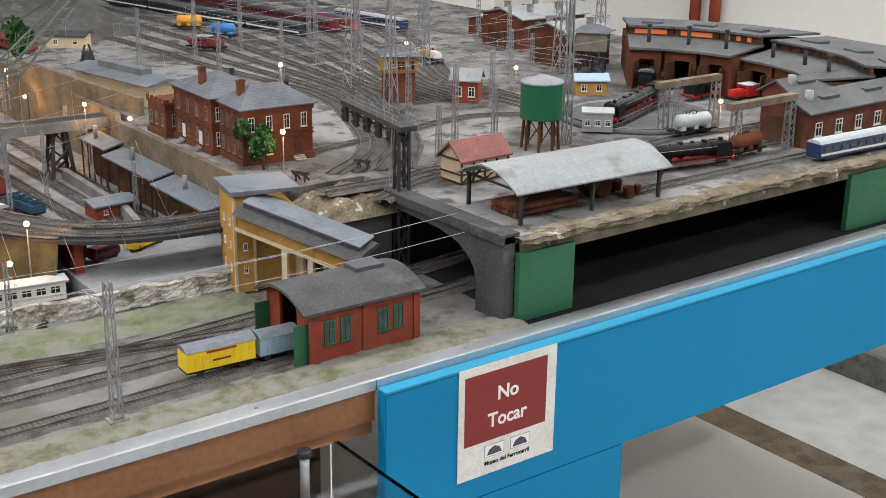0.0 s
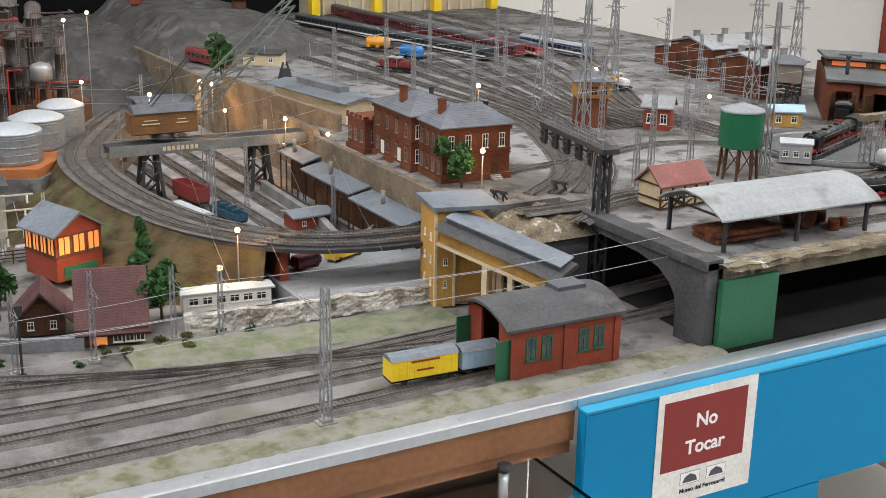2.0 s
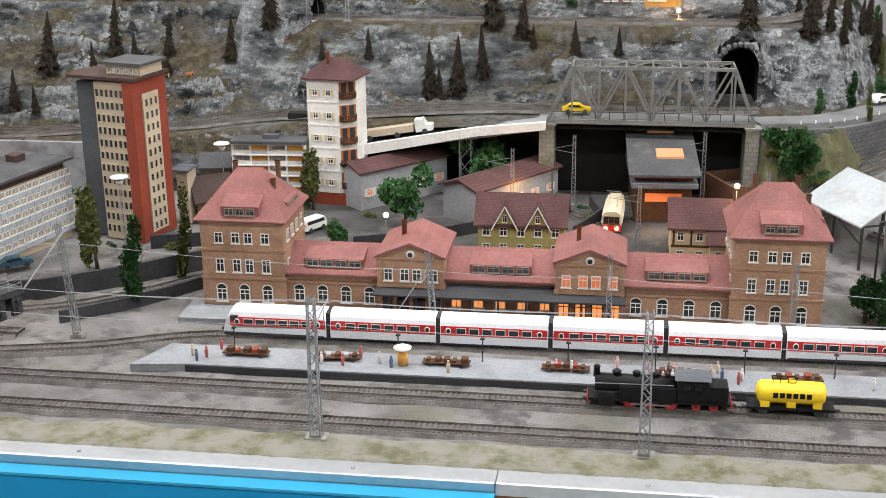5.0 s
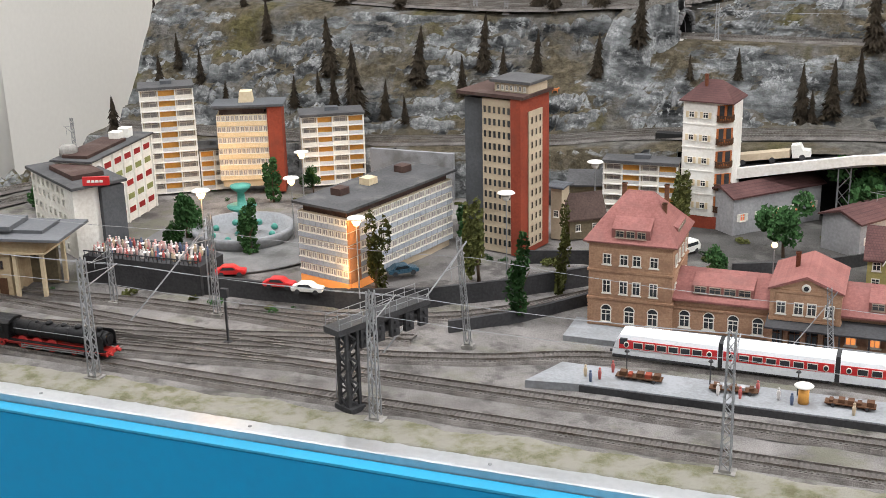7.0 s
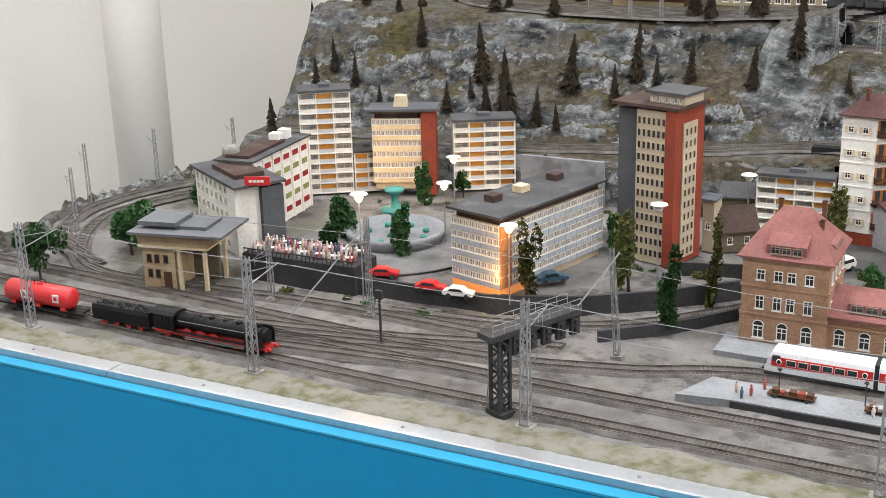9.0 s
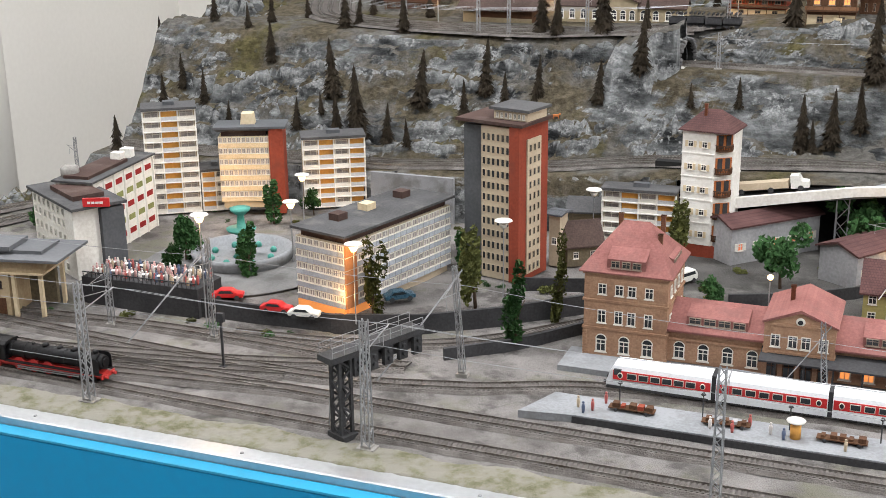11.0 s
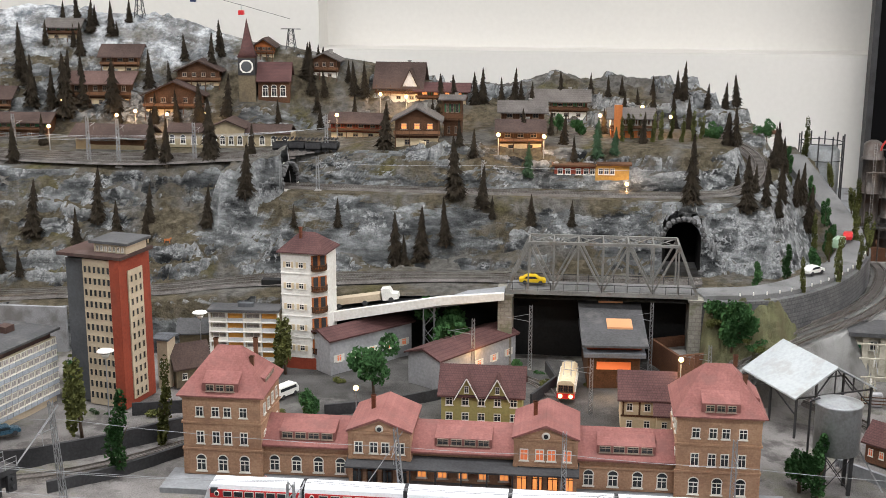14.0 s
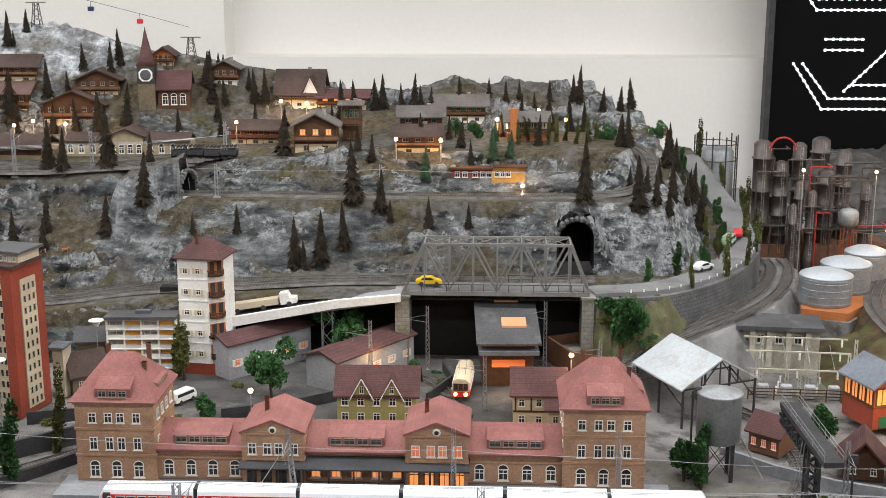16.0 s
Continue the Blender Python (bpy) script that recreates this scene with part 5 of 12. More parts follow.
def balcony_block(x, y, z, rz, bays, floors, fh, bw, depth, label, pattern):
    """Flats with recessed balconies in a cream grid; pattern gives each bay's back colour."""
    t = thing("apartment_block", pose(x, y, z, 0, 0, rz), label, "building", "apartment blocks")
    W, Ht = bays * bw, floors * fh
    bm = B()
    box(bm, 0, W, 0.008, depth, 0, Ht)
    part("wall", bm, BEIGE, t)
    for i in range(bays + 1):
        bm = B()
        box(bm, i * bw - 0.0012, i * bw + 0.0012, -0.001, 0.0078, 0, Ht)
        part("pier", bm, WHITEPL, t)
    for j in range(floors + 1):
        bm = B()
        box(bm, -0.0015, W + 0.0015, -0.0016, 0.0079, j * fh - 0.001, j * fh + 0.001)
        part("slab", bm, WHITEPL, t)
    for j in range(floors):
        for i in range(bays):
            bm = B()
            box(bm, i * bw + 0.0013, (i + 1) * bw - 0.0013, 0.0, 0.001, j * fh + 0.0011, j * fh + fh * 0.42)
            part("parapet", bm, LGREYP if pattern[i % len(pattern)] == "o" else FRAME, t)
            if pattern[i % len(pattern)] == "o":
                bm = B()
                box(bm, i * bw + 0.0015, (i + 1) * bw - 0.0015, 0.0068, 0.0079, j * fh + 0.0011, j * fh + fh - 0.0011)
                part("balcony_back", bm, ORANGEP, t)
            else:
                windows(t, [(i * bw + bw / 2, 0.0079, j * fh + fh * 0.3)], bw * 0.8, fh * 0.62, glass=CURTAIN)
    bm = B()
    box(bm, -0.003, W + 0.003, -0.004, depth + 0.003, Ht + 0.0011, Ht + 0.006)
    part("roof", bm, FELT, t)
    bm = B()
    box(bm, W * 0.4, W * 0.62, depth * 0.4, depth * 0.7, Ht + 0.006, Ht + 0.013)
    part("roof_hatch", bm, DARKPANEL, t)
    return t


balcony_block(-1.938, 2.064, 0.028, 34, 3, 10, 0.0203, 0.033, 0.06, "slim cream apartment block with ochre balcony backs", "gog")
balcony_block(-1.852, 2.122, 0.028, 34, 2, 4, 0.0195, 0.026, 0.06, "low cream apartment wing with ochre balconies", "og")
balcony_block(-1.671, 2.205, 0.028, 31, 4, 7, 0.0195, 0.0302, 0.06, "cream apartment block with ochre and grey balconies", "gogo")
balcony_block(-1.055, 2.14, 0.042, 3, 4, 5, 0.0185, 0.0315, 0.04, "cream apartment block with orange balcony backs", "gogo")


def office_block(x, y, z, rz, W, D, floors, fh, n, label, panel, sides="", nd=0, lit=False, overhang=0.006, roofm=None, tint=(0.42, 0.46, 0.52)):
    """Offices with window bands between panels, on the front and on the named sides."""
    t = thing("office_building", pose(x, y, z, 0, 0, rz), label, "building", "office buildings")
    g, Ht = 0.014, 0.014 + floors * fh
    bm = B()
    box(bm, 0.004, W - 0.004, 0.004, D - 0.004, 0, g)
    box(bm, 0, W, 0, D, g, Ht)
    part("wall", bm, panel, t)
    pan = PANELMESH(W / n, fh * 0.42, tint)
    pts = []
    for j in range(floors):
        for i in range(n):
            part("spandrel", pan, None, t, at=pose((i + 0.5) * W / n, 0, g + j * fh + 0.0005))
            pts.append(((i + 0.5) * W / n, 0, g + j * fh + fh * 0.46))
    windows(t, pts, W / n * 0.86, fh * 0.5, style="single", glass=LITWIN if lit else CURTAIN)
    for face, xx in (("e", W), ("w", 0)):
        if face in sides:
            pts = []
            pan2 = PANELMESH(D / nd, fh * 0.42, tint)
            for j in range(floors):
                for i in range(nd):
                    yy = (i + 0.5) * D / nd
                    part("spandrel", pan2, None, t, at=pose(xx, yy, g + j * fh + 0.0005, 0, 0, 90 if face == "e" else -90))
                    pts.append((xx, yy, g + j * fh + fh * 0.46))
            windows(t, pts, D / nd * 0.86, fh * 0.5, face, "single", glass=CURTAIN)
    bm = B()
    box(bm, 0.006, W - 0.006, 0.006, D - 0.006, Ht, Ht + 0.012)
    part("attic", bm, ROOFBOARD, t)
    bm = B()
    box(bm, -overhang, W + overhang, -overhang, D + overhang, Ht + 0.0121, Ht + 0.016)
    part("roof", bm, roofm or FELT, t)
    return t, Ht


PANELS = {}


def PANELMESH(w, h, tint):
    key = (round(w, 4), round(h, 4), tint)
    if key not in PANELS:
        bm = B()
        box(bm, -w * 0.47, w * 0.47, -0.0016, 0, 0, h)
        PANELS[key] = mesh_of("spandrel", bm, mat("panel_%d" % len(PANELS), tint, tuple(c * 0.72 for c in tint), 90, 0.6))
    return PANELS[key]


LITSHOP = glow("lit_shop_front", (0.9, 0.33, 0.09), 0.28)
wide, wh = office_block(-1.419, 1.70, 0.022, 0, 0.098, 0.27, 5, 0.0205, 8, "long low office block with grey panels and flat roof", BEIGE, "e", 18, False)
wide.matrix_basis = pose(-1.432, 1.718, 0.022, 0, 0, -15)
bm = B()
box(bm, 0.001, 0.097, -0.0015, 0.003, 0.001, 0.0135)
part("shop_front", bm, LITSHOP, wide, "glowing orange shop front")
bm = B()
box(bm, 0.095, 0.0995, 0.004, 0.06, 0.001, 0.0135)
part("shop_front", bm, LITSHOP, wide)
# corner panels tinted orange-brown: the glow of lit glass as plain colour
for j in range(5):
    bm = B()
    box(bm, 0.0978, 0.1005, 0.0, 0.026, 0.0145 + j * 0.0205, 0.033 + j * 0.0205)
    part("stair_panel", bm, mat("lit_glass_tone_%d" % j, (0.42, 0.19, 0.08), (0.30, 0.12, 0.05), 80, 0.6), wide)
for yy in (0.05, 0.12, 0.21):
    bm = B()
    box(bm, 0.025, 0.045, yy, yy + 0.022, wh + 0.0161, wh + 0.027)
    part("roof_hatch", bm, CREAM if yy == 0.12 else ROOFBOARD, wide)
# added point lamp without a fixture, to warm the office corner
glow_light(-1.335, 1.675, 0.06, 0.012)
b2, _ = office_block(-1.803, 2.11, 0.028, -2, 0.104, 0.06, 6, 0.0225, 11, "ochre office tower with curtained window bands", CREAM, "", 0, False, 0.004, None, (0.80, 0.64, 0.40))
b2.matrix_basis = pose(-1.804, 2.112, 0.04, 0, 0, 23) @ Matrix.Diagonal((0.93, 0.93, 0.95, 1))
bm = B()
box(bm, 0.1045, 0.134, -0.004, 0.06, -0.012, 0.165)
part("red_wing", bm, REDPANEL, b2)
bm = B()
box(bm, -0.008, 0.14, -0.008, 0.066, 0.1652, 0.170)
part("upper_roof", bm, DARKPANEL, b2)
bm = B()
prism(bm, [(0.045, 0.17), (0.075, 0.17), (0.072, 0.192), (0.048, 0.192)], "y", 0.02, 0.045)
part("roof_turret", bm, CREAM, b2)
# two point lamps without fixtures, added to warm the facades behind them
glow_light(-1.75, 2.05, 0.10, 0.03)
glow_light(-1.6, 2.15, 0.08, 0.016)

# white corner building with flat roof and billboard
cw = thing("corner_building", pose(-1.833, 1.698, 0.02, 0, 0, -31), "white corner building with a red rooftop sign", "building")
bm = B()
box(bm, -0.18, 0, 0, 0.045, 0, 0.126)
part("wall", bm, WHITEPL, cw)
bm = B()
box(bm, -0.18, 0.012, 0.0452, 0.085, 0, 0.122)
part("slate_wall", bm, DARKPANEL, cw)
bm = B()
box(bm, -0.187, 0.016, -0.007, 0.09, 0.1262, 0.131)
part("roof", bm, FELT, cw)
bm = B()
box(bm, -0.13, -0.03, 0.015, 0.07, 0.131, 0.139)
part("upper_roof", bm, ROOFBOARD, cw)
bm = B()
lathe(bm, [(0.016, 0.139), (0.016, 0.158), (0.012, 0.163), (0.002, 0.164)], 20, cx=-0.15, cy=0.06)
part("roof_tank", bm, CONC, cw)
windows(cw, [(x, 0, z) for z in (0.012, 0.037, 0.062, 0.087, 0.107) for x in spread(7, -0.178, -0.03)], 0.009, 0.013, style="single")
sg = thing("rooftop_sign", pose(-1.808, 1.706, 0.152, 0, 0, 22) @ Matrix.Diagonal((0.75, 1, 0.85, 1)), "red rooftop advertising sign with white bars", "sign")
bm = B()
box(bm, -0.008, 0.05, -0.002, 0.002, 0.0, 0.017)
part("panel", bm, REDTRAIN, sg)
for k in range(4):
    bm = B()
    box(bm, 0.002 + k * 0.009, 0.009 + k * 0.009, -0.0028, -0.002, 0.006, 0.0105)
    part("lettering_bar", bm, WHITEPL, sg)

cb = thing("colour_panel_block", pose(-1.868, 1.80, 0.022, 0, 0, 96) @ Matrix.Diagonal((1.15, 1, 0.9, 1)), "white school block with red green and yellow window panels", "building")
bm = B()
box(bm, 0, 0.19, 0, 0.07, 0, 0.155)
part("wall", bm, WHITEPL, cb)
bm = B()
box(bm, -0.004, 0.194, -0.005, 0.075, 0.1552, 0.159)
part("roof", bm, FELT, cb)
bm = B()
box(bm, 0.01, 0.13, 0.012, 0.06, 0.159, 0.165)
part("roof_deck", bm, ROOFBOARD, cb)
for xx in (0.12, 0.15):
    bm = B()
    box(bm, xx, xx + 0.016, 0.02, 0.04, 0.159, 0.178)
    part("roof_vent", bm, WHITEPL, cb)
cols = [mat("panel_red", (0.30, 0.025, 0.025)), mat("panel_green", (0.25, 0.27, 0.10)), mat("panel_yellow", (0.75, 0.62, 0.08))]
for j in range(5):
    for i in range(6):
        bm = B()
        x0 = 0.007 + i * 0.031
        box(bm, x0, x0 + 0.02, -0.001, 0.001, 0.018 + j * 0.028, 0.029 + j * 0.028)
        part("window_panel", bm, cols[2] if (i, j) == (1, 0) else cols[j % 2], cb)
for i in range(7):
    bm = B()
    box(bm, 0.001 + i * 0.031, 0.004 + i * 0.031, -0.003, 0.0, 0, 0.155)
    part("fin", bm, WHITEPL, cb)

# gatehouse-like pavilion
gh = thing("entrance_pavilion", pose(-1.928, 1.563, 0, 0, 0, 12), "tan portal building with stepped grey flat roofs on slim columns", "building")
TANPL = patched(mat("tan_panel", (0.43, 0.34, 0.22), (0.31, 0.235, 0.145), 60, 0.85), (0.25, 0.16, 0.09), 24, 0.52, 0.66, 0.6)
bm = B()
box(bm, 0, 0.058, 0, 0.075, 0, 0.072)
part("wall", bm, TANPL, gh)
bm = B()
prism(bm, [(-0.002, 0.0722), (0.118, 0.0722), (0.132, 0.096), (-0.008, 0.096)], "y", -0.004, 0.084)
part("cornice", bm, TANPL, gh)
bm = B()
box(bm, -0.004, 0.121, -0.0065, 0.0866, 0.0722, 0.0752)
part("cornice_edge", bm, CREAM, gh)
for xx, yy in ((0.066, 0.002), (0.112, 0.002), (0.112, 0.076)):
    bm = B()
    box(bm, xx - 0.003, xx + 0.003, yy - 0.003, yy + 0.003, -0.003, 0.0722)
    part("column", bm, CREAM, gh)
bm = B()
box(bm, 0.0582, 0.104, 0.066, 0.075, 0, 0.072)
part("rear_wall", bm, BROWNPL, gh)
bm = B()
box(bm, -0.016, 0.152, -0.016, 0.096, 0.0962, 0.1005)
part("roof", bm, SLATEROOF, gh)
bm = B()
box(bm, 0.012, 0.112, 0.014, 0.078, 0.1007, 0.106)
part("middle_roof", bm, SLATEROOF, gh)
bm = B()
box(bm, -0.006, 0.062, 0.006, 0.07, 0.1062, 0.1135)
part("upper_roof", bm, SLATEROOF, gh)
windows(gh, [(0.012, 0, 0.02), (0.026, 0, 0.02), (0.012, 0, 0.046), (0.026, 0, 0.046), (0.042, 0, 0.046)], 0.008, 0.013, frame=ROOFBOARD)
bm = B()
box(bm, 0.036, 0.05, -0.001, 0.0, 0.0, 0.03)
part("door", bm, WOOD, gh)

# terrace with figurines
tr = thing("beer_terrace", pose(-1.80, 1.664, 0, 0, 0, 1.5), "dark timber terrace crowded with tiny figurines", "terrace")
bm = B()
prism(bm, [(0, 0), (0.215, 0), (0.219, 0.068), (0.14, 0.102), (0.03, 0.10), (0, 0.07)], "z", -0.003, 0.046)
part("deck", bm, BLACKWALL, tr)
for i in range(27):
    bm = B()
    tube(bm, (0.003 + i * 0.008, 0.001, 0.046), (0.003 + i * 0.008, 0.001, 0.054), 0.0007, n=4)
    part("baluster", bm, DARKSTEEL, tr)
bm = B()
box(bm, 0.002, 0.213, 0.0, 0.0022, 0.054, 0.0555)
part("rail", bm, DARKSTEEL, tr)
FIGCOL = [mat("figurine_paint_%d" % i, c, None, 200, 0.6, bump=0) for i, c in enumerate(((0.62, 0.58, 0.56), (0.42, 0.10, 0.09), (0.09, 0.12, 0.20), (0.50, 0.40, 0.28), (0.12, 0.10, 0.095), (0.60, 0.36, 0.34)))]
FIGS = []
for c in FIGCOL:
    bm = B()
    lathe(bm, [(0.002, 0), (0.0026, 0.004), (0.0032, 0.011), (0.0024, 0.0145), (0.001, 0.0155)], 8)
    ball(bm, (0, 0, 0.0175), 0.0021)
    ob = solo("figurine", bm, c, pose(0, 0, -5), "tiny plain painted figurine standing", "figurine", "figurines")
    FIGS.append(ob)


def figurine(x, y, z, k=None):
    return copy_thing(FIGS[rng.randrange(len(FIGS)) if k is None else k], pose(x, y, z, 0, 0, rng.uniform(0, 360)) @ Matrix.Diagonal((0.8, 0.8, 0.85, 1)))


for i in range(7):
    for j in range(2):
        u, v = 0.020 + i * 0.029, 0.022 + j * 0.038
        p = tr.matrix_basis @ Vector((u, v, 0.046))
        tb = thing("beer_table", pose(p.x, p.y, p.z, 0, 0, rng.uniform(-30, 30)), "tiny cafe table with white cloth on the terrace", "table", "terrace tables")
        bm = B()
        box(bm, -0.0055, 0.0055, -0.004, 0.004, 0.0078, 0.0088)
        part("tabletop", bm, WHITEPL, tb)
        bm = B()
        tube(bm, (0, 0, 0), (0, 0, 0.0078), 0.0011, n=6)
        part("leg", bm, DARKSTEEL, tb)
        for k in range(7):
            a = k * 0.9 + rng.uniform(-0.2, 0.2)
            q = p + Vector((0.0098 * math.cos(a), 0.0088 * math.sin(a), 0))
            figurine(q.x, q.y, q.z - (0.003 if k % 3 else 0), rng.choice((0, 0, 5, 5, 1, 3, 2)))

# fountain
fo = thing("fountain", pose(-1.625, 1.88, 0.022), "round stone basin fountain with a verdigris column", "fountain")
bm = B()
lathe(bm, [(0.082, 0), (0.088, 0.02), (0.088, 0.026), (0.080, 0.026), (0.076, 0.012), (0.01, 0.011)], 40)
part("basin", bm, PAVE, fo)
bm = B()
lathe(bm, [(0.018, 0.01), (0.01, 0.02), (0.007, 0.05), (0.024, 0.058), (0.026, 0.062), (0.008, 0.062), (0.006, 0.085), (0.016, 0.093), (0.018, 0.098), (0.002, 0.097)], 24)
part("column", bm, TEAL, fo)
for a in range(8):
    bm = B()
    ball(bm, (0.055 * math.cos(a * 0.785), 0.055 * math.sin(a * 0.785), 0.016), 0.006)
    part("jet_figure", bm, TEAL, fo)
plaza = B()
lathe(plaza, [(0.17, 0), (0.168, 0.0022), (0.002, 0.0024)], 48)
solo("plaza", plaza, ASPHALT, pose(-1.62, 1.86, 0.026), "worn grey paved plaza round the fountain", "plaza")

# retaining walls in front of the town
def wall_run(pts, h, m, label, t=0.006, name="retaining_wall", z=-0.003):
    bm = B()
    fr = path_frames([Vector(p) for p in pts])
    ribbon(bm, fr, [(-t / 2, z), (-t / 2, h), (t / 2, h), (t / 2, z)])
    for i in (0, -1):
        p, s = fr[i]
        bm.faces.new([bm.verts.new(p + s * o + Vector((0, 0, hh))) for o, hh in ((-t / 2, z), (-t / 2, h), (t / 2, h), (t / 2, z))])
    bmesh.ops.recalc_face_normals(bm, faces=bm.faces[:])
    return solo(name, bm, m, Matrix.Identity(4), label, "wall")


wall_run([(-1.585, 1.680, 0), (-1.54, 1.682, 0), (-1.4, 1.684, 0), (-1.36, 1.685, 0), (-1.229, 1.729, 0), (-1.12, 1.804, 0), (-1.065, 1.856, 0), (-1.0, 1.914, 0)], 0.029, BLACKWALL, "low black retaining wall below the town")
wall_run([(-1.16, 1.645, 0), (-1.122, 1.676, 0), (-1.086, 1.706, 0), (-1.046, 1.75, 0), (-0.997, 1.815, 0)], 0.016, BLACKWALL, "low black wall beside the track")
wall_run([(-1.53, 2.215, 0), (-1.36, 2.215, 0)], 0.112, PALESTONE, "pale retaining wall below the rail shelf", 0.008)
track([(-1.5, 1.632, 0), (-1.32, 1.652, 0), (-1.18, 1.70, 0), (-1.1, 1.755, 0), (-1.04, 1.815, 0), (-0.99, 1.87, 0)])

for kinds, pts in ((POPLARG, ((-1.716, 1.844, 0.115), (-1.693, 1.77, 0.085), (-1.568, 1.80, 0.085), (-1.684, 2.1, 0.075), (-1.077, 1.72, 0.115), (-1.25, 1.98, 0.09), (-0.983, 2.229, 0.075), (-0.82, 1.909, 0.075))),
                   (POPLAR, ((-1.303, 1.715, 0.12), (-1.167, 1.80, 0.11), (-1.052, 1.85, 0.095), (-0.913, 2.13, 0.095), (-1.0, 2.27, 0.085))),
                   (LEAFY, ((-2.045, 1.668, 0.1), (-2.13, 1.53, 0.105), (-1.64, 2.18, 0.06), (-0.735, 2.04, 0.105), (-0.625, 2.238, 0.12), (-0.49, 2.16, 0.05), (-2.09, 1.94, 0.085)))):
    for x, y, h in pts:
        plant(kinds, x, y, low_ground(x, y), h)


# ---- small cars ----
def car(x, y, z, rz, c, label, van=False, s=1.0):
    t = thing("toy_car", pose(x, y, z, 0, 0, rz) @ Matrix.Scale(s, 4), label, "car", "model cars")
    bm = B()
    if van:
        prism(bm, [(-0.025, 0.004), (0.025, 0.004), (0.026, 0.013), (0.019, 0.022), (-0.024, 0.022), (-0.026, 0.013)], "y", -0.0095, 0.0095)
    else:
        prism(bm, [(-0.024, 0.004), (0.025, 0.004), (0.025, 0.010), (0.013, 0.0115), (0.006, 0.017), (-0.012, 0.017), (-0.019, 0.0115), (-0.025, 0.0105)], "y", -0.0093, 0.0093)
    bmesh.ops.bevel(bm, geom=bm.edges[:], offset=0.001, segments=2, affect="EDGES")
    part("body", bm, c, t)
    for s2 in (-1, 1):
        bm = B()
        if van:
            prism(bm, [(-0.021, 0.014), (0.019, 0.014), (0.017, 0.0195), (-0.021, 0.0195)], "y", s2 * 0.0096 - 0.0002, s2 * 0.0096 + 0.0002)
        else:
            prism(bm, [(-0.015, 0.0115), (0.01, 0.0115), (0.005, 0.0158), (-0.011, 0.0158)], "y", s2 * 0.0094 - 0.0002, s2 * 0.0094 + 0.0002)
        part("side_window", bm, GLASS, t)
        for xx in (-0.014, 0.015):
            bm = B()
            tube(bm, (xx, s2 * 0.0075, 0.004), (xx, s2 * 0.0098, 0.004), 0.0041, n=14)
            part("wheel", bm, BLACKWALL, t)
    return t


WHITECAR = mat("white_car_paint", (0.72, 0.72, 0.68), (0.6, 0.6, 0.57), 90, 0.3)
GREENCAR = mat("sage_car_paint", (0.3, 0.42, 0.3), (0.24, 0.34, 0.24), 90, 0.3)
BLUECAR = mat("dark_blue_car_paint", (0.03, 0.08, 0.12), (0.02, 0.06, 0.09), 90, 0.3)
car(-1.548, 1.70, 0.026, 20, REDTRAIN, "red model saloon car on the town road")
car(-1.452, 1.682, 0.022, 8, REDTRAIN, "red model car parked by the offices")
car(-1.40, 1.675, 0.022, 8, WHITECAR, "white model car parked by the offices")
car(-1.285, 1.775, 0.03, 40, BLUECAR, "dark blue model car parked by the offices")
car(-0.885, 2.01, 0.027, 60, WHITECAR, "white model van parked behind the station", True)


# ---- catenary masts behind and the signal gantry ----
for x, y, h, lean in ((-1.516, 1.60, 0.16, 0), (-1.114, 1.60, 0.16, 4), (-1.70, 1.60, 0.1, 0), (-0.63, 1.655, 0.12, 5), (-0.40, 1.655, 0.125, 0), (-0.16, 1.69, 0.11, 0)):
    copy_thing(mast, pose(x, y, 0, 0, lean, 180) @ Matrix.Diagonal((0.7, 0.7, h / 0.17, 1)))


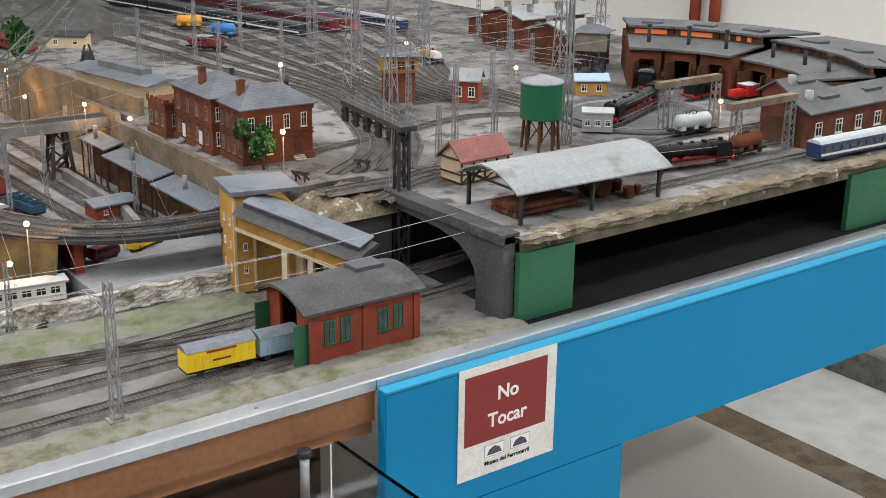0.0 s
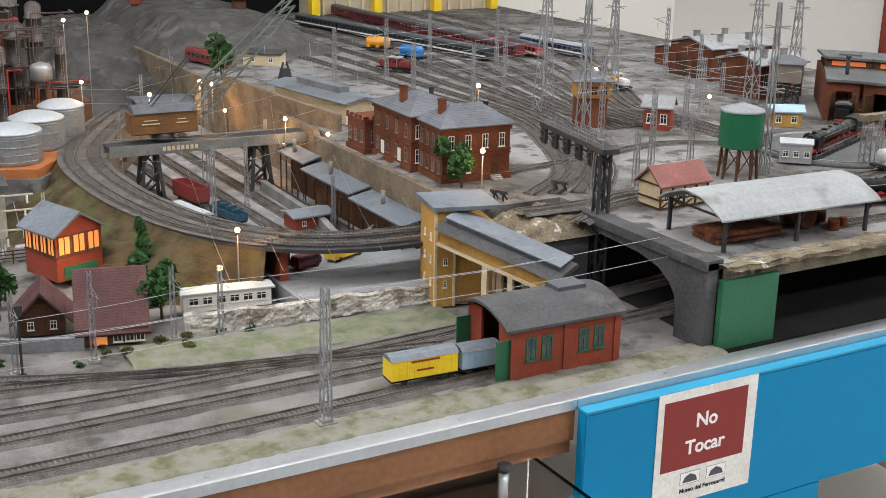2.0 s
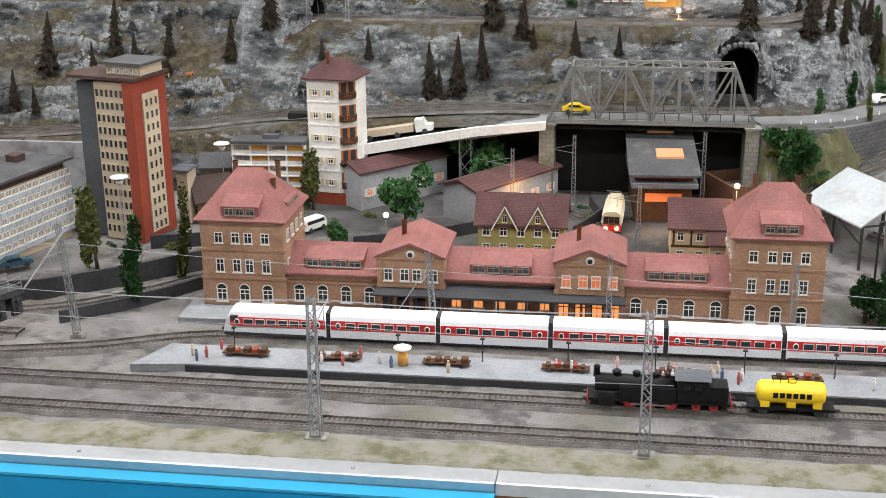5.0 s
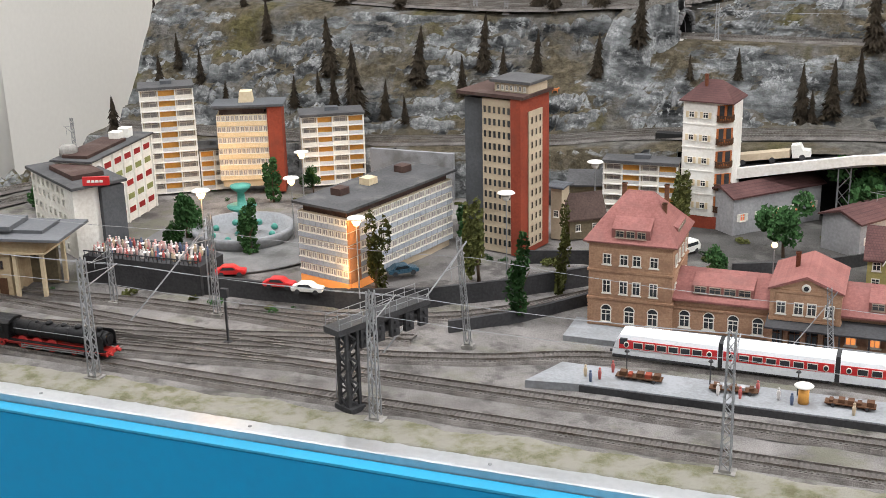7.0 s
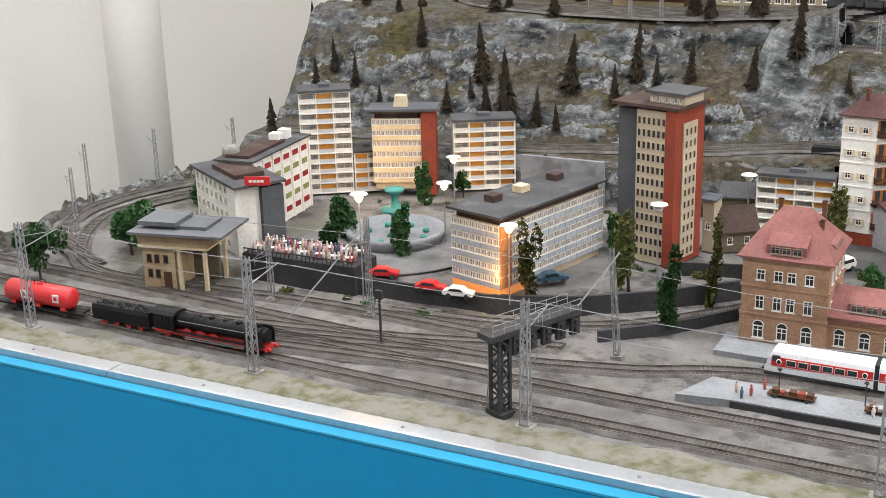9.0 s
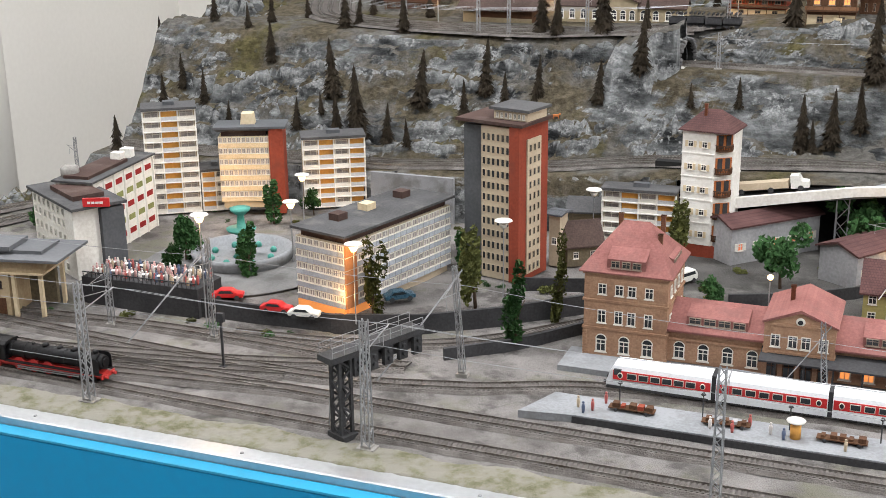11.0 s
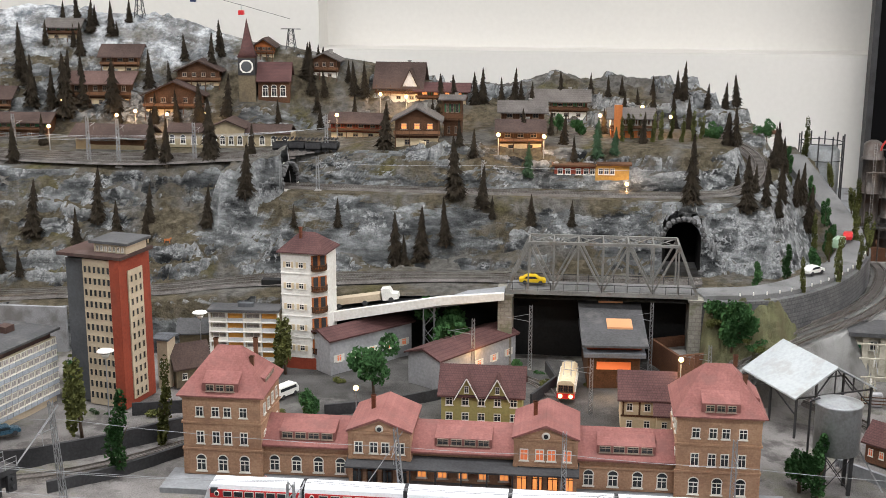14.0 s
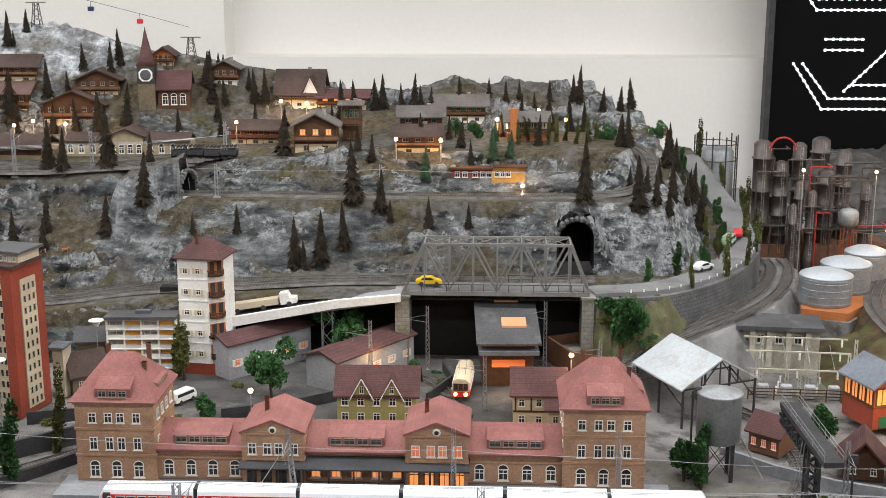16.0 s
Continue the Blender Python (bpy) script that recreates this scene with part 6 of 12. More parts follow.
def signal_gantry(x, y, z, rz, h, L, near=0.025):
    t = thing("signal_gantry", pose(x, y, z, 0, 0, rz), "dark steel signal gantry with railed walkway on one leg", "signal")
    bm = B()
    lattice(bm, (0, 0, 0), (0, 0, h), 0.017, 0.017, 0.004, 7)
    part("leg", bm, BLACKWALL, t)
    bm = B()
    box(bm, -0.016, 0.016, -0.012, 0.012, -0.003, 0.004)
    part("foot", bm, BLACKWALL, t)
    bm = B()
    box(bm, -0.014, 0.014, -near, L, h, h + 0.008)
    part("walkway", bm, DARKSTEEL, t)
    for s in (-0.013, 0.013):
        bm = B()
        for i in range(9):
            yy = 0.003 - near + (L + near - 0.005) * i / 8
            bar(bm, (s, yy, h + 0.008), (s, yy, h + 0.022), 0.0007)
        bar(bm, (s, 0.003 - near, h + 0.022), (s, L - 0.002, h + 0.022), 0.0007)
        bar(bm, (s, 0.003 - near, h + 0.015), (s, L - 0.002, h + 0.015), 0.0006)
        part("guard_rail", bm, STEEL, t)
    for i in range(5):
        for sx in (-1, 1):
            bm = B()
            yy = 0.012 + i * (L - 0.03) / 4
            box(bm, sx * 0.010 - 0.003, sx * 0.010 + 0.003, yy, yy + 0.014, h - 0.026, h - 0.001)
            tube(bm, (sx * 0.013, yy + 0.007, h - 0.007), (sx * 0.017, yy + 0.007, h - 0.007), 0.003, n=8)
            tube(bm, (sx * 0.013, yy + 0.007, h - 0.018), (sx * 0.017, yy + 0.007, h - 0.018), 0.003, n=8)
            part("signal_head", bm, BLACKWALL, t)
    bm = B()
    for yy in (0.0, L * 0.5, L - 0.006):
        bar(bm, (-0.012, yy, h - 0.012), (0.012, yy, h - 0.012), 0.002)
    bar(bm, (0, 0, h - 0.012), (0, L - 0.004, h - 0.012), 0.002)
    part("under_beam", bm, BLACKWALL, t)
    bm = B()
    bar(bm, (-0.022, 0.0, 0), (-0.012, 0, h), 0.0012)
    bar(bm, (-0.028, 0.0, 0), (-0.016, 0, h), 0.0012)
    part("ladder", bm, STEEL, t)


signal_gantry(-1.19, 1.372, 0, -25, 0.105, 0.13)

# dwarf signal
def colour_signal(x, y, z, h=0.07):
    t = thing("line_signal", pose(x, y, z), "black line-side signal on a thin post", "signal", "line signals")
    bm = B()
    bar(bm, (0, 0, 0), (0, 0, h), 0.0028)
    box(bm, -0.005, 0.005, -0.004, 0.004, -0.002, 0.003)
    part("post", bm, BLACKWALL, t)
    bm = B()
    box(bm, -0.0055, 0.0055, -0.003, 0.003, h, h + 0.013)
    part("head", bm, BLACKWALL, t)


colour_signal(-1.444, 1.508, 0)


# ---- houses behind the station ----
def house(name, x, y, z, rz, W, D, h, rh, wall, roof, label, along="x", cols=3, rows=1, ww=0.009, wz=0.012, over=0.006, style="plain", lit=False, sides="s", shut=None, group="houses"):
    t = thing(name, pose(x, y, z, 0, 0, rz), label, "house", group)
    bm = B()
    gable_wall(bm, 0, W, 0, D, 0, h, rh, along)
    part("wall", bm, wall, t)
    bm = B()
    k = rh / ((D if along == "x" else W) / 2) * over
    if along == "x":
        gable_roof(bm, -over, W + over, -over, D + over, h - k + 0.0006, rh + k, "x")
    else:
        gable_roof(bm, -over, W + over, -over, D + over, h - k + 0.0006, rh + k, "y")
    part("roof", bm, roof, t)
    g = LITDIM if lit else GLASS
    zs = [h * (i + 0.5) / rows - wz / 2 for i in range(rows)]
    if "s" in sides:
        windows(t, [(xx, 0, zz) for zz in zs for xx in spread(cols, 0, W)], ww, wz, "s", style, glass=g)
    for f, xx in (("e", W), ("w", 0)):
        if f in sides:
            windows(t, [(xx, yy, zz) for zz in zs for yy in spread(max(2, int(D / 0.03)), 0, D)], ww, wz, f, style, glass=g)
    if shut:
        for zz in zs:
            for xx in spread(cols, 0, W):
                for s in (-1, 1):
                    bm = B()
                    box(bm, xx + s * ww * 0.8 - ww * 0.26, xx + s * ww * 0.8 + ww * 0.26, -0.001, 0.0003, zz, zz + wz)
                    part("shutter", bm, shut, t)
    return t


# grey barn-like houses with maroon roofs
house("grey_house", -0.828, 2.126, 0.02, 47, 0.19, 0.065, 0.072, 0.011, GREYPL, ROOFDARK, "grey rendered house with maroon roof and white shutters", cols=5, rows=1, ww=0.011, wz=0.013, shut=FRAME, lit=True)
house("grey_house", -0.622, 2.068, 0.02, 55, 0.215, 0.075, 0.062, 0.012, GREYPL, ROOFDARK, "grey rendered house with maroon roof and lit eaves", cols=5, rows=1, ww=0.011, wz=0.013, shut=FRAME, lit=True)
glow_light(-0.55, 2.13, 0.082, 0.02)

yh = house("olive_house", -0.604, 1.925, 0.024, 0, 0.132, 0.075, 0.052, 0.034, OLIVE, ROOFDARK, "olive two-storey house with twin white-edged gables", cols=5, rows=2, ww=0.012, wz=0.014)
for gx in (0.042, 0.092):
    bm = B()
    prism(bm, [(gx - 0.016, 0.047), (gx + 0.016, 0.047), (gx, 0.078)], "y", -0.004, 0.035)
    part("gable_wall", bm, OLIVE, yh)
    bm = B()
    for s in (-1, 1):
        prism(bm, [(gx, 0.079), (gx + s * 0.02, 0.042), (gx + s * 0.0215, 0.0445), (gx, 0.0835)], "y", -0.008, 0.04)
    part("gable_roof", bm, ROOFDARK, yh)
    bm = B()
    for s in (-1, 1):
        bar(bm, (gx, -0.0085, 0.081), (gx + s * 0.0205, -0.0085, 0.043), 0.0016)
    part("bargeboard", bm, WHITEPL, yh)
    windows(yh, [(gx, -0.004, 0.055)], 0.007, 0.012)

th = house("timbered_house", -0.312, 1.93, 0.02, 0, 0.085, 0.08, 0.058, 0.03, CREAM, ROOFDARK, "cream half-timbered house with steep maroon roof", cols=3, rows=2, ww=0.01, wz=0.013)
for xx in (0.004, 0.03, 0.055, 0.08):
    bm = B()
    box(bm, xx - 0.0015, xx + 0.0015, -0.0012, 0, 0.028, 0.058)
    part("timber_post", bm, WOOD, th)
bm = B()
box(bm, 0, 0.085, -0.0014, 0, 0.027, 0.03)
part("timber_beam", bm, WOOD, th)
house("lean_house", -0.255, 1.915, 0.02, 0, 0.05, 0.06, 0.04, 0.03, CREAM, ROOFDARK, "small cream annex with a steep maroon roof", cols=2, rows=1)

# tram shed with lit interior
ts = thing("open_goods_shed", pose(-0.368, 2.10, 0.038, 0, 0, 3), "open shed with grey flat roof and warm lit skylights", "building")
bm = B()
box(bm, 0.004, 0.096, 0.02, 0.23, -0.02, 0.05)
part("wall", bm, CHALETWOOD, ts)
bm = B()
box(bm, -0.004, 0.104, -0.002, 0.235, 0.0502, 0.058)
part("fascia", bm, ROOFGREY, ts)
bm = B()
prism(bm, [(0.02, 0.0582), (0.185, 0.0582), (0.185, 0.104), (0.02, 0.071)], "x", 0.002, 0.098)
part("clerestory", bm, REDPANEL, ts)
bm = B()
prism(bm, [(0.0, 0.068), (0.19, 0.106), (0.19, 0.110), (0.0, 0.072)], "x", -0.008, 0.108)
part("roof", bm, FELT, ts)
SKYL = glow("lit_skylight", (0.55, 0.27, 0.13), 0.12)
for yy, xx in ((0.06, 0.04), (0.16, 0.03)):
    bm = B()
    prism(bm, [(yy, 0.0718 + 0.2 * yy), (yy + 0.035, 0.0788 + 0.2 * yy), (yy + 0.035, 0.0815 + 0.2 * yy), (yy, 0.0755 + 0.2 * yy)], "x", xx, xx + 0.045)
    part("skylight", bm, SKYL, ts, "warm glowing skylight")
bm = B()
box(bm, 0.02, 0.08, 0.0185, 0.0198, 0.022, 0.036)
part("lit_opening", bm, LITDIM, ts)
glow_light(-0.33, 2.07, 0.05, 0.012)
bp = thing("brick_pit", pose(-0.203, 2.165, 0, 0, 0, 24), "brown roofless brick enclosure with a low parapet", "building")
for a in ((0, 0.09, 0, 0.005), (0, 0.09, 0.105, 0.11), (0, 0.005, 0.005, 0.105), (0.085, 0.09, 0.005, 0.105)):
    bm = B()
    box(bm, *a, -0.003, 0.075)
    part("wall", bm, BROWNBRICK, bp)
bm = B()
box(bm, 0.005, 0.085, 0.005, 0.105, 0.05, 0.055)
part("flat_roof", bm, CONC, bp)

# tram
def tram(x, y, z, rz):
    t = thing("tram_car", pose(x, y, z, 0, 0, rz), "cream and red model tram with lit headlamps", "tram")
    bm = B()
    prism(bm, [(-0.014, 0.005), (0.014, 0.005), (0.015, 0.014), (0.0135, 0.033), (0.008, 0.0375), (-0.008, 0.0375), (-0.0135, 0.033), (-0.015, 0.014)], "y", 0, 0.11)
    part("body", bm, CREAM, t)
    bm = B()
    box(bm, -0.0152, 0.0152, -0.0008, 0.1108, 0.006, 0.015)
    part("lower_band", bm, REDTRAIN, t)
    windows(t, [(k, -0.0005, 0.018) for k in (-0.0085, 0, 0.0085)], 0.008, 0.012, frame=WOOD)
    windows(t, [(0.0145, yy, 0.018) for yy in spread(7, 0.005, 0.105)], 0.011, 0.011, "e")
    windows(t, [(-0.0145, yy, 0.018) for yy in spread(7, 0.005, 0.105)], 0.011, 0.011, "w")
    for k in (-0.009, 0.009):
        bm = B()
        ball(bm, (k, -0.003, 0.011), 0.0035)
        part("headlamp", bm, GLOBE, t)
    bm = B()
    for s in (-0.006, 0.006):
        bar(bm, (s, 0.03, 0.038), (s, 0.06, 0.052), 0.001)
        bar(bm, (s, 0.06, 0.052), (s, 0.035, 0.062), 0.001)
    bar(bm, (-0.011, 0.035, 0.062), (0.011, 0.035, 0.062), 0.001)
    part("pantograph", bm, STEEL, t)


tram(-0.402, 2.03, 0.030, -3)
street_lamp(-0.40, 1.86, 0.02, 0.055, False, 0.012)
street_lamp(-0.215, 1.98, 0.02, 0.11, False, 0.01)
street_lamp(-0.73, 1.84, 0.02, 0.09, False)
street_lamp(-0.90, 1.90, 0.02, 0.075, False, 0.008)
track([(-0.41, 1.98, 0.026), (-0.45, 2.12, 0.026), (-0.56, 2.2, 0.026), (-0.62, 2.27, 0.02)], ballast=False)
track([(-0.26, 2.0, 0.026), (-0.22, 2.15, 0.026), (-0.27, 2.27, 0.02)], ballast=False)

# ---- road ramp and truss bridge ----
bm = B()
prism(bm, [(2.215, -0.012), (2.27, -0.012), (2.27, 0.0), (2.215, 0.0)], "x", -0.92, -0.52)
for v in bm.verts:
    v.co.z += 0.166 - 0.05 * max(0.0, min(1.0, (-0.6 - v.co.x) / 0.3)) - (0.01 if v.co.x < -0.7 else 0)
bmesh.ops.recalc_face_normals(bm, faces=bm.faces[:])
rr = thing("road_ramp", Matrix.Identity(4), "pale concrete road ramp climbing to the bridge", "road")
part("deck", bm, PAVE, rr)
bm = B()
prism(bm, [(-0.92, 0.088), (-0.92, 0.108), (-0.64, 0.158), (-0.52, 0.17), (-0.52, 0.156), (-0.64, 0.142)], "y", 2.206, 2.2145)
part("parapet", bm, WHITEPL, rr)
for xx in (-0.66,):
    bm = B()
    lattice(bm, (xx, 2.23, 0.02), (xx, 2.23, 0.145), 0.02, 0.02, 0.002, 5)
    part("trestle", bm, STEEL, rr)


def truss_bridge(x0, x1, y0, y1, zb, zt):
    t = thing("truss_bridge", Matrix.Identity(4), "grey steel truss railway bridge over dark openings", "bridge")
    L, n = x1 - x0, 6
    for y in (y0, y1):
        bm = B()
        box(bm, x0, x1, y - 0.003, y + 0.003, zb - 0.008, zb)
        part("lower_chord", bm, BRIDGESTEEL, t)
        bm = B()
        box(bm, x0 + L * 0.115, x1 - L * 0.105, y - 0.0025, y + 0.0025, zt - 0.005, zt)
        part("upper_chord", bm, BRIDGESTEEL, t)
        xs = [x0 + L * (0.115 + 0.78 * i / n) for i in range(n + 1)]
        for a, b in ((x0 + 0.002, xs[0]), (x1 - 0.002, xs[-1])):
            bm = B()
            tube(bm, (a, y, zb), (b, y, zt - 0.003), 0.0036, n=4)
            part("end_post", bm, BRIDGESTEEL, t)
        for i, x in enumerate(xs):
            bm = B()
            tube(bm, (x, y, zb), (x, y, zt - 0.005), 0.0021, n=4)
            part("post", bm, BRIDGESTEEL, t)
            if i < n:
                bm = B()
                p, q = ((x, zt - 0.004), (xs[i + 1], zb)) if i % 2 == 0 else ((x, zb), (xs[i + 1], zt - 0.004))
                tube(bm, (p[0], y, p[1]), (q[0], y, q[1]), 0.0024, n=4)
                part("diagonal", bm, BRIDGESTEEL, t)
    for i, x in enumerate(xs):
        bm = B()
        bar(bm, (x, y0, zt - 0.002), (x, y1, zt - 0.002), 0.0025)
        part("cross_strut", bm, BRIDGESTEEL, t)
        if i < n:
            bm = B()
            bar(bm, (x, y0, zt - 0.002), (xs[i + 1], y1, zt - 0.002), 0.0014)
            bar(bm, (x, y1, zt - 0.003), (xs[i + 1], y0, zt - 0.003), 0.0014)
            part("wind_brace", bm, BRIDGESTEEL, t)
    bm = B()
    box(bm, x0, x1, y0 + 0.004, y1 - 0.004, zb - 0.006, zb + 0.001)
    part("deck", bm, ASPHALT, t)
    for y in (y0 - 0.004, y1 + 0.004):
        bm = B()
        bar(bm, (x0, y, zb + 0.014), (x1, y, zb + 0.014), 0.0012)
        for i in range(15):
            x = x0 + L * (i + 0.5) / 15
            bar(bm, (x, y, zb), (x, y, zb + 0.014), 0.0011)
        part("railing", bm, DARKSTEEL, t)


truss_bridge(-0.517, -0.168, 2.235, 2.298, 0.170, 0.262)
for x0, x1, lab in ((-0.532, -0.506, "pale quarry-stone bridge pier"), (-0.182, -0.16, "mossy quarry-stone bridge abutment")):
    bm = B()
    box(bm, x0, x1, 2.228, 2.30, 0, 0.158)
    box(bm, x0 - 0.003, x1 + 0.003, 2.226, 2.302, 0.1582, 0.162)
    solo("bridge_pier", bm, PIERSTONE, Matrix.Identity(4), lab + " with stained faces", "pier", "bridge piers")
car(-0.47, 2.265, 0.174, 0, YELLOWP, "yellow model car on the bridge road")
# flat truck on the ramp
lt = thing("model_lorry", pose(-0.78, 2.235, 0.133, 0, -9, 0), "beige model lorry climbing the ramp", "lorry")
bm = B()
box(bm, -0.09, 0.03, -0.011, 0.011, 0.006, 0.018)
part("load_bed", bm, BEIGE, lt)
bm = B()
prism(bm, [(0.034, 0.004), (0.064, 0.004), (0.064, 0.014), (0.053, 0.016), (0.049, 0.026), (0.034, 0.026)], "y", -0.011, 0.011)
part("cab", bm, WHITECAR, lt)
for xx in (-0.07, -0.05, 0.0, 0.05):
    bm = B()
    tube(bm, (xx, -0.012, 0.004), (xx, 0.012, 0.004), 0.005, n=14)
    part("axle", bm, BLACKWALL, lt)
# near-black sheet that paints the shade of the cavity under the rail shelf
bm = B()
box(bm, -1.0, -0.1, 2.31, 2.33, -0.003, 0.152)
solo("shelf_backing", bm, SHADECOAL, Matrix.Identity(4), "near-black sheet painted as the shade below the rail shelf", "wall")
# white low wall and small industrial buildings at the town's back
bm = B()
prism(bm, [(-1.54, 0.05), (-1.25, 0.062), (-1.25, 0.108), (-1.54, 0.088)], "y", 2.243, 2.249)
solo("white_wall", bm, WHITEPL, Matrix.Identity(4), "long low white wall beside the rear track", "wall")
house("brown_house", -1.085, 2.03, 0.025, 35, 0.06, 0.05, 0.04, 0.03, BROWNPL, ROOFBROWN, "brown-grey cottage with maroon roof behind the station", cols=2)
house("dark_shed", -1.12, 2.16, 0.025, 10, 0.075, 0.07, 0.06, 0.015, BROWNPL, FELT, "dark brown-grey shed with felt roof", cols=2)
house("tall_annex", -1.118, 2.03, 0.025, -10, 0.02, 0.03, 0.09, 0.002, BEIGE, ROOFGREY, "narrow beige annex beside the tower", cols=1)
# figures and carts on the platforms
for i in range(34):
    figurine(rng.uniform(-0.93, 0.0), rng.uniform(1.518, 1.565), 0.0075)
for i in range(14):
    figurine(rng.uniform(-0.98, -0.1), rng.uniform(1.655, 1.69), 0.006)


def baggage_cart(x, y, m, label):
    t = thing("baggage_cart", pose(x, y, 0.0075, 0, 0, rng.uniform(-4, 4)), label, "cart", "baggage carts")
    bm = B()
    box(bm, -0.03, 0.03, -0.007, 0.007, 0.004, 0.0055)
    part("bed", bm, WOOD, t)
    for k in range(5):
        bm = B()
        w = rng.uniform(0.003, 0.006)
        box(bm, -0.025 + k * 0.011, -0.025 + k * 0.011 + w * 1.5, -0.005, 0.005, 0.0055, 0.0055 + w)
        part("crate", bm, m if k % 2 else WOOD, t)
    for xx in (-0.02, 0.02):
        bm = B()
        tube(bm, (xx, -0.008, 0.0025), (xx, 0.008, 0.0025), 0.0025, n=10)
        part("wheel", bm, DARKSTEEL, t)


for x, m in ((-0.86, REDPANEL), (-0.6, WOOD), (-0.45, REDPANEL), (-0.31, WOOD), (-0.17, REDPANEL), (-0.74, GREYPL)):
    baggage_cart(x, 1.545, m, "small wooden baggage cart loaded with crates")
kiosk = thing("advert_column", pose(-0.655, 1.54, 0.0075), "round advertising column with a white cap", "column")
bm = B()
tube(bm, (0, 0, 0), (0, 0, 0.022), 0.0065, n=18)
part("drum", bm, ORANGEP, kiosk)
bm = B()
lathe(bm, [(0.011, 0.022), (0.012, 0.0235), (0.004, 0.027)], 18)
part("cap", bm, WHITEPL, kiosk)
for i in range(9):
    x = -0.88 + i * 0.108
    t = thing("platform_lamp", pose(x, 1.56, 0.0075), "thin black platform lamp post", "lamp", "platform lamps")
    bm = B()
    tube(bm, (0, 0, 0), (0, 0, 0.03), 0.0009)
    part("pole", bm, DARKSTEEL, t)
    bm = B()
    lathe(bm, [(0.001, 0.03), (0.0035, 0.031), (0.0015, 0.034)], 12)
    part("shade", bm, DARKSTEEL, t)


# ---- locomotives and wagons ----
def wheelset(t, x, r, m, y=0.0085):
    for s in (-1, 1):
        bm = B()
        tube(bm, (x, s * y, r + 0.0045), (x, s * (y + 0.0028), r + 0.0045), r, n=18)
        w = part("wheel", bm, m, t)
        bm = B()
        tube(bm, (x, s * (y + 0.0028), r + 0.0045), (x, s * (y + 0.0036), r + 0.0045), r * 0.3, n=10)
        part("hub", bm, DARKSTEEL, w)


def tank_engine(x, y, z, rz, L, label):
    """Side-tank steam engine, chimney towards -x."""
    t = thing("steam_locomotive", pose(x, y, z, 0, 0, rz), label, "locomotive", "steam locomotives")
    bm = B()
    box(bm, -L / 2, L / 2, -0.0145, 0.0145, 0.0135, 0.0165)
    part("frame", bm, BLACKPAINT, t)
    bm = B()
    tube(bm, (-L / 2 + 0.008, 0, 0.031), (L * 0.12, 0, 0.031), 0.0108, n=24)
    part("boiler", bm, BLACKPAINT, t)
    for s in (-1, 1):
        bm = B()
        box(bm, -L * 0.28, L * 0.12, s * 0.0135 - 0.0025, s * 0.0135 + 0.0025, 0.0166, 0.033)
        bmesh.ops.bevel(bm, geom=bm.edges[:], offset=0.0012, segments=2, affect="EDGES")
        part("side_tank", bm, BLACKPAINT, t)
    bm = B()
    box(bm, L * 0.121, L * 0.34, -0.0148, 0.0148, 0.0166, 0.044)
    bmesh.ops.bevel(bm, geom=bm.edges[:], offset=0.001, segments=1, affect="EDGES")
    cab = part("cab", bm, BLACKPAINT, t)
    windows(t, [(L * 0.19, -0.0149, 0.031), (L * 0.27, -0.0149, 0.031)], 0.009, 0.009, frame=BLACKPAINT)
    bm = B()
    prism(bm, [(-0.017, 0.044), (0.017, 0.044), (0.011, 0.0475), (0, 0.0485), (-0.011, 0.0475)], "x", L * 0.105, L * 0.355)
    part("cab_roof", bm, DARKPANEL, t)
    bm = B()
    box(bm, L * 0.341, L / 2 - 0.004, -0.0135, 0.0135, 0.0166, 0.036)
    part("bunker", bm, BLACKPAINT, t)
    for k, r0, h in ((-0.44, 0.0042, 0.0525), (-0.30, 0.0055, 0.0475), (-0.16, 0.005, 0.047), (-0.02, 0.005, 0.0465), (0.06, 0.003, 0.046)):
        bm = B()
        lathe(bm, [(r0, 0.038), (r0 * 0.85, h - 0.003), (r0 * 1.05, h - 0.002), (r0 * 0.6, h)], 16, cx=L * k)
        part("chimney" if k < -0.4 else "dome", bm, BLACKPAINT, t)
    bm = B()
    bar(bm, (-L * 0.45, -0.0112, 0.034), (L * 0.1, -0.0112, 0.035), 0.0009)
    part("handrail", bm, STEEL, t)
    for k in (-0.2, -0.06, 0.08):
        wheelset(t, L * k, 0.0082, REDPAINT)
    for k in (-0.36, 0.26, 0.38):
        wheelset(t, L * k, 0.0052, REDPAINT)
    bm = B()
    bar(bm, (-L * 0.2, -0.0128, 0.010), (L * 0.08, -0.0128, 0.010), 0.0016)
    part("coupling_rod", bm, STEEL, t)
    bm = B()
    box(bm, -L * 0.42, -L * 0.31, -0.0155, -0.0105, 0.007, 0.0145)
    part("cylinder", bm, BLACKPAINT, t)
    for s in (-1, 1):
        bm = B()
        box(bm, s * L / 2 - 0.001, s * L / 2 + 0.001, -0.0148, 0.0148, 0.011, 0.0165)
        beam = part("buffer_beam", bm, REDPAINT, t)
        for yy in (-0.009, 0.009):
            bm = B()
            tube(bm, (s * L / 2, yy, 0.0135), (s * (L / 2 + 0.006), yy, 0.0135), 0.0022, n=10)
            part("buffer", bm, DARKSTEEL, beam)
    return t


